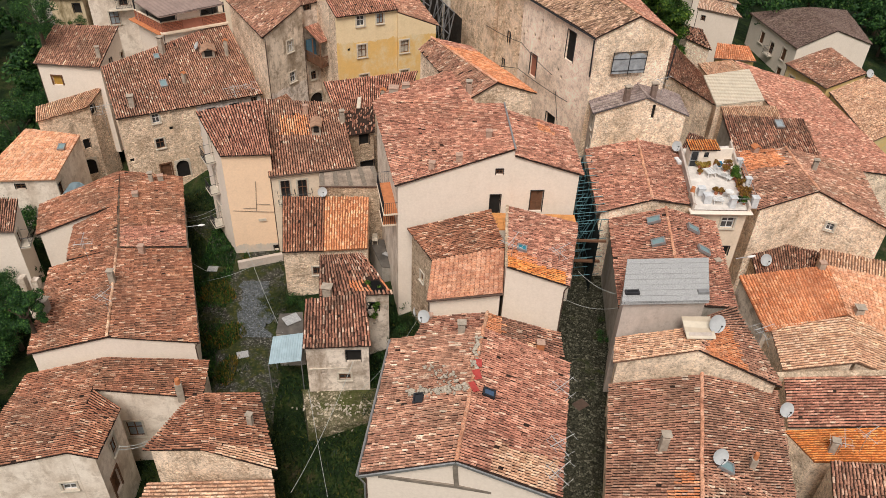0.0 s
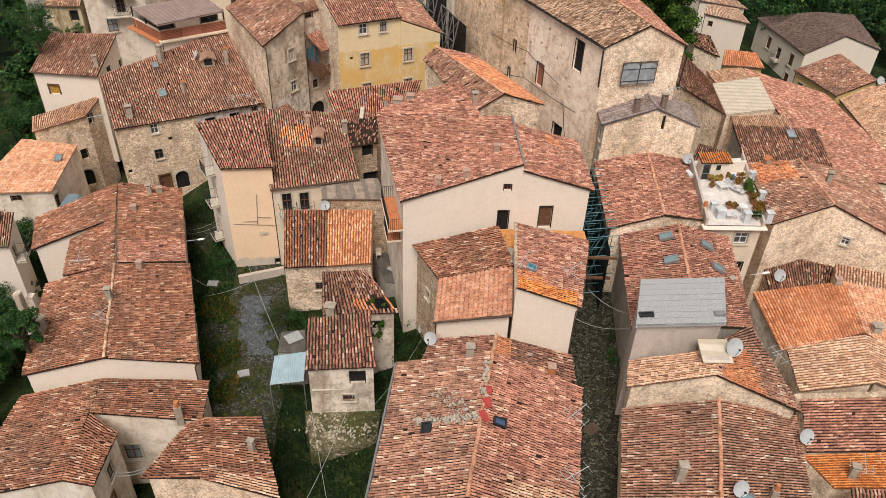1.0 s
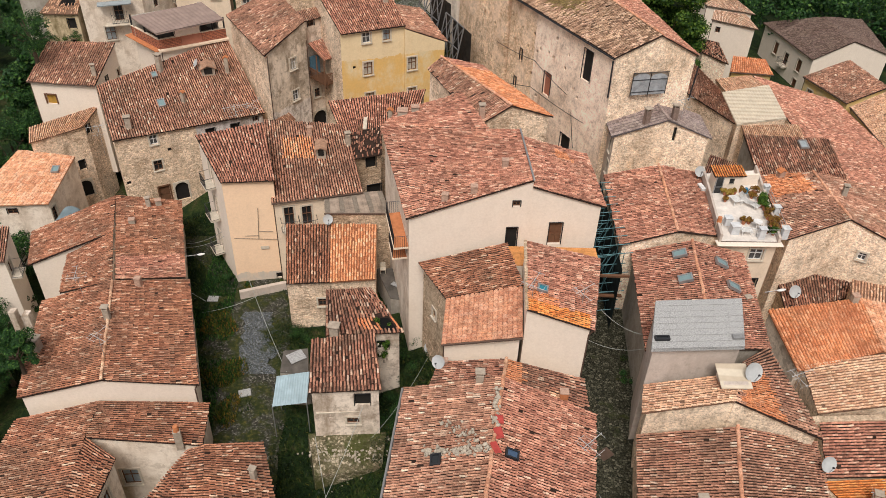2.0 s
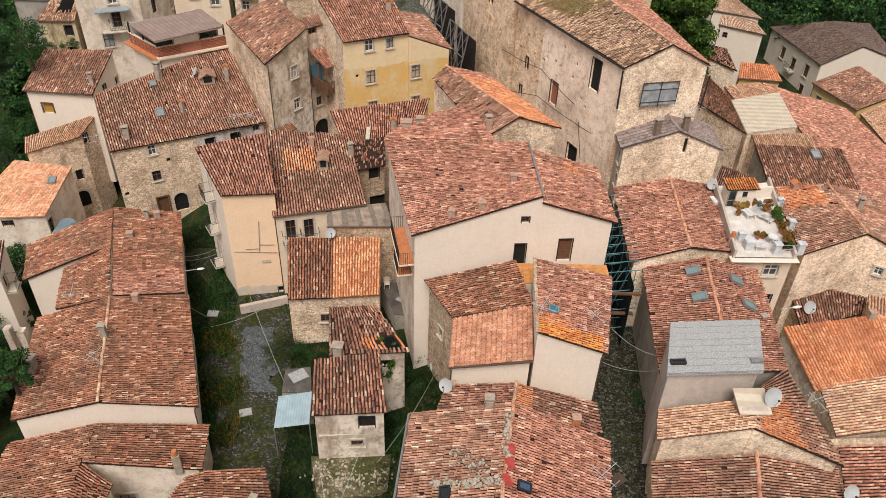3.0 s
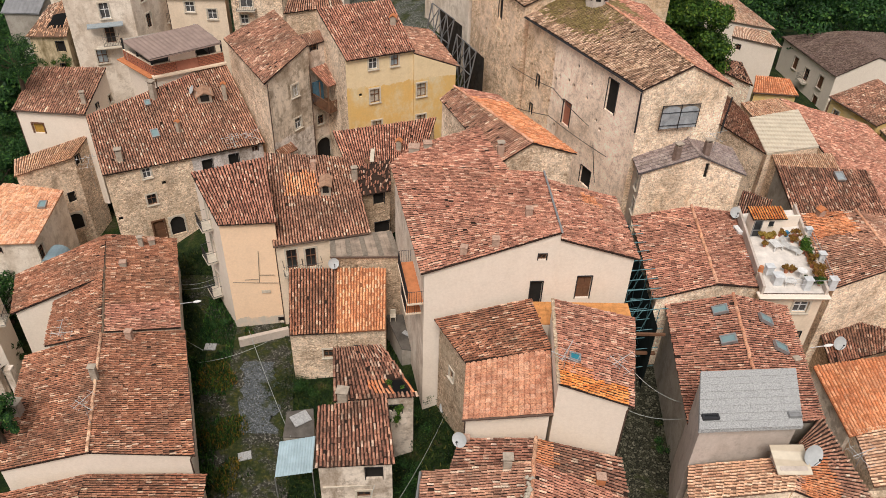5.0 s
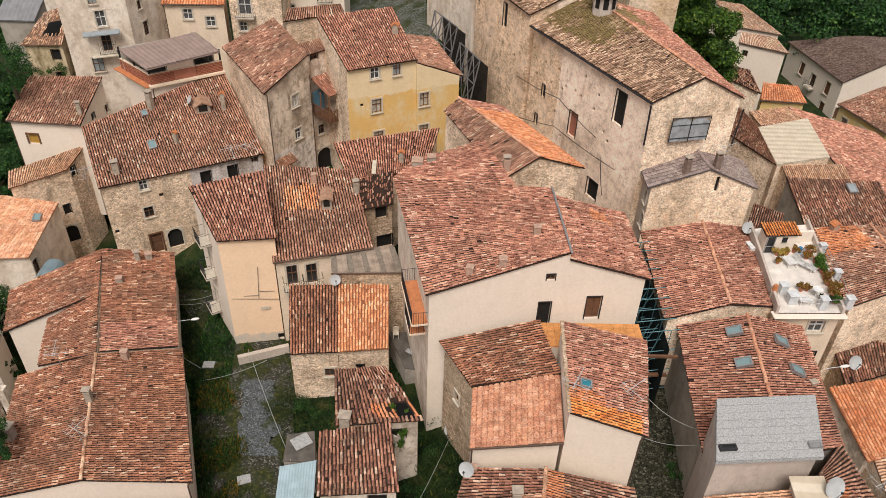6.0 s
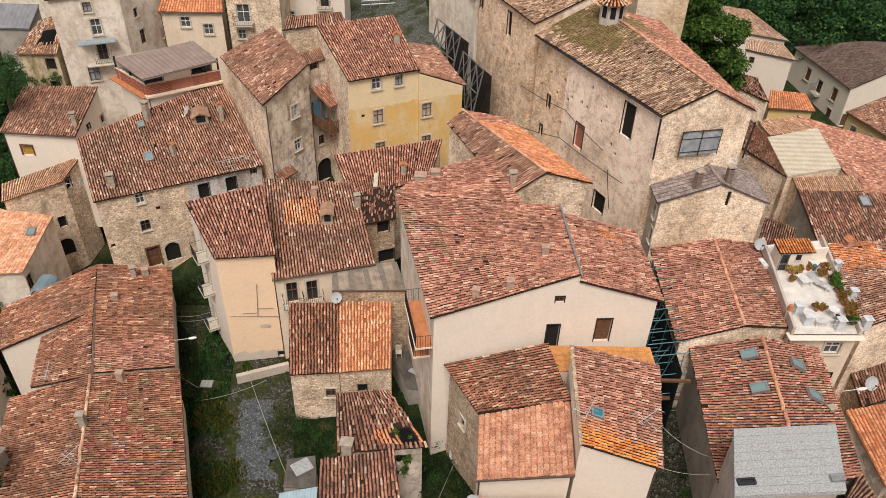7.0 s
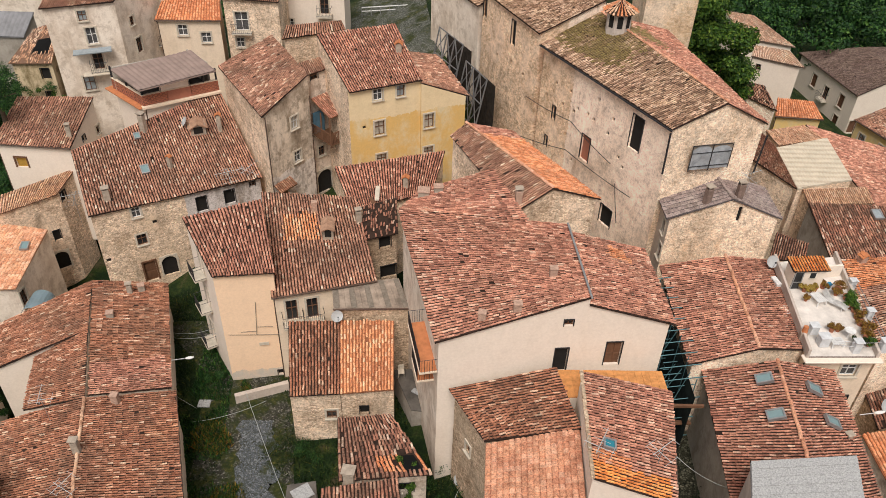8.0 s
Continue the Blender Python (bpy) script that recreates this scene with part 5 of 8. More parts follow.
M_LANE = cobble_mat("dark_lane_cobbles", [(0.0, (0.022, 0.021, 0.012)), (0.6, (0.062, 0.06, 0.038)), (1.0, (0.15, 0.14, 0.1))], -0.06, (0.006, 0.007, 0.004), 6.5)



def strip(name, line, half, material, label, nx=8):
    """A paved strip along a line of (x, y), laid just over the ground, with an uneven edge."""
    verts, faces = [], []
    pts = []
    for a, b in zip(line[:-1], line[1:]):
        for k in range(10):
            pts.append((a[0] + (b[0] - a[0]) * k / 10, a[1] + (b[1] - a[1]) * k / 10))
    for n, (x, y) in enumerate(pts):
        for k in range(nx + 1):
            s = (k / nx * 2 - 1) * (half + (0.35 * noise.noise((x * 0.5, y * 0.5, 3)) if half > 1.5 else 0.7 * noise.noise((x * 1.3 + k, y * 1.3, 3))))
            verts.append((x + s, y, ground_z(x + s, y) + (0.09 if half < 1.5 else 0.06)))
    for n in range(len(pts) - 1):
        for k in range(nx):
            q = n * (nx + 1) + k
            faces.append((q, q + 1, q + nx + 2, q + nx + 1))
    return tagged(link_mesh(name, verts, faces, material, smooth=True), label, "pavement", kind="structure")


strip("pavement", [(-14.2, 33), (-15.0, 44), (-16.0, 56), (-22.0, 63)], 3.6, M_COBBLE, "worn cobbled courtyard overgrown with grass")
strip("pavement", [(-13.91, 44.83, -0.09)[:2], (-14.51, 48.46, -0.00)[:2], (-15.04, 52.23, -0.05)[:2]], 1.2, M_GRAVEL, "blue-grey gravel patch in the courtyard", 6)
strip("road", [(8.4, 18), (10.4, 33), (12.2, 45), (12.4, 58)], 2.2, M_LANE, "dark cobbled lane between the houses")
strip("pavement", [(-6.0, 84), (-7.5, 92), (-9, 112)], 5.0, cobble_mat("mossy_square", [(0.0, (0.05, 0.055, 0.045)), (0.6, (0.13, 0.135, 0.115)), (1.0, (0.24, 0.235, 0.21))], 0.04), "grey paved square behind the yellow house")


def leaf_mat(name, stops):
    m, nt, bsdf = mat(name, 0.6)
    geo = nt.nodes.new("ShaderNodeNewGeometry")
    col = ramp(nt, geo.outputs["Random Per Island"], stops)
    col = blend(nt, 0.7, col, ramp(nt, noisy(nt, 0.5, 3), [(0.3, (0.5, 0.55, 0.5)), (0.7, (1.2, 1.15, 1.0))]), "MULTIPLY")
    nt.links.new(col, bsdf.inputs["Base Color"])
    return m


M_LEAF = leaf_mat("tree_leaves", [(0.0, (0.01, 0.034, 0.004)), (0.6, (0.042, 0.105, 0.01)), (0.9, (0.1, 0.17, 0.02)), (1.0, (0.16, 0.23, 0.03))])
M_LEAFD = leaf_mat("dark_tree_leaves", [(0.0, (0.006, 0.026, 0.007)), (0.55, (0.016, 0.062, 0.013)), (0.88, (0.05, 0.13, 0.025)), (1.0, (0.11, 0.2, 0.04))])
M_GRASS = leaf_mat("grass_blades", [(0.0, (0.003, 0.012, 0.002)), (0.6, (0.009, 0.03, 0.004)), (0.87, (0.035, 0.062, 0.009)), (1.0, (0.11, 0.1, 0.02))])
M_BARK = plain_mat("bark", (0.09, 0.065, 0.045), 0.95, vary=0.5)


def leaves(rng, centres, radii, per, size):
    """Leaf cards, two triangles each, scattered through clumps: corners (n, 4, 3)."""
    n = len(centres) * per
    c = np.repeat(np.array(centres), per, 0)
    r = np.repeat(np.array(radii), per)
    d = rng.normal(0, 1, (n, 3))
    d /= np.linalg.norm(d, axis=1)[:, None]
    d[:, 2] *= 0.8
    p = c + d * (r * rng.uniform(0.45, 1.08, n))[:, None]
    nrm = d + rng.normal(0, 0.5, (n, 3)) + np.array([0, 0, 0.5])
    nrm /= np.linalg.norm(nrm, axis=1)[:, None]
    t = np.cross(nrm, rng.normal(0, 1, (n, 3)))
    t /= np.linalg.norm(t, axis=1)[:, None]
    b = np.cross(nrm, t)
    s = (size * rng.uniform(0.6, 1.3, n))[:, None]
    return np.stack([p - t * s * 0.5, p - b * s * 0.32 + nrm * s * 0.1, p + t * s * 0.5, p + b * s * 0.32 + nrm * s * 0.1], 1)


def leaf_mesh(name, quads, material, parent=None):
    n = len(quads)
    return link_mesh(name, quads.reshape(-1, 3).tolist(), np.arange(n * 4).reshape(-1, 4).tolist(), material, parent)


def crown_clumps(rng, at, h, r, n):
    cs, rs = [], []
    for k in range(n):
        a, u = rng.uniform(0, 6.28), rng.uniform(0, 1)
        zz = h * (0.35 + 0.6 * u)
        rr = r * math.sqrt(max(0.05, 1 - ((u - 0.4) / 0.75) ** 2)) * rng.uniform(0.35, 0.95)
        cs.append((at[0] + math.cos(a) * rr, at[1] + math.sin(a) * rr, at[2] + zz))
        rs.append(r * rng.uniform(0.16, 0.34))
    return cs, rs


def tree(at, h, r, seed, material, label, leaf=0.32, n=26, per=150):
    rng = np.random.default_rng(seed)
    t = thing("tree", label, "tree")
    bm = bmesh.new()
    top = Vector(at) + Vector((rng.normal(0, 0.3), rng.normal(0, 0.3), h * 0.55))
    bmesh.ops.create_cone(bm, cap_ends=True, segments=8, radius1=0.07 * r + 0.08, radius2=0.03 * r, depth=h * 0.6, matrix=Matrix.Translation(Vector(at) + Vector((0, 0, h * 0.28))))
    for k in range(7):
        a = rng.uniform(0, 6.28)
        add_bar(bm, top - Vector((0, 0, h * rng.uniform(0.05, 0.3))), top + Vector((math.cos(a) * r * 0.7, math.sin(a) * r * 0.7, h * rng.uniform(0.0, 0.3))), 0.05, 5)
    part("trunk", bm, M_BARK, t)
    cs, rs = crown_clumps(rng, at, h, r, n)
    ob = leaf_mesh("crown", leaves(rng, cs, rs, per, leaf), material, t)
    ob["kind"] = "stuff"
    return t


def woodland(name, spots, seed, label, material, hmin=6, hmax=11, per=42, leaf=0.75):
    """A wood of many crowns as one growth."""
    rng = np.random.default_rng(seed)
    parts = []
    for x, y in spots:
        h = rng.uniform(hmin, hmax)
        cs, rs = crown_clumps(rng, (x, y, ground_z(x, y)), h, h * 0.42, 11)
        parts.append(leaves(rng, cs, rs, per, leaf))
    return tagged(leaf_mesh(name, np.concatenate(parts), material), label, "woods", kind="stuff")


wr = np.random.default_rng(7)


def scatter(n, x0, x1, y0, y1, keep):
    out = []
    while len(out) < n:
        x, y = wr.uniform(x0, x1), wr.uniform(y0, y1)
        if keep(x, y):
            out.append((x, y))
    return out


woodland("woodland", scatter(260, 44, 190, 100, 260, lambda x, y: y > 128 - (x - 45) * 0.15 or x > 78), 11, "dense dark green woods on the slope behind the village", M_LEAFD, 8, 15, 100, 0.62)
woodland("woodland", scatter(170, -120, -42, 52, 175, lambda x, y: x < -46 - max(0, (70 - y)) * 0.1 or (y > 105)), 12, "dark green woods below the village edge", M_LEAFD, 6, 11, 100, 0.5)
woodland("woodland", scatter(120, 38, 125, 119, 168, lambda x, y: x > 46 or y > 128), 14, "green trees on the valley slope behind the houses", M_LEAFD, 8, 13, 110, 0.45)
woodland("woodland", scatter(60, -60, 44, 118, 230, lambda x, y: True), 13, "dark woods beyond the village", M_LEAFD, 8, 13, 90, 0.62)
for k, (x, y, h, r) in enumerate([(24.6, 86.0, 16, 4.5), (26.6, 88.0, 13, 3.6), (22.5, 89.0, 16, 4.4)]):
    tree((x, y, ground_z(x, y) - 1), h, r, 30 + k, M_LEAF, "broad green tree beside the church", 0.3, 64, 430)
for k, (x, y, h, r) in enumerate([(-43.5, 70.0, 8, 3.2), (-46, 76, 9, 3.6), (-42.5, 64.0, 6.5, 2.8), (-44.5, 83, 9, 3.2), (-39.5, 60.5, 5.5, 2.4), (-37.5, 48, 6.5, 2.8), (-36.5, 43.5, 6, 2.6), (-34.5, 38.5, 5, 2.4), (-33, 34, 4.5, 2.2), (-40, 54, 6.5, 3.0), (-40.5, 79.5, 7, 2.3), (-41.5, 81.5, 8, 2.2), (-44, 79, 9, 3), (-47, 86, 9, 3.5), (-43, 75.5, 8, 3)]):
    tree((x, y, ground_z(x, y) - 0.3), h, r, 60 + k, M_LEAFD, "dark green leafy tree at the village edge", 0.2, 26, 260)

for k, (p, h, r) in enumerate([((76.77, 197.33, -20.19), 11, 4.5),((73.55, 177.29, -15.19), 10, 4),((64.44, 152.68, -9.11), 8, 3.2),((72.80, 163.54, -12.09), 10, 4),((95.40, 204.77, -23.62), 12, 5),((81.22, 168.23, -14.21), 9, 3.6),((76.20, 153.94, -10.67), 8, 3.2),((100.52, 194.44, -22.44), 11, 4.5),((87.59, 165.07, -14.48), 9, 3.6),((102.70, 186.02, -21.15), 11, 4.5),((84.44, 154.75, -11.94), 8, 3.2),((65.73, 166.44, -11.85), 9, 3.4),((92.74, 208.84, -24.00), 12, 5),((115.82, 215.49, -26.34), 13, 5),((106.66, 215.82, -25.91), 13, 5), ((80.77, 135.53, -8.33), 9, 3.6), ((77.79, 126.27, -6.99), 8, 3.4), ((82.88, 142.81, -9.65), 10, 4), ((74.20, 117.89, -6.15), 7, 3), ((74.19, 121.03, -6.36), 7, 3), ((95.71, 158.30, -14.39), 11, 4.4)]):
    tree(p, h, r, 700 + k, M_LEAFD, "dark green tree on the wooded slope", 0.36, 26, 220)
for k, (p, h, r) in enumerate([((-50.53, 95.45, 1.28), 6, 2.3), ((-45.75, 90.15, 2.9), 5, 2.0), ((-52.11, 101.5, 1.28), 6, 2.3), ((-43.26, 87.67, 3.21), 4.5, 1.7), ((-48.14, 88.75, 1.28), 6, 2.4), ((-44.75, 86.36, 3.52), 4, 1.6), ((-43.81, 91.59, 3.83), 3.5, 1.2), ((-55.07, 105.52, 1.28), 6, 2.2), ((-41.41, 58.44, -4.33), 4, 2.2),((-39.19, 56.04, -4.41), 3.5, 2),((-39.01, 52.93, -4.50), 4, 2.2),((-36.30, 49.30, -4.52), 3, 1.8),((-36.29, 47.24, -4.56), 4, 2.2),((-37.18, 53.08, -4.57), 3, 1.6),((-38.46, 48.56, -4.56), 5, 3), ((-59.85, 112.22, -1.55), 6, 3),((-55.78, 107.12, -1.48), 5, 2.4),((-52.75, 105.18, -1.26), 4, 2),((-57.20, 105.40, -1.47), 6, 3),((-51.25, 105.94, -1.20), 3.5, 1.6),((-40.58, 76.39, 10.78), 5, 2.4),((-38.42, 80.21, -2.70), 2, 1),((-38.17, 77.04, -2.87), 2, 1.2),((-49.22, 86.14, -2.59), 4, 2), ((-34.92, 47.24, -4.52), 4.5, 2.4), ((-35.49, 44.66, -4.60), 5, 2.6), ((-37.30, 51.55, -4.59), 5, 2.4), ((-37.03, 54.63, -4.53), 4, 1.8), ((-36.96, 48.56, -4.51), 6, 3), ((-28.29, 40.20, 4.55), 3.5, 1.5), ((-39.73, 56.04, -4.42), 5, 2.4)]):
    tree(p, h, r, 740 + k, M_LEAFD, "dense dark green bushy tree below the houses", 0.15, 24, 320)


def shrub(at, h, r, seed, label, material):
    rng = np.random.default_rng(seed)
    n = max(3, int(r * 6))
    cs = [(at[0] + rng.normal(0, r * 0.5), at[1] + rng.normal(0, r * 0.5), at[2] + rng.uniform(0.1, 0.8) * h) for _ in range(n)]
    return tagged(leaf_mesh("shrub", leaves(rng, cs, [r * 0.4] * n, 200, 0.09), material), label, "shrub", kind="stuff")


for k, (p, h, r) in enumerate([((-12.28, 48.90, -0.01), 1.4, 1.5), ((-11.28, 48.61, -0.03), 1.2, 1.1), ((-19.12, 55.82, 0.20), 0.9, 0.8), ((-1.74, 44.64, 2.67), 1.3, 1.2), ((-3.04, 40.21, 2.14), 1.0, 1.1), ((-4.55, 37.70, 1.47), 0.9, 1.2), ((13.17, 41.68, 6.20), 0.7, 0.8), ((12.71, 39.37, 6.13), 0.7, 0.7), ((-0.02, 44.49, 3.43), 1.2, 1.2), ((-2.0, 42.3, 2.6), 1.3, 1.2), ((-2.6, 43.4, 2.4), 1.2, 1.2), ((-2.9, 38.6, 2.2), 1.4, 1.3), ((-3.6, 36.2, 2.0), 1.4, 1.3), ((-1.2, 46.0, 3.0), 1.2, 1.0)]):
    shrub(p, h, r, 200 + k, "low green bush growing beside the walls", M_LEAFD if k % 3 else M_GRASS)
ivy_at = Vector((-4.53, 42.88, 8.27))
for k in range(5):
    shrub(ivy_at + Vector((0.4 + 0.1 * k, -0.6 - 0.25 * k, -0.3 - 0.55 * k)), 0.6, 0.5, 260 + k, "ivy trailing over the ruined wall", M_LEAF)


def grass_tufts(n, seed, box=(-36, 1, 25, 66), tall=0.26, material=M_GRASS, label="tufts of green and yellowed grass on the courtyard ground", least=-1.0):
    """Tufts of grass and weeds in the courtyard and along the foot of the walls."""
    rng = np.random.default_rng(seed)
    p = np.empty((n, 3))
    k = 0
    while k < n:
        x, y = rng.uniform(box[0], box[1]), rng.uniform(box[2], box[3])
        d = noise.noise((x * 0.35, y * 0.35, 5))
        off = x + 15 + (y - 44) * 0.1
        if d < least or (-1.5 < off < 2.8 and d < 0.12) or (x > -4 and y > 47) or (x < -24 and y < 46):
            continue
        p[k] = x, y, ground_z(x, y)
        k += 1
    a = rng.uniform(0, 6.28, n)
    h = rng.uniform(0.05, tall, n)
    w = rng.uniform(0.02, 0.06, n)
    side = np.stack([np.cos(a) * w, np.sin(a) * w, np.zeros(n)], 1)
    lean = np.stack([rng.normal(0, 0.1, n), rng.normal(0, 0.1, n), h], 1)
    q = np.stack([p - side, p + side, p + side * 0.4 + lean, p - side * 0.4 + lean], 1)
    return tagged(leaf_mesh("grass", q, material), label, "grass", kind="stuff")


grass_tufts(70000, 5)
M_WEED = leaf_mat("yellowed_weeds", [(0.0, (0.03, 0.05, 0.006)), (0.5, (0.1, 0.1, 0.015)), (0.85, (0.26, 0.16, 0.03)), (1.0, (0.36, 0.15, 0.03))])
grass_tufts(5000, 6, (-19.5, -14.6, 36, 58), 0.4, M_WEED, "yellowed and rusty weeds along the courtyard wall", 0.1)
grass_tufts(14000, 7, (-20.5, -15.2, 36, 62), 0.4, M_LEAFD, "dark green weeds along the foot of the long house", -0.15)


# ---- roof furniture ----
M_STUCCO = plain_mat("chimney_render", (0.42, 0.35, 0.28), 0.9, vary=0.35)
M_BRICKC = plain_mat("chimney_brick", (0.5, 0.33, 0.25), 0.9, vary=0.4, scale=6)
M_SOOT = plain_mat("sooty_chimney_brick", (0.24, 0.17, 0.14), 0.9, vary=0.4, scale=5)
M_CLAYO = plain_mat("orange_clay", (0.55, 0.21, 0.09), 0.85)
M_DISH = plain_mat("pale_grey_dish", (0.46, 0.47, 0.47), 0.45, vary=0.15)
M_CABLE = plain_mat("grey_cable", (0.4, 0.42, 0.4), 0.6)


def chimney(at, w=0.5, h=1.1, cap="slab", material=None, turn=0.0):
    w, h = w * 0.85, h * 0.8
    c = thing("chimney", {"slab": "small rendered chimney with a flat cap on the tiles", "pot": "rendered chimney with an orange clay pot", "gable": "square chimney with a little pitched tile cap", "stub": "short brick chimney stub on the tiles"}[cap], "chimney", "roof chimneys")
    m = Matrix.Translation(at) @ Matrix.Rotation(turn, 4, "Z")
    bm = bmesh.new()
    add_box(bm, m @ Matrix.Translation((0, 0, -0.5)), w, w * 0.85, h + 0.5, 0.02)
    part("chimney_shaft", bm, material or M_STUCCO, c)
    bm = bmesh.new()
    if cap == "slab":
        for sx in (-1, 1):
            for sy in (-1, 1):
                add_box(bm, m @ Matrix.Translation((sx * w * 0.38, sy * w * 0.3, h)), w * 0.16, w * 0.16, 0.18)
        add_box(bm, m @ Matrix.Translation((0, 0, h + 0.18)), w * 1.3, w * 1.15, 0.08, 0.02)
    elif cap == "pot":
        bmesh.ops.create_cone(bm, cap_ends=True, segments=12, radius1=w * 0.42, radius2=w * 0.34, depth=0.45, matrix=m @ Matrix.Translation((0, 0, h + 0.2)))
    elif cap == "gable":
        for s in (-1, 1):
            add_box(bm, m @ Matrix.Translation((s * w * 0.3, 0, h + 0.06)) @ Matrix.Rotation(s * 0.6, 4, "Y"), w * 0.85, w * 1.2, 0.07)
            add_box(bm, m @ Matrix.Translation((s * w * 0.4, 0, h)), w * 0.15, w * 0.8, 0.14)
    else:
        add_box(bm, m @ Matrix.Translation((0, 0, h)), w * 1.12, w * 1.0, 0.1, 0.02)
    part("cap", bm, {"slab": M_STUCCO, "pot": M_CLAYO, "gable": M_CLAYO, "stub": M_BRICKC}[cap], c)
    return c


for p, w, h, cap, mt in [
    ((-16.55, 35.17, 3.95), 0.55, 1.5, "pot", M_STUCCO), ((-10.63, 30.76, 6.45), 0.4, 1.0, "slab", M_STUCCO), ((-23.04, 48.81, 5.37), 0.55, 0.9, "stub", M_BRICKC), ((-23.75, 44.36, 6.01), 0.5, 1.2, "slab", M_STUCCO),
    ((-26.06, 60.74, 4.40), 0.45, 1.0, "slab", M_STUCCO), ((-25.39, 61.33, 4.17), 0.6, 0.7, "stub", M_STUCCO), ((-26.40, 57.48, 4.92), 0.6, 0.5, "stub", M_STUCCO), ((-28.38, 42.46, 4.59), 0.8, 1.3, "slab", M_STUCCO),
    ((-27.67, 74.40, 11.20), 0.6, 1.9, "slab", M_STUCCO), ((-21.56, 76.06, 10.42), 0.45, 2.0, "gable", M_STUCCO), ((-29.10, 67.47, 8.72), 0.6, 1.1, "slab", M_STUCCO), ((-24.94, 71.50, 9.36), 0.4, 1.3, "gable", M_STUCCO),
    ((-34.51, 74.91, 10.20), 0.45, 1.3, "slab", M_STUCCO), ((0.15, 45.9, 15.8), 0.5, 0.75, "stub", M_BRICKC), ((2.03, 45.95, 16.4), 0.52, 0.8, "stub", M_BRICKC), ((4.15, 48.1, 17.15), 0.5, 0.8, "stub", M_BRICKC), ((2.97, 56.49, 16.6), 0.5, 1.0, "slab", M_BRICKC),
    ((16.53, 59.31, 14.81), 0.55, 1.5, "slab", M_SOOT), ((18.86, 59.72, 15.06), 0.55, 1.4, "slab", M_SOOT), ((-5.62, 78.27, 17.31), 0.6, 1.0, "gable", M_STUCCO), ((-12.73, 102.05, 9.89), 0.5, 0.8, "pot", M_CLAYO),
    ((2.12, 32.95, 12.45), 0.5, 1.0, "slab", M_STUCCO), ((6.95, 33.0, 11.4), 0.55, 0.6, "stub", M_CLAYO), ((0.22, 35.72, 11.0), 0.45, 0.5, "stub", M_BRICKC), ((12.93, 26.12, 10.87), 0.5, 1.3, "slab", M_STUCCO), ((17.66, 25.33, 10.46), 0.4, 1.0, "pot", M_STUCCO),
    ((19.86, 48.41, 12.31), 0.5, 0.8, "pot", M_STUCCO), ((25.92, 30.63, 5.14), 0.5, 1.2, "slab", M_STUCCO), ((32.05, 42.07, 6.68), 0.7, 0.6, "slab", M_STUCCO), ((31.95, 54.55, 11.50), 0.45, 0.9, "slab", M_STUCCO),
    ((27.96, 57.44, 11.29), 0.6, 0.7, "gable", M_BRICKC), ((20.24, 41.79, 10.9), 0.42, 0.7, "slab", M_STUCCO), ((-7.04, 41.13, 8.00), 0.7, 0.9, "slab", M_STUCCO), ((-11.63, 63.98, 10.39), 0.5, 0.9, "stub", M_BRICKC),
    ((-8.18, 63.10, 10.02), 0.5, 1.2, "slab", M_STUCCO), ((-4.74, 68.48, 9.81), 0.5, 1.1, "gable", M_STUCCO), 
    ((30.65, 46.31, 7.56), 0.6, 0.7, "stub", M_STUCCO), ((-3.19, 59.16, 15.18), 0.9, 0.45, "stub", M_STUCCO), ((-2.19, 59.19, 15.51), 0.7, 0.45, "stub", M_STUCCO)]:
    chimney(p, w, h, cap, mt, wr.uniform(-0.4, 0.4))


def dish(at, r, az, up=-32, pole=0.7):
    d = thing("satellite_dish", "round pale grey satellite dish on a short pole", "satellite dish", "satellite dishes")
    p = Vector(at) + Vector((0, 0, pole))
    bm = bmesh.new()
    add_bar(bm, Vector(at) - Vector((0, 0, 0.3)), p, 0.03)
    part("pole", bm, M_METAL, d)
    m = Matrix.Translation(p) @ Matrix.Rotation(radians(az), 4, "Z") @ Matrix.Rotation(radians(up), 4, "X")
    bm = bmesh.new()
    ring = []
    for k in range(6):
        rr = r * k / 5
        ring.append([bm.verts.new(m @ Vector((rr * math.cos(a), -0.12 - 0.25 * r * (k / 5) ** 2 + 0.1, rr * math.sin(a)))) for a in np.linspace(0, 2 * math.pi, 20, endpoint=False)] if k else [bm.verts.new(m @ Vector((0, -0.02, 0)))])
    for i in range(20):
        bm.faces.new((ring[0][0], ring[1][i], ring[1][(i + 1) % 20]))
        for k in range(1, 5):
            bm.faces.new((ring[k][i], ring[k + 1][i], ring[k + 1][(i + 1) % 20], ring[k][(i + 1) % 20]))
    part("reflector", bm, M_DISH, d)
    bm = bmesh.new()
    add_bar(bm, m @ Vector((0, -0.1, -r)), m @ Vector((0, -r * 1.1, -r * 0.15)), 0.015, 4)
    add_box(bm, m @ Matrix.Translation((0, -r * 1.1, -r * 0.2)), 0.08, 0.12, 0.08)
    part("feed_arm", bm, M_DARKM, d)


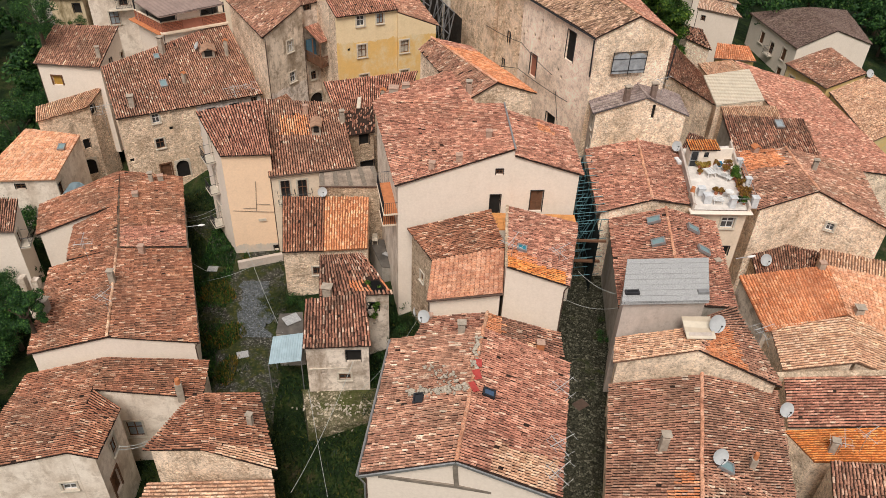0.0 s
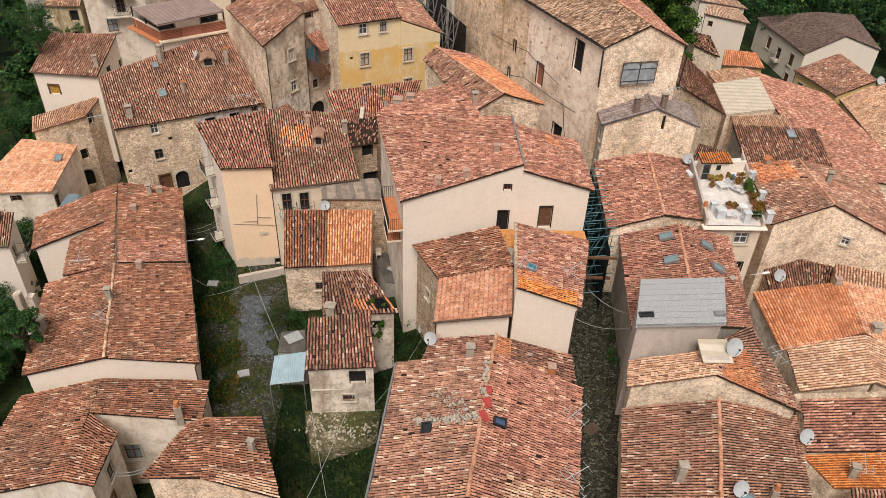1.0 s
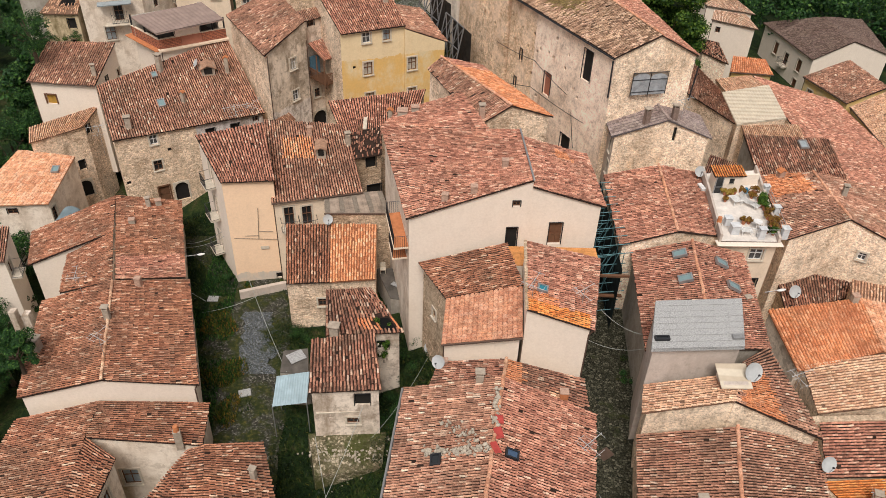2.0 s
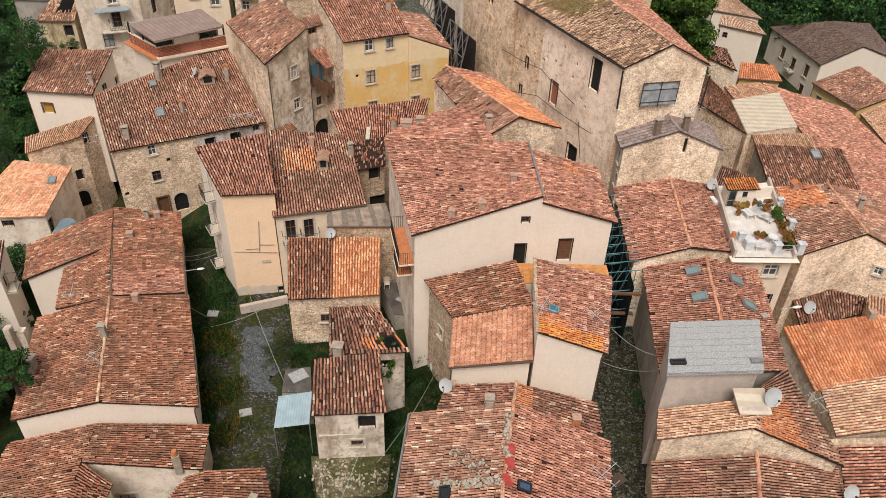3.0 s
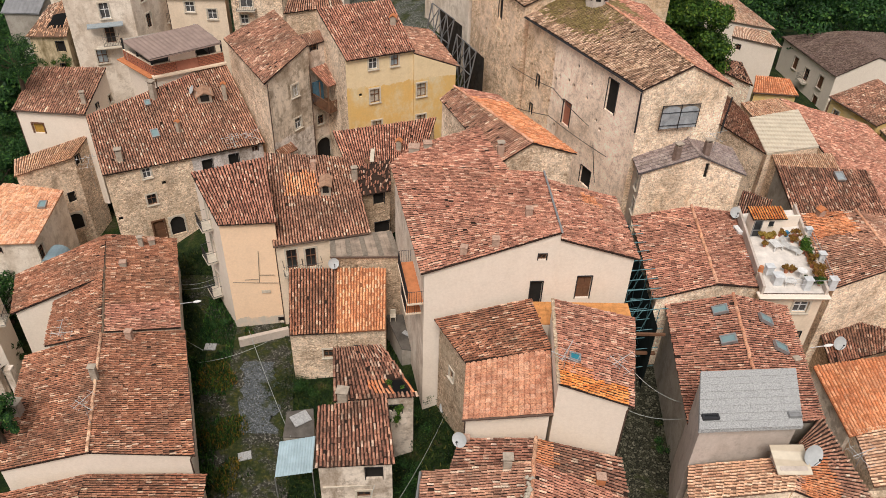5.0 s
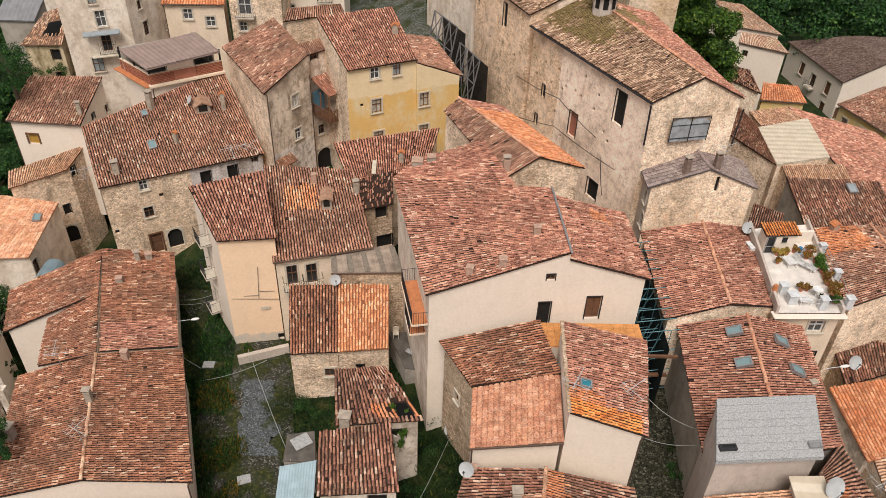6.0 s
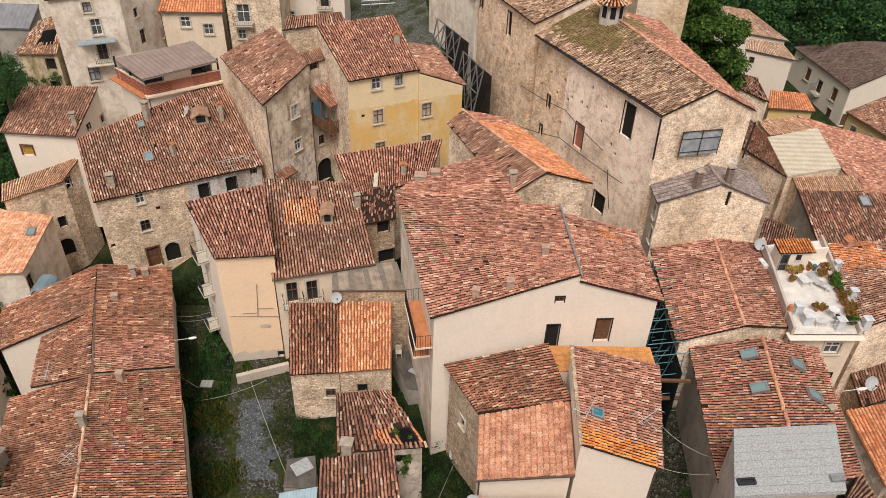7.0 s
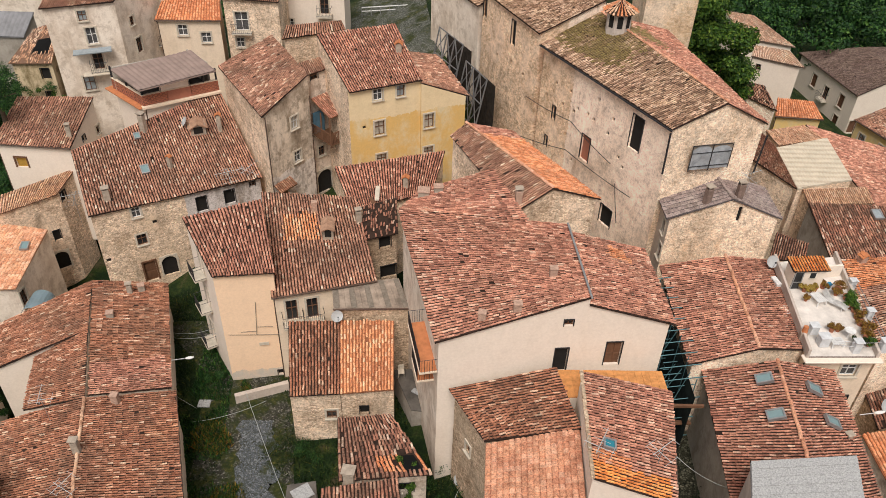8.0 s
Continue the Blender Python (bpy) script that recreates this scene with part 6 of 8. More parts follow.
for p, r, az in [((-0.57, 44.28, 3.22), 0.5, 15), ((17.22, 33.28, 12.83), 0.55, 15), ((21.3, 29.9, 9.25), 0.46, 10), ((15.38, 24.80, 11.40), 0.44, 10), ((27.15, 48.22, 6.06), 0.5, 10), ((20.26, 55.24, 12.23), 0.42, 10), ((-9.17, 54.97, 6.93), 0.42, 20), ((-24.35, 75.51, 10.89), 0.42, -60), ((52.81, 86.26, 5.32), 0.5, 10)]:
    dish(p, r, az)
dish((-0.1, 35.55, 11.15), 0.42, -30, pole=0.3)


def antenna(at, h, az, arms=3, size=1.0):
    a = thing("tv_antenna", "thin metal television antenna with cross bars", "antenna", "television antennas")
    bm = bmesh.new()
    top = Vector(at) + Vector((0, 0, h))
    add_bar(bm, Vector(at) - Vector((0, 0, 0.4)), top, 0.018, 5)
    part("mast", bm, M_METAL, a)
    d = Vector((math.cos(radians(az)), math.sin(radians(az)), 0.08))
    s = Vector((-d.y, d.x, 0))
    for lvl in (0.0, -0.45):
        c = top + Vector((0, 0, lvl))
        if lvl:
            d, s = s, -d
        bm = bmesh.new()
        add_bar(bm, c - d * 0.7 * size, c + d * 0.8 * size, 0.02, 4)
        part("boom", bm, M_DISH, a)
        for k in range(arms):
            q = c + d * (-0.6 + 1.3 * k / (arms - 1)) * size
            w = (0.45 - 0.04 * k) * size
            bm = bmesh.new()
            add_bar(bm, q - s * w, q + s * w, 0.01, 4)
            part("element", bm, M_DISH, a)


for p, h, az, *big in [((7.67, 28.80, 11.97), 0.9, 40), ((6.92, 24.38, 12.70), 0.9, 30), ((6.54, 22.45, 13.05), 0.8, 40), ((-20.0, 71.2, 7.6), 1.6, 20, 1.7), ((-18.4, 72.0, 7.7), 1.5, 60, 1.5), ((-33.48, 70.52, 4.0), 3.0, 15, 1.6), ((5.22, 37.43, 14.90), 1.4, 60), ((27.77, 30.68, 5.14), 2.0, 30), ((26.23, 30.46, 5.10), 1.6, 70), ((19.97, 61.17, 14.60), 1.6, 20), ((-26.67, 47.22, 5.24), 2.6, 100), ((-22.59, 40.44, 6.18), 2.2, 60), ((8.30, 37.80, 14.23), 1.2, 35), ((20.97, 34.63, 10.56), 1.5, 20)]:
    antenna(p, h, az, 4 if big else 3, *big)


def skylight(at, yaw, pitch, w=0.8, l=1.0, tint=None, label="glazed skylight set flush in the tiles"):
    s = thing("skylight", label, "skylight", "skylights")
    m = Matrix.Translation(at) @ Matrix.Rotation(yaw, 4, "Z") @ Matrix.Rotation(pitch, 4, "X") @ Matrix.Translation((0, 0, 0.09))
    bm = bmesh.new()
    for x in (-w / 2, w / 2):
        add_box(bm, m @ Matrix.Translation((x, 0, 0)), 0.09, l + 0.09, 0.2)
    for y in (-l / 2, l / 2):
        add_box(bm, m @ Matrix.Translation((0, y, 0)), w, 0.09, 0.198)
    part("frame", bm, M_WHITE if tint is M_DISH else M_DARKM if tint in (M_GLASS, M_BLUEP) else M_METAL, s)
    bm = bmesh.new()
    add_box(bm, m @ Matrix.Translation((0, 0, 0.02)), w - 0.05, l - 0.05, 0.13)
    part("pane", bm, tint or M_SKYL, s)


M_SKYL = plain_mat("sky_tinted_glass", (0.2, 0.29, 0.3), 0.12, vary=0.1)
M_BLUEP = plain_mat("blue_sheet", (0.06, 0.1, 0.17), 0.5)
M_TEAL = plain_mat("teal_glass", (0.03, 0.2, 0.26), 0.15, vary=0.1)
for args in [((16.13, 44.51, 12.84), -1.66, 0.41), ((15.89, 41.94, 12.81), -1.66, 0.41), ((18.86, 44.25, 12.36), 1.47, 0.46), ((19.12, 42.10, 12.10), 1.47, 0.46)]:
    skylight(*args, 0.6, 0.85)
skylight((5.91, 38.36, 14.73), 1.41, 0.20, 0.5, 0.55, M_TEAL)
skylight(*((33.54, 65.83, 9.52), 0.07, 0.28), 0.7, 0.9, M_SHUT)
skylight(*((-26.82, 70.68, 9.49), 0.49, 0.44), 0.6, 0.8, M_SKYL)
skylight(*((-28.08, 73.66, 10.99), 0.49, 0.44), 0.45, 0.55, M_SKYL)
skylight(*((-0.24, 27.08, 13.22), -1.64, 0.29), 0.6, 0.45, M_GLASS, "dark skylight among loose stones on the tiles")
skylight(*((3.34, 27.12, 13.74), 1.40, 0.32), 0.45, 0.6, M_BLUEP, "blue sheet patch weighed down on the tiles")
skylight(*((15.76, 24.73, 11.22), 1.35, 0.41), 0.6, 0.9, M_SKYL)
skylight(*((-36.63, 66.48, 4.32), 0.11, 0.18), 0.6, 0.8, M_SKYL)


def roof_dormer(at, yaw, w=1.3):
    d = thing("roof_dormer", "little gabled roof dormer with a dark opening", "dormer")
    m = Matrix.Translation(at) @ Matrix.Rotation(yaw, 4, "Z")
    bm = bmesh.new()
    add_box(bm, m @ Matrix.Translation((0, 0.5, -0.3)), w, 1.2, 1.15)
    part("body", bm, M_STUCCO, d)
    # plate on the solid face; the opening's dark is only its colour
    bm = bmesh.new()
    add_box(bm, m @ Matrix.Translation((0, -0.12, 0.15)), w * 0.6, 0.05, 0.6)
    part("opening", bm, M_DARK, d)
    for s in (-1, 1):
        bm = bmesh.new()
        add_box(bm, m @ Matrix.Translation((s * w * 0.28, 0.5, 0.88)) @ Matrix.Rotation(s * 0.45, 4, "Y"), w * 0.75, 1.7, 0.08)
        part("dormer_roof", bm, M_RIDGE, d)


roof_dormer((-23.25, 75.23, 10.50), 0.35)
roof_dormer((-10.34, 61.34, 9.74), 0.1, 0.8)


# ---- cables ----
def cable(a, b, sag=0.6, r=0.016):
    cu = bpy.data.curves.new("cable", "CURVE")
    cu.dimensions = "3D"
    cu.bevel_depth, cu.bevel_resolution = r, 1
    sp = cu.splines.new("POLY")
    sp.points.add(12)
    a, b = Vector(a), Vector(b)
    for k in range(13):
        t = k / 12
        p = a.lerp(b, t) - Vector((0, 0, sag * 4 * t * (1 - t)))
        sp.points[k].co = (*p, 1)
    cu.materials.append(M_CABLE)
    return tagged(new("cable", cu), "thin grey overhead cable strung between houses", "cable", "overhead cables")


cable((-20.88, 53.43, 0.00), (-13.33, 55.31, 0.06), 0.5)
cable((-14.96, 50.22, 5.00), (-10.79, 41.88, 3.50), 0.5)
cable((-4.77, 35.78, 7.00), (-7.70, 26.98, 5.00), 0.6)
cable((-7.77, 34.99, 5.00), (-5.37, 26.05, 6.00), 0.4)
cable((-23.13, 59.62, 0.73), (-18.17, 55.80, 5.00), 0.3)
cable((-23.27, 60.15, 0.75), (-18.29, 55.91, 5.40), 0.3)
cable((8.91, 39.70, 10.00), (12.96, 38.41, 10.00), 0.6)
cable((-18.98, 30.22, 4.50), (-16.87, 29.93, 5.50), 0.2)
cable((-19.01, 30.36, 4.60), (-16.85, 29.99, 5.70), 0.2)
cable((24.36, 41.11, 6.81), (27.64, 32.58, 0.15), 0.4)
cable((27.58, 32.69, 5.45), (29.31, 30.16, 5.02), 0.3)
cable((-4.11, 34.21, 6.00), (-0.53, 44.33, 3.30), 0.6)
cable((10.44, 40.97, 11.00), (13.34, 38.54, 11.00), 0.5)
cable((-19.58, 52.56, 0.50), (-29.91, 57.33, 4.79), 0.4)
cable((-14.01, 51.15, 3.00), (-20.18, 51.70, -0.06), 0.4)


def street_lamp(at, d):
    s = thing("street_lamp", "white street lamp on a wall bracket", "street lamp")
    p = Vector(at)
    bm = bmesh.new()
    add_bar(bm, p, p + Vector(d) * 0.9, 0.035)
    part("bracket", bm, M_METAL, s)
    bm = bmesh.new()
    q = p + Vector(d) * 1.25
    bmesh.ops.create_uvsphere(bm, u_segments=12, v_segments=8, radius=0.36, matrix=Matrix.Translation(q) @ Vector(d).to_track_quat("X", "Z").to_matrix().to_4x4() @ Matrix.Diagonal((0.9, 0.34, 0.24, 1)))
    part("lamp_head", bm, M_WHITE, s)


street_lamp(Vector((-20.71, 53.11, 4.90)), (1, 0.1, 0.12))
street_lamp(Vector((23.30, 45.40, 9.00)), (0.9, 0.0, 0.2))


# ---- church details ----
CH = HOUSES["church"]


def church_window():
    m = Matrix.Translation((16.62, 60.98, 16.6)) @ Matrix.Rotation(0.2, 4, "Z")
    bm = bmesh.new()
    add_box(bm, m @ Matrix.Translation((0, 0.03, 0)), 3.0, 0.05, 1.95)
    w = part("window", bm, M_SOOTY, CH, "large church window behind torn sheeting")
    for x, y, z, sx, sz in [(x, -0.075, -0.05, 0.04, 2.05) for x in (-1.5, 0.02, 1.5)] + [(0, -0.08, z, 3.05, 0.03) for z in (0.3, 1.35, 1.95)]:
        bm = bmesh.new()
        add_box(bm, m @ Matrix.Translation((x, y, z)), sx, 0.05, sz)
        part("glazing_bar", bm, M_DARKM, w)
    for k, x in enumerate((-0.74, 0.76)):
        bm = bmesh.new()
        rows = []
        for i in range(9):
            u = i / 4 - 1
            top = 1.92 - 0.3 * abs(u) ** 2.4 - 0.1 * k
            rows.append([bm.verts.new(m @ Vector((x + u * 0.72, -0.04 - 0.07 * noise.noise((u * 2 + k * 3, v * 2.4, 1)), 0.04 + (top - 0.04) * v))) for v in np.linspace(0, 1, 9)])
        for p, q in zip(rows[:-1], rows[1:]):
            for n in range(8):
                bm.faces.new((p[n], q[n], q[n + 1], p[n + 1]))
        part("plastic_sheet", bm, M_PLASTIC, w, "torn grey plastic sheeting")


M_SOOTY = plain_mat("dusty_dark_glass", (0.34, 0.28, 0.22), 0.5, vary=0.6)
church_window()
for a, b in (((13.25, 60.30, 19.71), (13.32, 60.30, 16.52)), ((20.73, 62.20, 18.65), (20.58, 62.20, 15.59))):
    bm = bmesh.new()
    add_bar(bm, Vector(a), Vector(b), 0.07)
    part("downpipe", bm, M_DARKM, CH, "dark downpipe")


M_STEEL = plain_mat("dull_steel", (0.2, 0.2, 0.2), 0.5, 0.5)
M_DARKBOARD = plain_mat("near_black_boards", (0.035, 0.028, 0.022), 0.9, vary=0.6, scale=2)


def shoring(name, a, b, foot, n, label):
    """Leaning lattice frames of steel tube that prop a wall: a and b are the top ends, foot the drop."""
    s = thing(name, label, "scaffolding")
    a, b, foot = Vector(a), Vector(b), Vector(foot)
    tops = [a.lerp(b, k / n) for k in range(n + 1)]
    mids = [p + foot * 0.5 for p in tops]
    lows = [p + foot for p in tops]
    for row in (tops, mids, lows):
        for p, q in zip(row[:-1], row[1:]):
            bm = bmesh.new()
            add_bar(bm, p, q, 0.06, 6)
            part("tube", bm, M_STEEL, s)
    for k in range(n + 1):
        bm = bmesh.new()
        add_bar(bm, tops[k], lows[k], 0.07, 6)
        part("tube", bm, M_STEEL, s)
    for k in range(n):
        for p, q in ((tops[k], mids[k + 1]), (tops[k + 1], mids[k]), (mids[k], lows[k + 1]), (mids[k + 1], lows[k])):
            bm = bmesh.new()
            add_bar(bm, p, q, 0.05, 6)
            part("tube", bm, M_STEEL, s)
    back = Vector((0.89, 0.46, 0)) * 0.9
    for k in range(14):
        p = a.lerp(b, (k + 0.5) / 14) + back
        bm = bmesh.new()
        add_box(bm, Matrix.Translation(p + Vector((0, 0, foot.z - 1.5))) @ Matrix.Rotation(math.atan2(b.y - a.y, b.x - a.x), 4, "Z"), (b - a).length / 14 - 0.02, 0.06, 0.7 - foot.z)
        part("board", bm, M_DARKBOARD, s, "dark upright board")
    return s


shoring("shoring_frame", (-2.06, 84.00, 17.37), (0.07, 81.00, 16.92), (-0.9, -0.8, -4.6), 3, "grey steel shoring frame propping the church wall")
shoring("shoring_frame", (0.37, 80.50, 15.64), (2.14, 77.50, 15.21), (-0.9, -0.8, -4.4), 3, "grey steel shoring frame propping the church wall")
lantern = thing("roof_lantern", "small rendered lantern with orange tiled cap on the church roof", "roof lantern")
m = Matrix.Translation(Vector((12.00, 73.80, 21.34)) + Vector((0, 0.4, -0.3))) @ Matrix.Rotation(0.3, 4, "Z")
bm = bmesh.new()
bmesh.ops.create_cone(bm, cap_ends=True, segments=8, radius1=1.0, radius2=1.0, depth=1.9, matrix=m @ Matrix.Translation((0, 0, 0.95)))
part("body", bm, WALLS["ashplaster"], lantern)
for k in (-3, -1, 1):
    a = -math.pi / 2 + k * math.pi / 8
    # near-black plate on the body, painting an unlit opening
    bm = bmesh.new()
    add_box(bm, m @ Matrix.Translation((math.cos(a) * 0.9, math.sin(a) * 0.9, 0.7)) @ Matrix.Rotation(a + math.pi / 2, 4, "Z"), 0.42, 0.09, 0.95)
    part("opening", bm, M_DARK, lantern)
bm = bmesh.new()
bmesh.ops.create_cone(bm, cap_ends=True, segments=8, radius1=1.35, radius2=0.1, depth=0.75, matrix=m @ Matrix.Translation((0, 0, 2.2)))
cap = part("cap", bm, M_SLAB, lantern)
for k in range(8):
    a0, a1 = k * math.pi / 4, (k + 1) * math.pi / 4
    q = [m @ Vector((math.cos(a) * r, math.sin(a) * r, z)) for a, r, z in ((a0, 1.42, 1.85), (a1, 1.42, 1.85), (a1, 0.12, 2.6), (a0, 0.12, 2.6))]
    arr = np.array([list(p) for p in q])
    tiles_mesh("roof_tiles", tile_grid(arr, np.random.default_rng(k), 0.2, 0.33, 0.07, 0.95, 1.2), TILES["orange" if k % 2 else "tan"], cap, "")


# ---- lane scaffolding ----
M_TUBE = plain_mat("teal_scaffold_tube", (0.1, 0.21, 0.23), 0.5, 0.5)
lane_scaffold = thing("scaffolding", "teal steel scaffolding tubes spanning the narrow lane", "scaffolding")
for lvl in range(4):
    for k in range(10):
        y = 44.6 + k * 0.95
        z = 12.6 - lvl * 1.7 + 0.02 * k
        bm = bmesh.new()
        add_bar(bm, (10.5, y, z), (13.0, y + 0.3, z + 0.1), 0.032, 5)
        part("tube", bm, M_TUBE, lane_scaffold)
for x in (10.75, 12.35):
    for k in range(6):
        bm = bmesh.new()
        add_bar(bm, (x, 44.6 + k * 1.75, 6.2), (x, 44.6 + k * 1.75, 12.8), 0.03, 5)
        part("tube", bm, M_TUBE, lane_scaffold)
for k in range(8):
    bm = bmesh.new()
    y = 44.8 + k * 1.1
    add_bar(bm, (10.7, y, 7.2 + (k % 2) * 1.5), (12.4, y + 0.9, 12.2 - (k % 3) * 0.8), 0.03, 5)
    part("brace", bm, M_TUBE, lane_scaffold)
# Added dark sheets along the lane walls; they stand in for its deep shade.
M_LANESHADE = plain_mat("dark_lane_shade", (0.012, 0.022, 0.022), 0.9, vary=0.6, scale=1.5)
for x0, y0, x1, y1, z1 in ((12.28, 44.0, 12.62, 55.2, 11.9), (10.98, 46.2, 10.75, 53.0, 12.2)):
    rows = []
    bm = bmesh.new()
    for k in range(25):
        t = k / 24
        rows.append([bm.verts.new((x0 + (x1 - x0) * t + 0.06 * noise.noise((k * 0.7, v * 3, 2)), y0 + (y1 - y0) * t, 5.6 + (z1 - 5.6) * v)) for v in np.linspace(0, 1, 9)])
    for p, q in zip(rows[:-1], rows[1:]):
        for n in range(8):
            bm.faces.new((p[n], q[n], q[n + 1], p[n + 1]))
    part("shade_sheet", bm, M_LANESHADE, lane_scaffold, "added dark sheet standing in for the lane's deep shade")
for k in range(7):
    bm = bmesh.new()
    y = 45.2 + k * 1.25
    add_bar(bm, (10.9, y, 11.9 - 0.5 * (k % 2)), (12.3, y + 1.3, 8.0 + 0.6 * (k % 3)), 0.03, 5)
    part("brace", bm, M_TUBE, lane_scaffold)
bm = bmesh.new()
add_box(bm, Matrix.Translation((11.6, 43.6, 11.6)), 2.2, 0.16, 0.16)
part("plank", bm, M_WOOD, lane_scaffold, "weathered timber beam")
bm = bmesh.new()
add_box(bm, Matrix.Translation((11.6, 44.6, 9.0)), 2.4, 0.25, 0.12)
part("plank", bm, M_WOOD, lane_scaffold, "weathered timber plank")


# ---- roof terrace ----
TH = HOUSES["terrace_house"]
TA, TB, TC, TD = (Vector(p) for p in ((19.64, 46.95, 12.30), (23.88, 47.03, 12.30), (25.31, 56.67, 12.30), (20.77, 55.92, 12.30)))


def low_wall(a, b, h, t, name, parent, material):
    d = (b - a)
    bm = bmesh.new()
    m = Matrix.Translation(a.lerp(b, 0.5)) @ Matrix.Rotation(math.atan2(d.y, d.x), 4, "Z")
    add_box(bm, m, d.length + t, t, h, 0.02)
    return part(name, bm, material, parent)


low_wall(TA, TD, 0.7, 0.18, "parapet", TH, WALLS["ashplaster"])
low_wall(TB, TC, 0.45, 0.18, "parapet", TH, WALLS["ashplaster"])
bm = bmesh.new()
m = Matrix.Translation(TA.lerp(TB, 0.5) + Vector((0, -0.1, -0.15))) @ Matrix.Rotation(math.atan2(TB.y - TA.y, TB.x - TA.x), 4, "Z")
add_box(bm, m, (TB - TA).length + 0.5, 0.7, 0.14, 0.05)
part("balcony_slab", bm, WALLS["white"], TH)
M_PILLAR = plain_mat("pale_grey_pillar", (0.62, 0.63, 0.64), 0.8, vary=0.25)
for x, y, w, h in ((22.7, 47.45, 0.46, 0.85), (24.35, 47.5, 0.46, 0.9), (24.7, 50.25, 0.42, 0.85), (25.0, 53.3, 0.4, 0.7), (20.95, 48.0, 0.6, 0.7), (20.75, 49.0, 0.5, 0.65)):
    bm = bmesh.new()
    add_box(bm, Matrix.Translation((x, y, 12.3)) @ Matrix.Rotation(0.04, 4, "Z"), w, w * 0.9, h, 0.03)
    add_box(bm, Matrix.Translation((x, y, 12.3 + h)) @ Matrix.Rotation(0.04, 4, "Z"), w + 0.1, w * 0.9 + 0.1, 0.07, 0.02)
    part("pillar", bm, M_PILLAR, TH)
for z in (12.75, 13.1):
    for a, b in (((22.9, 47.35), (24.2, 47.4)), ((24.5, 47.7), (24.75, 50.1)), ((24.78, 50.4), (25.05, 53.1)), ((21.3, 47.6), (22.5, 47.35))):
        bm = bmesh.new()
        add_bar(bm, (*a, z), (*b, z + 0.02), 0.022, 5)
        part("railing", bm, M_METAL, TH)
hut = thing("roof_hut", "little white stair hut with orange tile roof on the terrace", "hut")
m = Matrix.Translation((21.82, 54.4, 12.3)) @ Matrix.Rotation(0.07, 4, "Z")
bm = bmesh.new()
add_box(bm, m @ Matrix.Translation((0, -0.62, 0)), 2.1, 1.05, 1.58)
part("wall", bm, WALLS["white"], hut)
bm = bmesh.new()
add_box(bm, m @ Matrix.Translation((-0.72, -1.16, 0.02)), 0.6, 0.06, 1.4)
dr = part("door", bm, M_GLASS, hut, "grey glazed door")
for x, z, sx, sz in ((-1.0, 0.02, 0.06, 1.42), (-0.44, 0.02, 0.06, 1.42), (-0.72, 1.38, 0.62, 0.06), (-0.72, 0.55, 0.5, 0.05)):
    bm = bmesh.new()
    add_box(bm, m @ Matrix.Translation((x, -1.2, z)), sx, 0.05, sz)
    part("door_frame", bm, M_METAL, dr)
bm = bmesh.new()
add_box(bm, m @ Matrix.Translation((0.25, -1.15, 0.85)), 0.36, 0.06, 0.42)
wn_ = part("window", bm, M_GLASS, hut)
bm = bmesh.new()
add_box(bm, m @ Matrix.Translation((0.25, -1.18, 0.8)), 0.46, 0.08, 0.05)
part("window_sill", bm, M_FRAME, wn_)
for y0, y1, z0, z1, kind in ((-1.3, -0.05, 1.58, 1.78, "vivid"),):
    q = [m @ Vector(v) for v in ((-1.25, y0, z0), (1.25, y0, z0), (1.25, y1, z1), (-1.25, y1, z1))]
    arr = np.array([list(p) for p in q])
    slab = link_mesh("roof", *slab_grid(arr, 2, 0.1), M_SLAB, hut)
    tiles_mesh("roof_tiles", tile_grid(arr, np.random.default_rng(3), 0.2, 0.35, 0.07, 1.0, 0.4), TILES[kind], slab, "")
back = thing("terrace_screen", "white rendered screen wall at the back of the terrace", "wall")
low_wall(Vector((23.1, 54.4, 12.3)), Vector((24.7, 54.6, 12.3)), 0.95, 0.15, "wall", back, WALLS["white"])


def sun_lounger(at, turn):
    c = thing("sun_lounger", "white curved plastic sun lounger on the terrace", "lounger")
    m = Matrix.Translation(at) @ Matrix.Rotation(turn, 4, "Z")
    bm = bmesh.new()
    prof = [(-0.85, 0.3), (-0.4, 0.36), (0.1, 0.3), (0.45, 0.42), (0.85, 0.8)]
    rows = [[bm.verts.new(m @ Vector((s * 0.3, y, z - abs(s) * 0.03))) for s in (-1, -0.5, 0, 0.5, 1)] for y, z in prof]
    for p, q in zip(rows[:-1], rows[1:]):
        for j in range(4):
            bm.faces.new((p[j], p[j + 1], q[j + 1], q[j]))
    bmesh.ops.solidify(bm, geom=bm.faces[:], thickness=0.05)
    part("shell", bm, M_WHITE, c)
    for x in (-0.25, 0.25):
        for y, z in ((-0.6, 0.32), (0.5, 0.42)):
            bm = bmesh.new()
            add_bar(bm, m @ Vector((x, y, 0)), m @ Vector((x, y, z)), 0.03, 6)
            part("leg", bm, M_WHITE, c)


sun_lounger((23.15, 51.6, 12.3), 0.75)


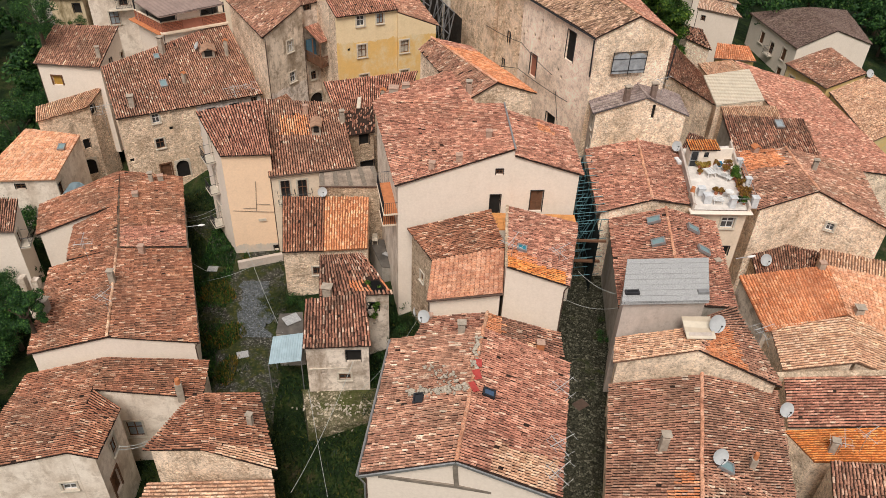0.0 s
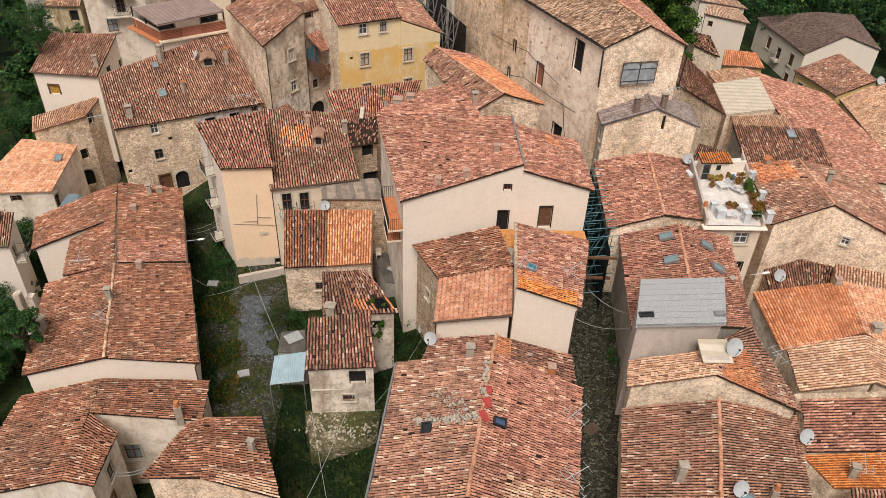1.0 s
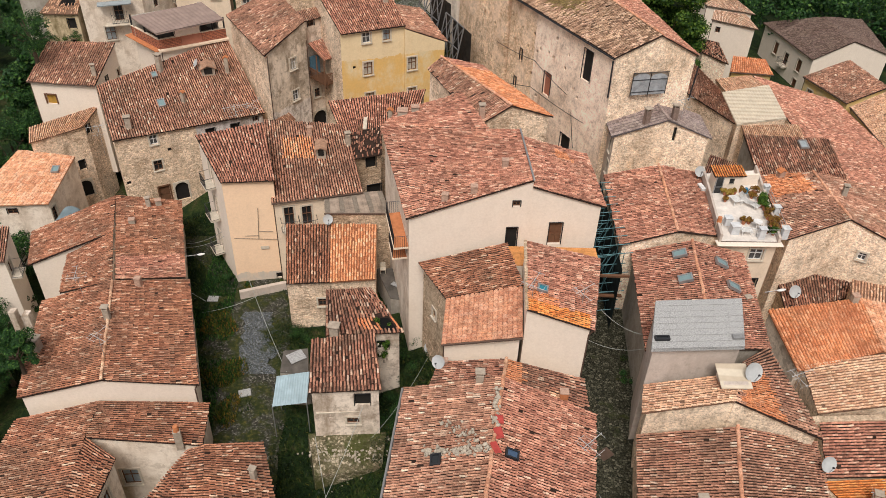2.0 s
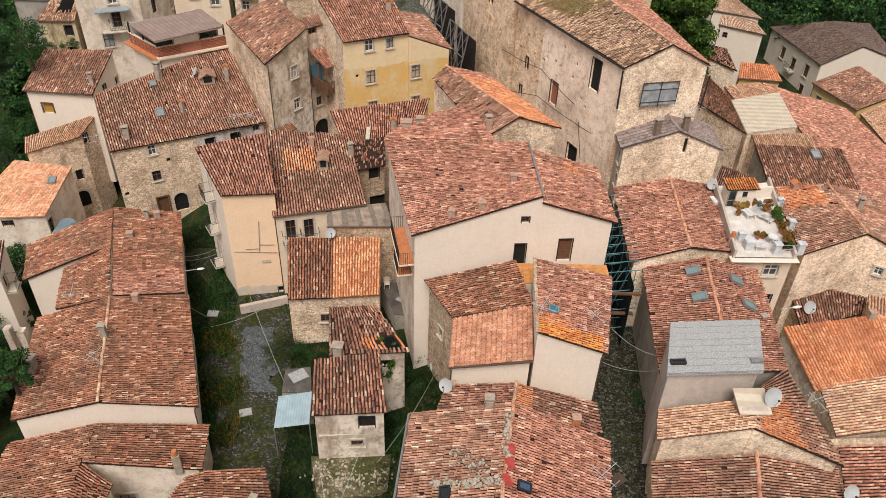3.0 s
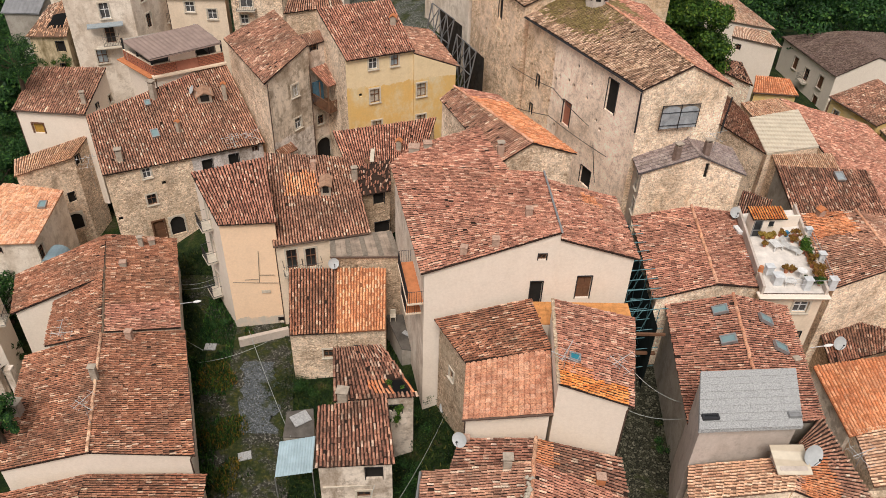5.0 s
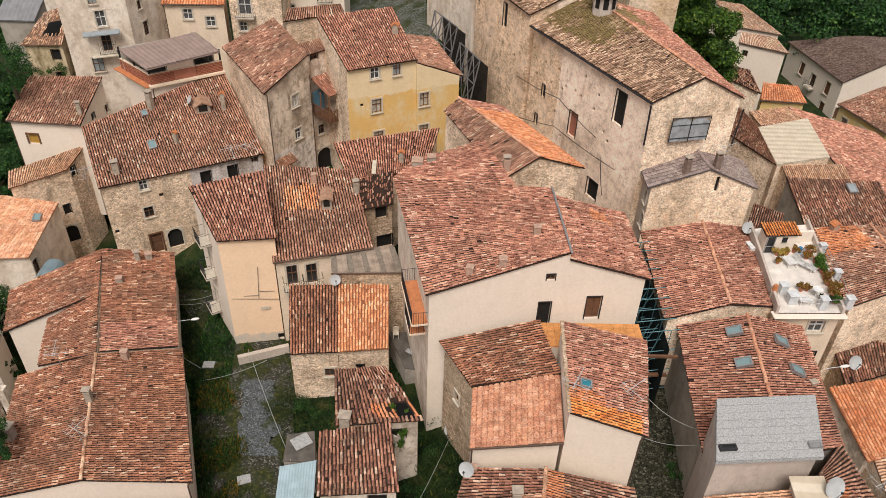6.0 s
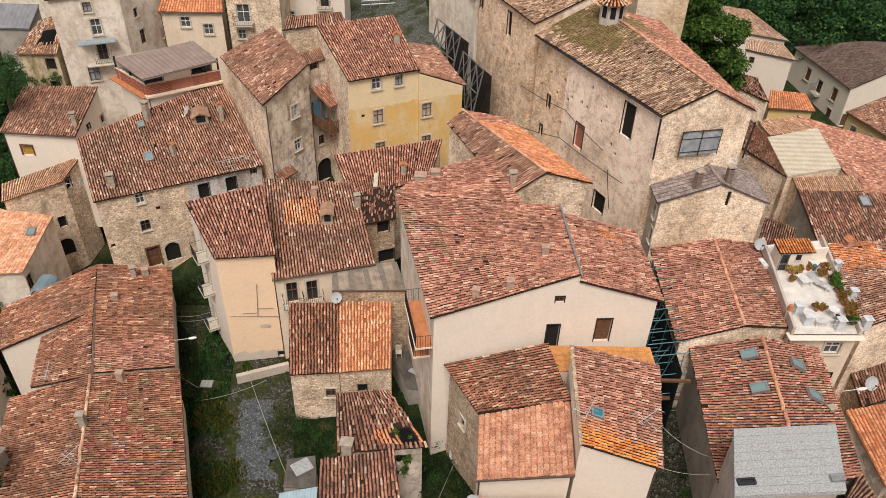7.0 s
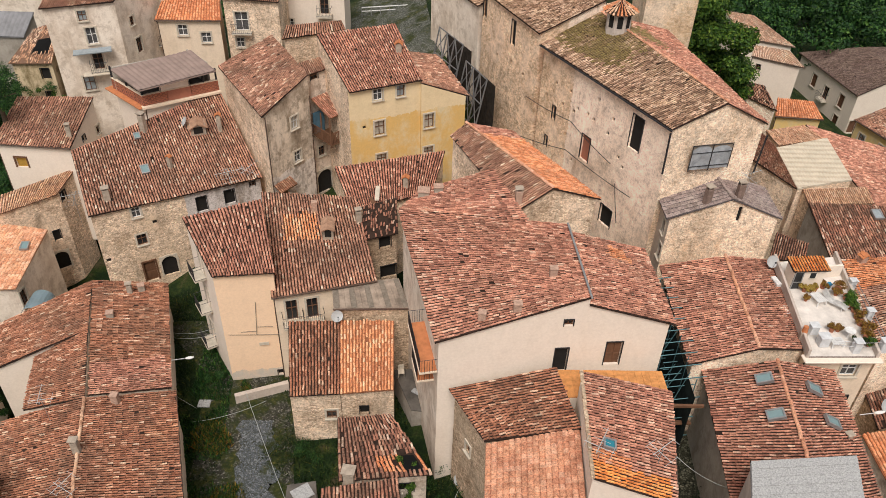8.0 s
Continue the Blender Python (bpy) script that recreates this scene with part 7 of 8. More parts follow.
def low_slatted(name, label, category, at, w, d, h, turn, n=6):
    t = thing(name, label, category)
    tm = Matrix.Translation(at) @ Matrix.Rotation(turn, 4, "Z")
    for k in range(n):
        bm = bmesh.new()
        add_box(bm, tm @ Matrix.Translation((-w / 2 + (k + 0.5) * w / n, 0, h - 0.03)), w / n * 0.8, d, 0.03)
        part("slat", bm, M_WHITE, t)
    for x in (-w / 2 + 0.06, w / 2 - 0.06):
        for y in (-d / 2 + 0.06, d / 2 - 0.06):
            bm = bmesh.new()
            add_box(bm, tm @ Matrix.Translation((x, y, 0)), 0.05, 0.05, h - 0.03)
            part("leg", bm, M_WHITE, t)


low_slatted("garden_table", "small white slatted table on the terrace", "table", (22.2, 51.85, 12.3), 0.75, 0.9, 0.45, 0.25)
low_slatted("slatted_bench", "white slatted bench behind the terrace railing", "bench", (21.75, 47.95, 12.3), 0.8, 0.6, 0.4, 0.1, 7)
rt = thing("round_table", "small round white table on the terrace", "table")
bm = bmesh.new()
bmesh.ops.create_cone(bm, cap_ends=True, segments=20, radius1=0.32, radius2=0.32, depth=0.04, matrix=Matrix.Translation((22.75, 48.6, 12.95)))
part("tabletop", bm, M_WHITE, rt)
bm = bmesh.new()
add_bar(bm, (22.75, 48.6, 12.3), (22.75, 48.6, 12.94), 0.04, 8)
part("leg", bm, M_WHITE, rt)
M_RUST = leaf_mat("reddish_terrace_plants", [(0.0, (0.1, 0.04, 0.012)), (0.5, (0.22, 0.1, 0.02)), (1.0, (0.3, 0.2, 0.03))])
M_STRAW = leaf_mat("yellowed_terrace_plants", [(0.0, (0.16, 0.1, 0.015)), (0.5, (0.34, 0.22, 0.04)), (1.0, (0.4, 0.3, 0.08))])
M_TERRA = plain_mat("terracotta_pot", (0.4, 0.16, 0.09), 0.8)


def potted(at, r, h, seed, material, label, clumps=6):
    t = thing("potted_plant", label, "potted plant", "terrace pots")
    rng = np.random.default_rng(seed)
    bm = bmesh.new()
    bmesh.ops.create_cone(bm, cap_ends=True, segments=12, radius1=r * 0.4, radius2=r * 0.55, depth=0.3, matrix=Matrix.Translation(Vector(at) + Vector((0, 0, 0.15))))
    pot = part("pot", bm, M_TERRA, t)
    bm = bmesh.new()
    bmesh.ops.create_cone(bm, cap_ends=True, segments=12, radius1=r * 0.6, radius2=r * 0.6, depth=0.05, matrix=Matrix.Translation(Vector(at) + Vector((0, 0, 0.29))))
    part("rim", bm, M_TERRA, pot)
    cs = [(at[0] + rng.normal(0, r * 0.5), at[1] + rng.normal(0, r * 0.5), at[2] + 0.3 + rng.uniform(0, h)) for _ in range(clumps)]
    leaf_mesh("foliage", leaves(rng, cs, [r * 0.5] * clumps, 110, 0.1), material, t)["kind"] = "stuff"


for k, (x, y, r, h, mt, lb) in enumerate([
    (24.2, 52.2, 0.5, 0.7, M_LEAF, "leafy green plant in a clay pot"), (24.25, 51.6, 0.55, 0.8, M_LEAF, "leafy green plant in a clay pot"),
    (24.2, 51.0, 0.5, 0.7, M_LEAF, "leafy green plant in a clay pot"), (24.0, 51.4, 0.4, 0.5, M_LEAF, "leafy green plant in a clay pot"), (24.1, 50.4, 0.45, 0.5, M_RUST, "reddish flowering plant in a clay pot"),
    (24.05, 49.8, 0.5, 0.5, M_RUST, "reddish flowering plant in a clay pot"), (24.1, 49.2, 0.5, 0.5, M_RUST, "reddish flowering plant in a clay pot"), (23.9, 48.6, 0.45, 0.4, M_RUST, "reddish flowering plant in a clay pot"),
    (24.0, 53.0, 0.5, 0.45, M_RUST, "dry brown plant in a clay pot"), (23.7, 52.6, 0.35, 0.3, M_RUST, "dry brown plant in a clay pot"), (21.75, 52.95, 0.4, 0.25, M_STRAW, "yellowed plant in a clay pot"),
    (22.15, 52.95, 0.4, 0.25, M_STRAW, "yellowed plant in a clay pot"), (22.5, 53.0, 0.3, 0.2, M_STRAW, "yellowed plant in a clay pot"), (23.1, 53.3, 0.4, 0.4, M_RUST, "dry brown plant in a clay pot"),
    (21.5, 52.0, 0.28, 0.15, M_RUST, "small reddish plant in a clay pot"), (22.0, 49.15, 0.35, 0.25, M_RUST, "reddish flowering plant in a clay pot"), (22.4, 49.2, 0.35, 0.25, M_RUST, "reddish flowering plant in a clay pot"),
    (23.35, 48.1, 0.4, 0.35, M_GRASS, "dark green plant in a clay pot"), (23.75, 47.9, 0.35, 0.4, M_LEAF, "small green plant in a clay pot")]):
    potted((x, y, 12.3), r * 0.82, h * 0.75, 400 + k, mt, lb)
bm = bmesh.new()
bx = Matrix.Translation((23.5, 53.35, 12.30))
bin_ = thing("water_can", "blue plastic watering can on the terrace", "watering can")
bmesh.ops.create_cone(bm, cap_ends=True, segments=14, radius1=0.17, radius2=0.13, depth=0.4, matrix=bx @ Matrix.Translation((0, 0, 0.2)))
M_BLUEC = plain_mat("blue_plastic", (0.03, 0.2, 0.36), 0.4)
part("can", bm, M_BLUEC, bin_)
bm = bmesh.new()
add_bar(bm, bx @ Vector((0.12, 0, 0.12)), bx @ Vector((0.36, 0.05, 0.42)), 0.03, 6)
part("spout", bm, M_BLUEC, bin_)


def ac_unit(at, turn):
    u = thing("air_conditioner", "grey air conditioning unit fixed to the wall", "air conditioner", "air conditioners")
    m = Matrix.Translation(at) @ Matrix.Rotation(turn, 4, "Z")
    bm = bmesh.new()
    add_box(bm, m, 0.85, 0.35, 0.6, 0.02)
    part("case", bm, M_WHITE, u)
    bm = bmesh.new()
    bmesh.ops.create_cone(bm, cap_ends=True, segments=16, radius1=0.22, radius2=0.22, depth=0.02, matrix=m @ Matrix.Translation((-0.1, -0.18, 0.3)) @ Matrix.Rotation(radians(90), 4, "X"))
    part("fan_grille", bm, M_DARKM, u)


ac_unit(TA.lerp(TD, 0.75) + Vector((-0.35, 0, -0.3)), -1.4)
ac_unit(TA.lerp(TD, 0.45) + Vector((-0.35, 0, -0.5)), -1.4)

# ---- balconies of the large white house ----
WHs = HOUSES["white_house"]
for (p, ln, turn) in (((-3.1, 47.31, 12.4), 4.22, 1.759), ((-3.04, 46.99, 10.9), 2, 1.759)):
    m = Matrix.Translation(p) @ Matrix.Rotation(turn, 4, "Z")
    bm = bmesh.new()
    add_box(bm, m @ Matrix.Translation((0, 0, -0.16)), ln, 1.1, 0.15, 0.02)
    sl = part("balcony_slab", bm, WALLS["cream"], WHs)
    bm = bmesh.new()
    add_box(bm, m, ln - 0.1, 1.0, 0.02)
    part("balcony_floor", bm, M_CLAYO, sl, "orange tiled balcony floor")
    for k in range(int(ln / 0.14)):
        x = -ln / 2 + 0.07 + k * 0.14
        bm = bmesh.new()
        add_bar(bm, m @ Vector((x, 0.5, 0)), m @ Vector((x, 0.5, 0.95)), 0.012, 4)
        part("baluster", bm, M_DARKM, sl)
    bm = bmesh.new()
    for s in (-1, 1):
        for k in range(7):
            add_bar(bm, m @ Vector((s * ln / 2, -0.5 + k * 0.15, 0)), m @ Vector((s * ln / 2, -0.5 + k * 0.15, 0.95)), 0.012, 4)
        add_bar(bm, m @ Vector((s * ln / 2, -0.5, 0.95)), m @ Vector((s * ln / 2, 0.5, 0.95)), 0.02, 4)
    add_bar(bm, m @ Vector((-ln / 2, 0.5, 0.95)), m @ Vector((ln / 2, 0.5, 0.95)), 0.022, 4)
    part("balcony_railing", bm, M_DARKM, sl)
bm = bmesh.new()
a, b = Vector((5.45, 52.17, 17.95)), Vector((5.81, 45.35, 17.95))
d = b - a
add_box(bm, Matrix.Translation(a.lerp(b, 0.5)) @ Matrix.Rotation(math.atan2(d.y, d.x), 4, "Z"), d.length, 0.12, 0.1, 0.03)
part("flashing", bm, M_METAL, WHs, "grey metal ridge flashing")
sill = thing("terrace_ledge", "ochre-tiled terrace between the white wall and the roofs", "terrace")
bm = bmesh.new()
add_box(bm, Matrix.Translation((7.5, 44.15, 5.0)), 6.0, 1.9, 7.68)
part("body", bm, WALLS["white"], sill)
M_OCHRE = plain_mat("ochre_tiles", (0.64, 0.29, 0.1), 0.8, vary=0.35)
for i in range(15):
    for j in range(5):
        bm = bmesh.new()
        add_box(bm, Matrix.Translation((4.7 + i * 0.4, 43.4 + j * 0.4, 12.68)), 0.39, 0.39, 0.1)
        part("tile", bm, M_OCHRE, sill)

# ---- wooden balcony over the passage ----
BH = HOUSES["balcony_house"]
CQ = [Vector(p) for p in ((-11.51, 74.54, 12.70), (-10.03, 75.96, 12.70), (-11.64, 78.04, 13.60), (-13.29, 76.41, 13.60))]
arr = np.array([list(p) for p in CQ])
porch = link_mesh("canopy", *slab_grid(arr, 2, 0.1), M_WOOD, BH, "small clay tile canopy")
tiles_mesh("roof_tiles", tile_grid(arr, np.random.default_rng(41)), TILES["red"], porch, "")
low = Vector((0, 0, -2.75))
FA, FB, FC, FD = (Vector((p.x, p.y, 10.1)) for p in (CQ[3], CQ[0], CQ[1], CQ[2]))
link_mesh("balcony_floor", *slab_grid(np.array([list(FB), list(FC), list(FD), list(FA)]), 1, 0.15), M_WOOD, BH)
for a, b in ((FA, FB), (FB, FC)):
    n = int((b - a).length / 0.17)
    for k in range(n + 1):
        bm = bmesh.new()
        add_box(bm, Matrix.Translation(a.lerp(b, k / n)), 0.07, 0.07, 0.95)
        part("baluster", bm, M_WOOD, BH, "dark wooden baluster")
    low_wall(a + Vector((0, 0, 0.95)), b + Vector((0, 0, 0.95)), 0.08, 0.1, "handrail", BH, M_WOOD)
for p in (FB, FC, FA.lerp(FB, 0.5)):
    bm = bmesh.new()
    add_box(bm, Matrix.Translation(p), 0.12, 0.12, 2.6)
    part("post", bm, M_WOOD, BH)
for p, t in ((FB, CQ[0]), (FC, CQ[1])):
    bm = bmesh.new()
    add_bar(bm, p - Vector((0, 0, 0.1)), Vector((p.x - 0.2, p.y + 1.6, 8.9)), 0.07, 5)
    part("strut", bm, M_WOOD, BH)
bm = bmesh.new()
add_box(bm, Matrix.Translation(FA.lerp(FD, 0.3) + Vector((0, -0.12, 0))) @ Matrix.Rotation(math.atan2(FD.y - FA.y, FD.x - FA.x), 4, "Z"), 1.2, 0.08, 2.1)
part("door", bm, plain_mat("faded_blue_door", (0.1, 0.2, 0.27), 0.7), BH, "faded blue door")

# ---- loggia over the white house ----
LG = HOUSES["loggia_house"]
LA, LB, LC, LD = (Vector(p) for p in ((-27.98, 76.51, 12.50), (-22.31, 79.91, 12.50), (-25.74, 83.75, 12.50), (-31.72, 79.93, 12.50)))
LQ = [Vector(p) for p in ((-27.60, 75.12, 14.65), (-22.06, 79.35, 14.65), (-25.13, 82.98, 14.95), (-31.21, 78.90, 14.75))]
low_wall(LA, LA.lerp(LB, 0.3), 1.0, 0.2, "parapet", LG, WALLS["brickwork"])
low_wall(LA.lerp(LB, 0.335), LA.lerp(LB, 0.62), 1.0, 0.2, "parapet", LG, WALLS["brick"])
low_wall(LA.lerp(LB, 0.655), LB, 1.0, 0.2, "parapet", LG, WALLS["brickwork"])
low_wall(LA, LD, 1.0, 0.2, "parapet", LG, WALLS["brickwork"])
up = Vector((0, 0, 1.0))
low_wall(LA + up, LB + up, 0.07, 0.26, "coping", LG, WALLS["cream"])
low_wall(LA + up, LD + up, 0.07, 0.26, "coping", LG, WALLS["cream"])
out = Vector((0.06, -0.14, -0.18))
low_wall(LA + out, LB + out, 0.22, 0.5, "ledge", LG, WALLS["cream"])
side = Vector((-0.35, 0, -0.12))
low_wall(LA + side, LD + side, 0.12, 0.8, "ledge", LG, M_CLAYO)
low_wall(LA.lerp(LB, 0.24) + up * 1.08, LA.lerp(LB, 0.62) + up * 1.08, 1.02, 0.14, "panel", LG, WALLS["white"])
low_wall(LC.lerp(LB, 0.1), LD.lerp(LA, 0.1), 2.2, 0.2, "back_wall", LG, WALLS["grey"])
low_wall(LB.lerp(LC, 0.3), LC, 2.2, 0.2, "back_wall", LG, WALLS["grey"])
for p in (LA, LB, LD, LA.lerp(LB, 0.24), LA.lerp(LB, 0.62), LA.lerp(LB, 0.82), LA.lerp(LD, 0.5)):
    bm = bmesh.new()
    add_box(bm, Matrix.Translation(p), 0.14, 0.14, 2.15)
    part("post", bm, M_DARKM, LG)
arr = np.array([list(p) for p in LQ])
lr = link_mesh("sheet_roof", *slab_grid(arr, 4, 0.1), M_MAUVE, LG, "mauve-brown sheet roof")
sheet(arr, lr, M_MAUVE, 0.42, 0.05, "roof_sheet")

# ---- courtyard ----
canopy = thing("blue_canopy", "pale blue corrugated sheet canopy on thin posts", "canopy")
cq = [Vector(p) for p in ((-11.35, 38.88, 3.20), (-9.04, 39.29, 3.20), (-9.16, 41.83, 3.60), (-11.41, 41.33, 3.60))]
M_BLUE = plain_mat("pale_blue_sheet", (0.36, 0.47, 0.52), 0.5, vary=0.2, scale=1.5)
sheet(cq, canopy, M_BLUE, 0.18, 0.03, "sheet")
for p in cq:
    bm = bmesh.new()
    add_bar(bm, p, (p.x, p.y, 0), 0.04)
    part("post", bm, M_METAL, canopy)
ramp_wall = thing("ramp_wall", "pale rendered ramp wall below the peach house", "wall")
low_wall(Vector((-16.80, 53.62, 0.00)), Vector((-13.38, 54.91, 0.00)), 0.85, 0.35, "wall", ramp_wall, WALLS["ashplaster"])
for k, p in enumerate([(-19.25, 53.34, 0.06), (-14.42, 42.85, 0.03), (10.16, 33.12, 6.16)]):
    mh = thing("manhole_cover", "square worn stone drain cover in the paving", "drain cover", "drain covers")
    bm = bmesh.new()
    add_box(bm, Matrix.Translation(p) @ Matrix.Rotation(0.3 * k, 4, "Z"), 0.9, 0.7, 0.12, 0.02)
    part("cover", bm, M_CORR if k < 2 else M_GUTTER, mh)
bd = thing("loose_board", "grey board lying on the concrete roof", "board")
bm = bmesh.new()
add_box(bm, Matrix.Translation((-10.32, 43.28, 3.62)) @ Matrix.Rotation(0.6, 4, "Z"), 1.2, 1.0, 0.06)
part("board", bm, M_CORR, bd)


# ---- loose stones ----
def stone_mesh(seed):
    rng = np.random.default_rng(seed)
    bm = bmesh.new()
    bmesh.ops.create_icosphere(bm, subdivisions=1, radius=0.5)
    for v in bm.verts:
        v.co *= rng.uniform(0.7, 1.15)
    me = bpy.data.meshes.new("stone")
    bm.to_mesh(me)
    bm.free()
    me.materials.append(M_ROCK)
    return me


M_ROCK = plain_mat("pale_rubble", (0.48, 0.42, 0.34), 0.95, vary=0.4)
STONES = [stone_mesh(k) for k in range(6)]


def stones(name, label, spots, size, seed):
    t = thing(name, label, "stones")
    rng = np.random.default_rng(seed)
    for k, (x, y, z) in enumerate(spots):
        o = new("stone", STONES[k % 6])
        o.parent = t
        s = size * rng.uniform(0.5, 1.4)
        o.matrix_basis = Matrix.Translation((x, y, z)) @ Euler(rng.uniform(0, 6, 3)).to_matrix().to_4x4() @ Matrix.Diagonal((s, s * 0.8, s * 0.6, 1))


def along(a, b, n, spread, seed, up=0.12):
    rng = np.random.default_rng(seed)
    a, b = Vector(a), Vector(b)
    out = []
    for k in range(n):
        p = a.lerp(b, rng.random()) + Vector((rng.normal(0, spread), rng.normal(0, spread), up))
        out.append(tuple(p))
    return out


stones("loose_stones", "row of loose pale stones weighing down the tiles", along((-0.77, 27.70, 12.94), (2.29, 27.24, 14.00), 130, 0.15, 1, 0.2), 0.27, 1)
stones("loose_stones", "loose pale stones along the roof ridge", along((3.01, 31.94, 13.12), (2.64, 28.66, 13.78), 40, 0.12, 2, 0.22), 0.28, 2)
stones("loose_stones", "loose pale stones on the tiles", along((0.58, 29.62, 12.91), (1.49, 28.01, 13.56), 40, 0.3, 3, 0.2), 0.22, 3)
stones("rubble_heap", "heap of fallen stones at the ruined wall", along((-8.32, 37.54, 0.16), (-3.84, 33.9, 1.5), 60, 0.8, 4, 0.1), 0.22, 4)
stones("rubble_heap", "fallen stones and tiles beside the ruin", along((-4.41, 39.97, 8.14), (-3.23, 45.02, 2.04), 50, 0.5, 5, 0.1), 0.3, 5)
red = thing("red_membrane", "torn red membrane strips on the roof ridge", "roof membrane")
for k, (p, w, l) in enumerate([((2.92, 29.28, 13.66), 0.4, 0.6), ((2.81, 28.31, 13.81), 0.42, 0.7), ((2.59, 27.24, 14.01), 0.35, 0.7)]):
    bm = bmesh.new()
    bmesh.ops.create_grid(bm, x_segments=5, y_segments=5, size=0.5, matrix=Matrix.Translation(Vector(p) + Vector((0, 0, 0.24))) @ Matrix.Rotation(0.2 * k, 4, "Z") @ Matrix.Diagonal((w, l, 1, 1)))
    for v in bm.verts:
        v.co.z += 0.06 * noise.noise(v.co * 3)
    part("strip", bm, plain_mat("red_plastic", (0.42, 0.06, 0.05), 0.6), red)

# ---- large box on the stepped house ----
rb = thing("roof_box", "boxy rendered stair head with pale sheet lid", "roof box")
bm = bmesh.new()
m = Matrix.Translation((16.20, 33.15, 11.50)) @ Matrix.Rotation(0.02, 4, "Z")
add_box(bm, m, 1.4, 1.2, 1.75, 0.03)
part("body", bm, WALLS["ashplaster"], rb)
bm = bmesh.new()
add_box(bm, m @ Matrix.Translation((0, 0, 1.75)) @ Matrix.Rotation(0.22, 4, "X"), 1.75, 1.6, 0.08, 0.02)
part("lid", bm, M_CLEAR, rb)
ls = thing("wall_stack", "stepped white chimney breast on the side of the long house", "chimney")
for k, (dx, hh) in enumerate(((0, 4.4), (0.8, 3.9))):
    bm = bmesh.new()
    add_box(bm, Matrix.Translation(Vector((-32.89, 47.84, -1.00)) + Vector((dx, 0.3 * k, 0))), 0.5, 0.6, hh, 0.03)
    part("stack_step", bm, WALLS["dirty"], ls)

# ---- foot of the ruined house ----
M_MOSSY = stone_mat("mossy_rubble", [(0.0, (0.1, 0.09, 0.06)), (0.5, (0.2, 0.17, 0.12)), (1.0, (0.5, 0.44, 0.35))], (0.06, 0.065, 0.025), 0.2, 0.06, (0.05, 0.06, 0.015), 0.5)
RH = HOUSES["ruined_house"]
bm = bmesh.new()
pv = [(-8.75, 37.4), (-7.95, 34.4), (-3.6, 35.0), (-3.45, 37.6)]
lo = [bm.verts.new((x - 0.1, y - 0.15, -0.5)) for x, y in pv]
hi = [bm.verts.new((x, y, z)) for (x, y), z in zip(pv, (2.3, 1.75, 1.95, 2.4))]
for k in range(4):
    bm.faces.new((lo[k], lo[(k + 1) % 4], hi[(k + 1) % 4], hi[k]))
bm.faces.new(hi)
part("plinth", bm, M_MOSSY, RH, "mossy rubble platform with weeds")
low_wall(Vector((-7.89, 37.33, 4.60)), Vector((-4.08, 37.67, 4.60)), 0.1, 0.35, "ledge", RH, M_FRAME)

# ---- curved awning beside the rubble house ----
aw = thing("barrel_awning", "pale blue curved sheet awning on a thin frame", "awning")
ac = Vector((-34.3, 61.8, 2.0))
bm = bmesh.new()
row = []
for k in range(9):
    a = math.pi * (0.08 + 0.84 * k / 8)
    row.append([bm.verts.new(ac + Vector((math.cos(a) * 0.9, d, math.sin(a) * 0.75))) for d in (-1.1, 0, 1.1)])
for p, q in zip(row[:-1], row[1:]):
    for j in (0, 1):
        bm.faces.new((p[j], q[j], q[j + 1], p[j + 1]))
bmesh.ops.solidify(bm, geom=bm.faces[:], thickness=0.03)
part("sheet", bm, M_BLUE, aw)
for x in (-0.88, 0.88):
    for y in (-1.05, 1.05):
        bm = bmesh.new()
        add_bar(bm, ac + Vector((x, y, 0.2)), (ac.x + x, ac.y + y, ground_z(ac.x + x, ac.y + y) - 0.1), 0.03, 5)
        part("post", bm, M_METAL, aw)

stones("rubble_heap", "fallen pale stones and weeds on the ruined house's platform", along((-8.1, 36.4, 2.05), (-3.8, 36.4, 2.15), 170, 0.55, 9, 0.0), 0.24, 9)

# ---- loose things on the roofs ----
for k, (p, w, l, mt, lab) in enumerate([((-7.01, 67.31, 9.70), 0.35, 1.6, M_FRAME, "pale loose board on the tiles"), ((-7.33, 66.52, 9.39), 0.3, 1.1, M_WOOD, "dark loose board on the tiles"), ((-3.21, 51.34, 3.60), 0.4, 1.3, M_CORR, "grey sheet leaning in the alley")]):
    b = thing("loose_board", lab, "board")
    bm = bmesh.new()
    add_box(bm, Matrix.Translation(Vector(p) + Vector((0, 0, 0.12))) @ Matrix.Rotation(0.5 * k, 4, "Z") @ Matrix.Rotation(0.25 if k < 2 else 0.0, 4, "X"), w, l, 0.06)
    part("board", bm, mt, b)

for k in range(7):
    shrub((-42.3 + 0.6 * k, 82.9, 8.0 + 0.9 * ((k * 3) % 4)), 1.0, 0.8, 300 + k, "ivy climbing the collapsed house wall", M_LEAFD if k % 2 else M_LEAF)

# ---- trim on the gable of the central house ----
CHs = HOUSES["central_house"]


def beam(a, b, w, t, name, parent, material, label=""):
    """A flat board or strip from a to b."""
    a, b = Vector(a), Vector(b)
    d = b - a
    bm = bmesh.new()
    m = Matrix.Translation(a.lerp(b, 0.5)) @ d.to_track_quat("X", "Z").to_matrix().to_4x4()
    add_box(bm, m @ Matrix.Translation((0, 0, -w / 2)), d.length, t, w, 0.01)
    return part(name, bm, material, parent, label)


beam((-2.09, 22.32, 13.31), (1.67, 22.1, 12.89), 0.2, 0.12, "brace", CHs, M_GREYWOOD, "weathered timber tie in the gable")
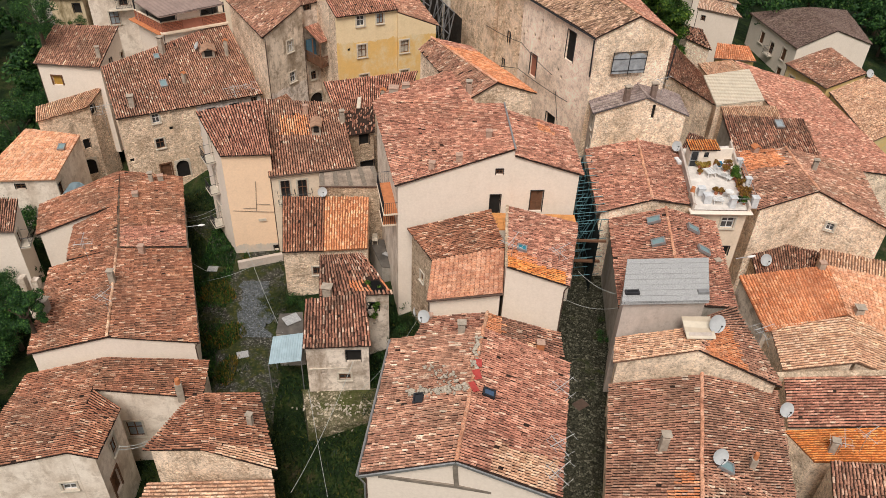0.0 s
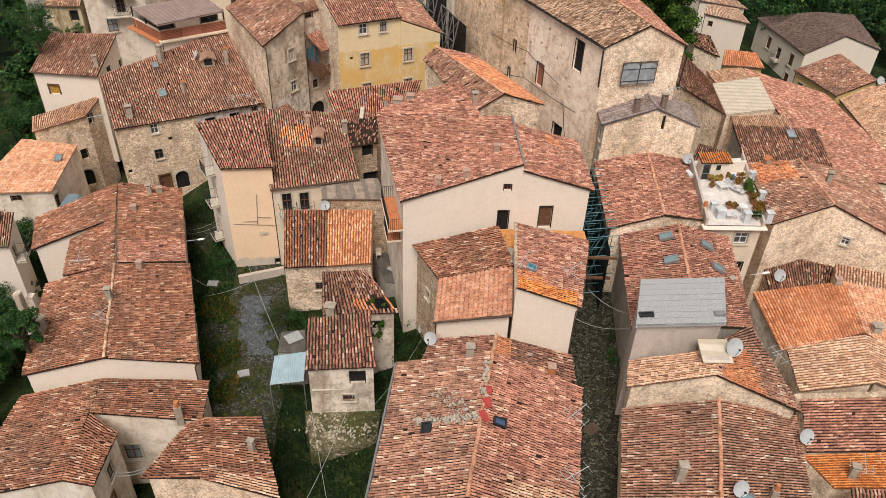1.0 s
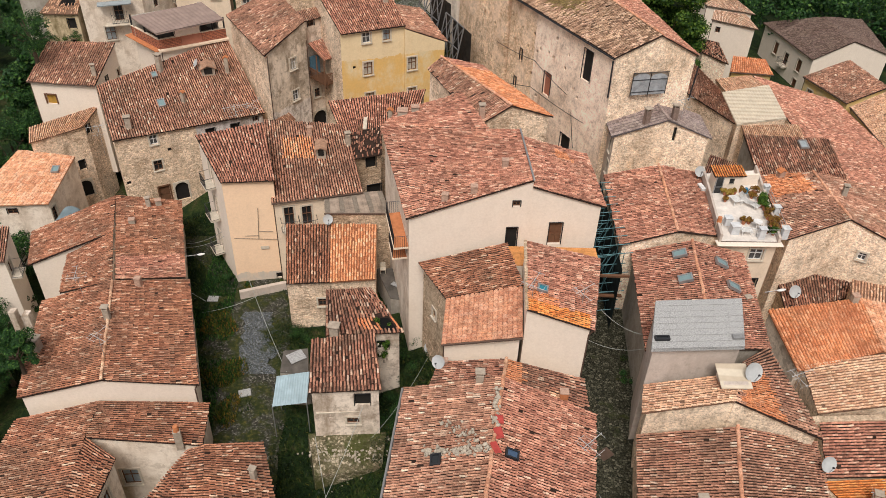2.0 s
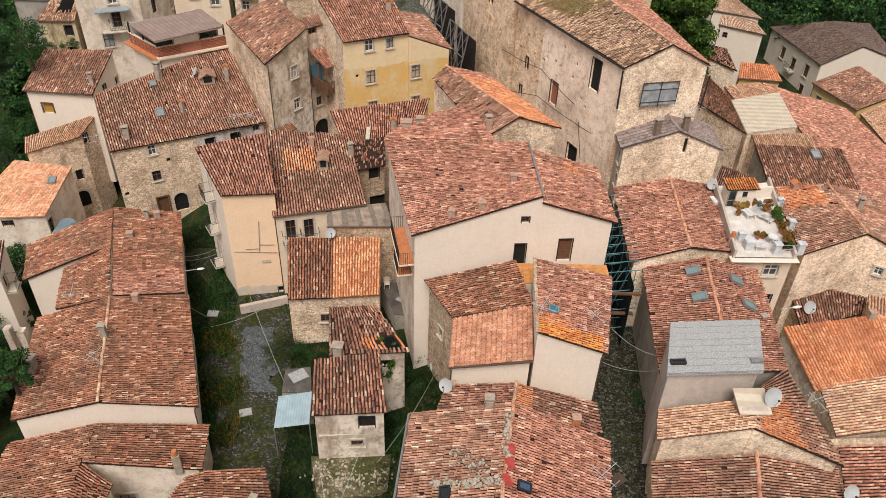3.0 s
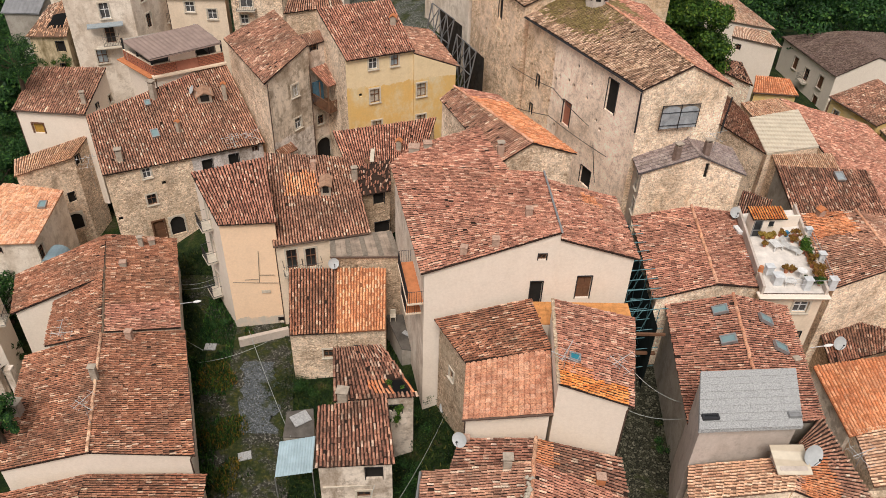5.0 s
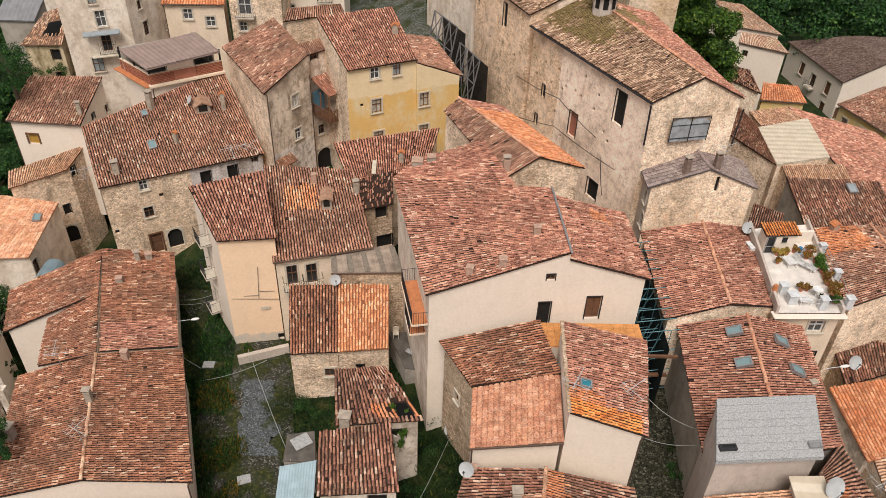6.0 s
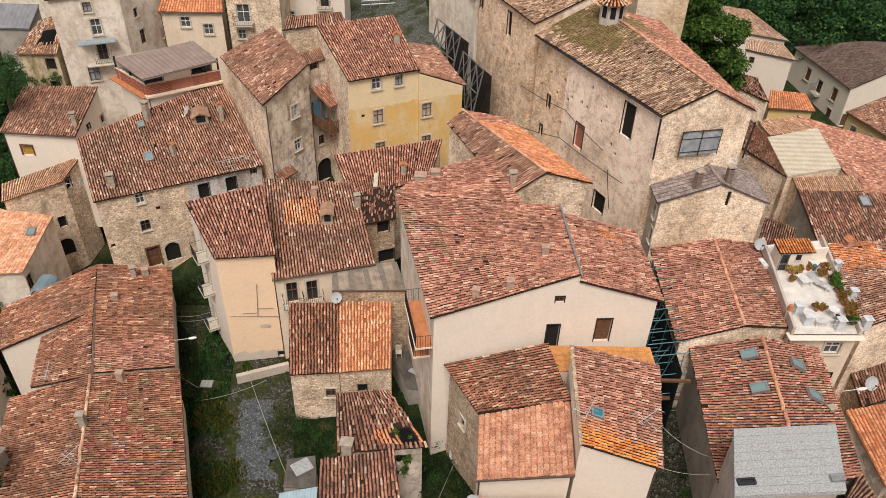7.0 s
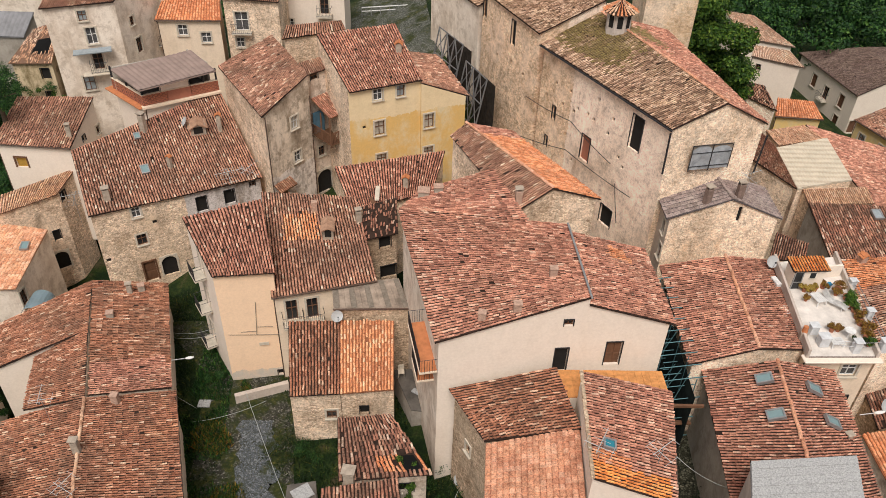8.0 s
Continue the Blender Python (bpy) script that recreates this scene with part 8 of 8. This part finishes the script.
beam((1.67, 22.1, 12.89), (3.59, 21.95, 12.62), 0.2, 0.12, "brace", CHs, M_GREYWOOD, "weathered timber tie in the gable")
beam((1.52, 22.08, 14.62), (1.67, 22.1, 12.89), 0.22, 0.13, "post", CHs, M_GREYWOOD, "weathered timber post under the ridge")
for a, b in (((-2.98, 22.17, 13.4), (1.55, 21.93, 14.9)), ((1.55, 21.93, 14.9), (6.48, 21.28, 13.1))):
    beam(a, b, 0.16, 0.08, "flashing", CHs, M_METAL, "grey metal verge strip")
bm = bmesh.new()
add_bar(bm, (-3.1, 22.2, 13.42), (-2.18, 33.6, 11.22), 0.07, 8)
add_bar(bm, (-3.1, 22.25, 13.42), (-2.75, 22.3, 12.7), 0.05, 6)
add_bar(bm, (-2.75, 22.3, 12.7), (-2.75, 22.3, 6.0), 0.05, 6)
part("gutter", bm, M_METAL, CHs, "grey metal gutter and downpipe")
verge = HOUSES["tall_lane_house"]
for k in range(17):
    t = k / 17
    bm = bmesh.new()
    p = Vector((4.85, 36.34, 14.98)).lerp(Vector((5.39, 43.25, 14.7)), t)
    add_box(bm, Matrix.Translation(p + Vector((-0.02, 0.2, -0.02))) @ Matrix.Rotation(0.08 * math.sin(k * 2.3), 4, "Z"), 0.2, 0.4, 0.12 + 0.04 * math.sin(k * 1.7), 0.03)
    part("verge_stone", bm, WALLS["stone_dark"], verge)
par = thing("parapet_wall", "grey cement and rubble parapet between two roofs", "wall")
low_wall(Vector((24.3, 36.1, 5.4)), Vector((33.9, 36.7, 5.4)), 0.95, 0.45, "wall", par, WALLS["stone_dark"])

# ---- small fittings on the walls ----
PH = HOUSES["peach_house"]
for a, b in (((-15.07, 56.11, 7.76), (-15.32, 56.07, 4.63)), ((-17.3, 55.76, 4.85), (-13.6, 56.34, 4.42)), ((-16.4, 55.9, 5.02), (-15.3, 56.07, 5.0)), ((-15.25, 56.08, 5.4), (-14.1, 56.26, 5.3))):
    bm = bmesh.new()
    add_bar(bm, a, b, 0.022, 5)
    part("conduit", bm, M_GREYWOOD, PH, "thin grey conduit")
plate = bmesh.new()
add_box(plate, Matrix.Translation((-14.9, 56.1, 3.55)) @ Matrix.Rotation(0.155, 4, "Z"), 0.7, 0.04, 0.28)
part("wall_plate", plate, M_FRAME, PH, "blank pale plate on the wall")
TW = HOUSES["tower_house"]
D0 = Vector((-15.76, 72.38, 7.16))
side = Vector((3.33, 4.42, 0)).normalized()
face = Vector((side.y, -side.x, 0))
arr = np.array([list(D0 + side * u + face * v + Vector((0, 0, z))) for u, v, z in ((-1.0, 0.85, 0.0), (1.0, 0.85, 0.0), (1.0, 0.0, 0.45), (-1.0, 0.0, 0.45))])
hood = link_mesh("door_hood", *slab_grid(arr, 1, 0.08), M_WOOD, TW, "little tiled hood over a doorway")
tiles_mesh("roof_tiles", tile_grid(arr, np.random.default_rng(77), 0.2, 0.36), TILES["brown"], hood, "")
for u in (-0.8, 0.8):
    bm = bmesh.new()
    add_bar(bm, D0 + side * u + face * 0.75 + Vector((0, 0, 0.0)), D0 + side * u + face * 0.05 + Vector((0, 0, -0.55)), 0.05, 5)
    part("bracket", bm, M_WOOD, TW)
bm = bmesh.new()
add_box(bm, Matrix.Translation(D0 + face * 0.02 + Vector((0, 0, -2.1))) @ Matrix.Rotation(math.atan2(side.y, side.x), 4, "Z"), 0.95, 0.06, 2.0)
part("door", bm, M_WOOD, TW, "dark wooden door")
for k in range(2):
    bm = bmesh.new()
    p = Vector((-16.57, 71.31, 0)).lerp(Vector((-13.24, 75.73, 0)), (0.04, 0.97)[k]) + face * 0.12
    add_bar(bm, (p.x, p.y, 14.3), (p.x, p.y, 0.5), 0.05, 6)
    part("downpipe", bm, M_GUTTER, TW)
TG = HOUSES["tall_grey_house"]
for (z, w, d, mt, lab) in ((14.05, 3.4, 0.9, M_SHUT, "greenish corrugated awning"), (11.75, 2.6, 0.8, M_FRAME, "concrete balcony slab")):
    bm = bmesh.new()
    a, b = Vector((-38.4, 83.5, z)), Vector((-32.4, 85.7, z))
    add_box(bm, Matrix.Translation(a.lerp(b, 0.56) + Vector((0.14, -0.38, 0))) @ Matrix.Rotation(math.atan2(2.2, 6.0), 4, "Z") @ Matrix.Rotation(0.12 if mt is M_SHUT else 0, 4, "X"), w, d, 0.1)
    part("awning", bm, mt, TG, lab)
AN = HOUSES["terrace_annex"]
for k in range(13):
    a = Vector((-9.36, 55.3, 8.1)).lerp(Vector((-4.1, 55.52, 8.1)), (k + 0.5) / 13)
    b = Vector((-9.72, 57.72, 8.2)).lerp(Vector((-5.0, 58.5, 8.2)), (k + 0.5) / 13)
    beam(a, b, 0.03, 0.37, "board", AN, M_BOARD if k % 3 else M_GREYWOOD)
bm = bmesh.new()
add_bar(bm, (-9.45, 55.2, 8.02), (-4.0, 55.42, 8.02), 0.07, 8)
part("gutter", bm, M_GUTTER, AN)
for k, (p, turn) in enumerate((((-2.0, 51.6, 3.65), 0.4), ((-4.6, 53.1, 3.65), 0.1))):
    ch = thing("garden_chair", "old white plastic chair standing in the alley", "chair", "alley chairs")
    m = Matrix.Translation(p) @ Matrix.Rotation(turn, 4, "Z")
    for nm, x, y, z, sx, sy, sz in (("seat", 0, 0, 0.42, 0.46, 0.46, 0.05), ("backrest", 0, 0.22, 0.45, 0.45, 0.05, 0.45), ("leg", -0.19, -0.19, 0, 0.05, 0.05, 0.43), ("leg", 0.19, -0.19, 0, 0.05, 0.05, 0.43), ("leg", -0.19, 0.19, 0, 0.05, 0.05, 0.43), ("leg", 0.19, 0.19, 0, 0.05, 0.05, 0.43)):
        bm = bmesh.new()
        add_box(bm, m @ Matrix.Translation((x, y, z)), sx, sy, sz, 0.015)
        part(nm, bm, M_FRAME, ch)

# ---- railing of the square ----
rail = thing("railing", "low white metal railing round the paved square", "railing")
R0, R1 = Vector((-11.04, 104.11, 11.6)), Vector((-5.62, 105.4, 11.6))
for z in (0.0, -0.45):
    bm = bmesh.new()
    add_bar(bm, R0 + Vector((0, 0, z)), R1 + Vector((0, 0, z)), 0.06, 6)
    part("rail", bm, M_WHITE, rail)
for k in range(6):
    p = R0.lerp(R1, k / 5)
    bm = bmesh.new()
    add_bar(bm, p + Vector((0, 0, 0.05)), (p.x, p.y, ground_z(p.x, p.y) - 0.1), 0.06, 6)
    part("post", bm, M_METAL, rail)

# ---- church wall: gutter, cables and plaster ledge ----
bm = bmesh.new()
add_bar(bm, (6.0, 74.6, 19.74), (13.36, 60.5, 19.74), 0.065, 8)
part("gutter", bm, M_DARKM, CH, "dark eaves gutter")
for a, b in [((4.65, 77.16, 10.24), (8.34, 70.09, 12.65)), ((8.34, 70.09, 12.65), (12.19, 62.71, 12.91)), ((5.41, 75.71, 14.65), (8.44, 69.91, 15.35)), ((8.44, 69.91, 15.35), (10.92, 65.15, 14.35)), ((11.33, 64.37, 13.08), (11.77, 63.52, 9.98))]:
    bm = bmesh.new()
    p, q = Vector(a), Vector(b)
    for k in range(6):
        u, v = k / 6, (k + 1) / 6
        add_bar(bm, p.lerp(q, u) - Vector((0, 0, 0.5 * u * (1 - u))), p.lerp(q, v) - Vector((0, 0, 0.5 * v * (1 - v))), 0.03, 5)
    part("wall_cable", bm, M_DARKM, CH, "thin dark cable along the wall")

# ---- sheets of the grey roof ----
GR = HOUSES["grey_roof_house"]
gq = np.array([(11.57, 33.96, 14.42), (16.90, 34.31, 14.42), (17.68, 37.83, 14.92), (12.48, 37.45, 14.92)])
for i in range(6):
    for j in range(8):
        u = np.array([i / 6, (i + 0.995) / 6, (i + 0.995) / 6, i / 6])
        v = np.array([j / 8, j / 8, (j + 1.12) / 8, (j + 1.12) / 8])
        q = lerp2(gq, u, np.minimum(v, 1.0))
        lift = np.array([0.05, 0.05, 0.012, 0.012]) + 0.006 * ((i * 3 + j) % 3)
        q[:, 2] += lift
        link_mesh("sheet", *slab_grid(q, 1, 0.03), M_CORR, GR)
skylight((12.28, 34.66, 14.45), 0.07, 0.14, 0.75, 0.22, M_GLASS, "narrow dark roof light in the grey sheets")
skylight((16.62, 34.9, 14.45), 0.07, 0.14, 0.55, 0.22, M_METAL, "small grey vent in the grey sheets")
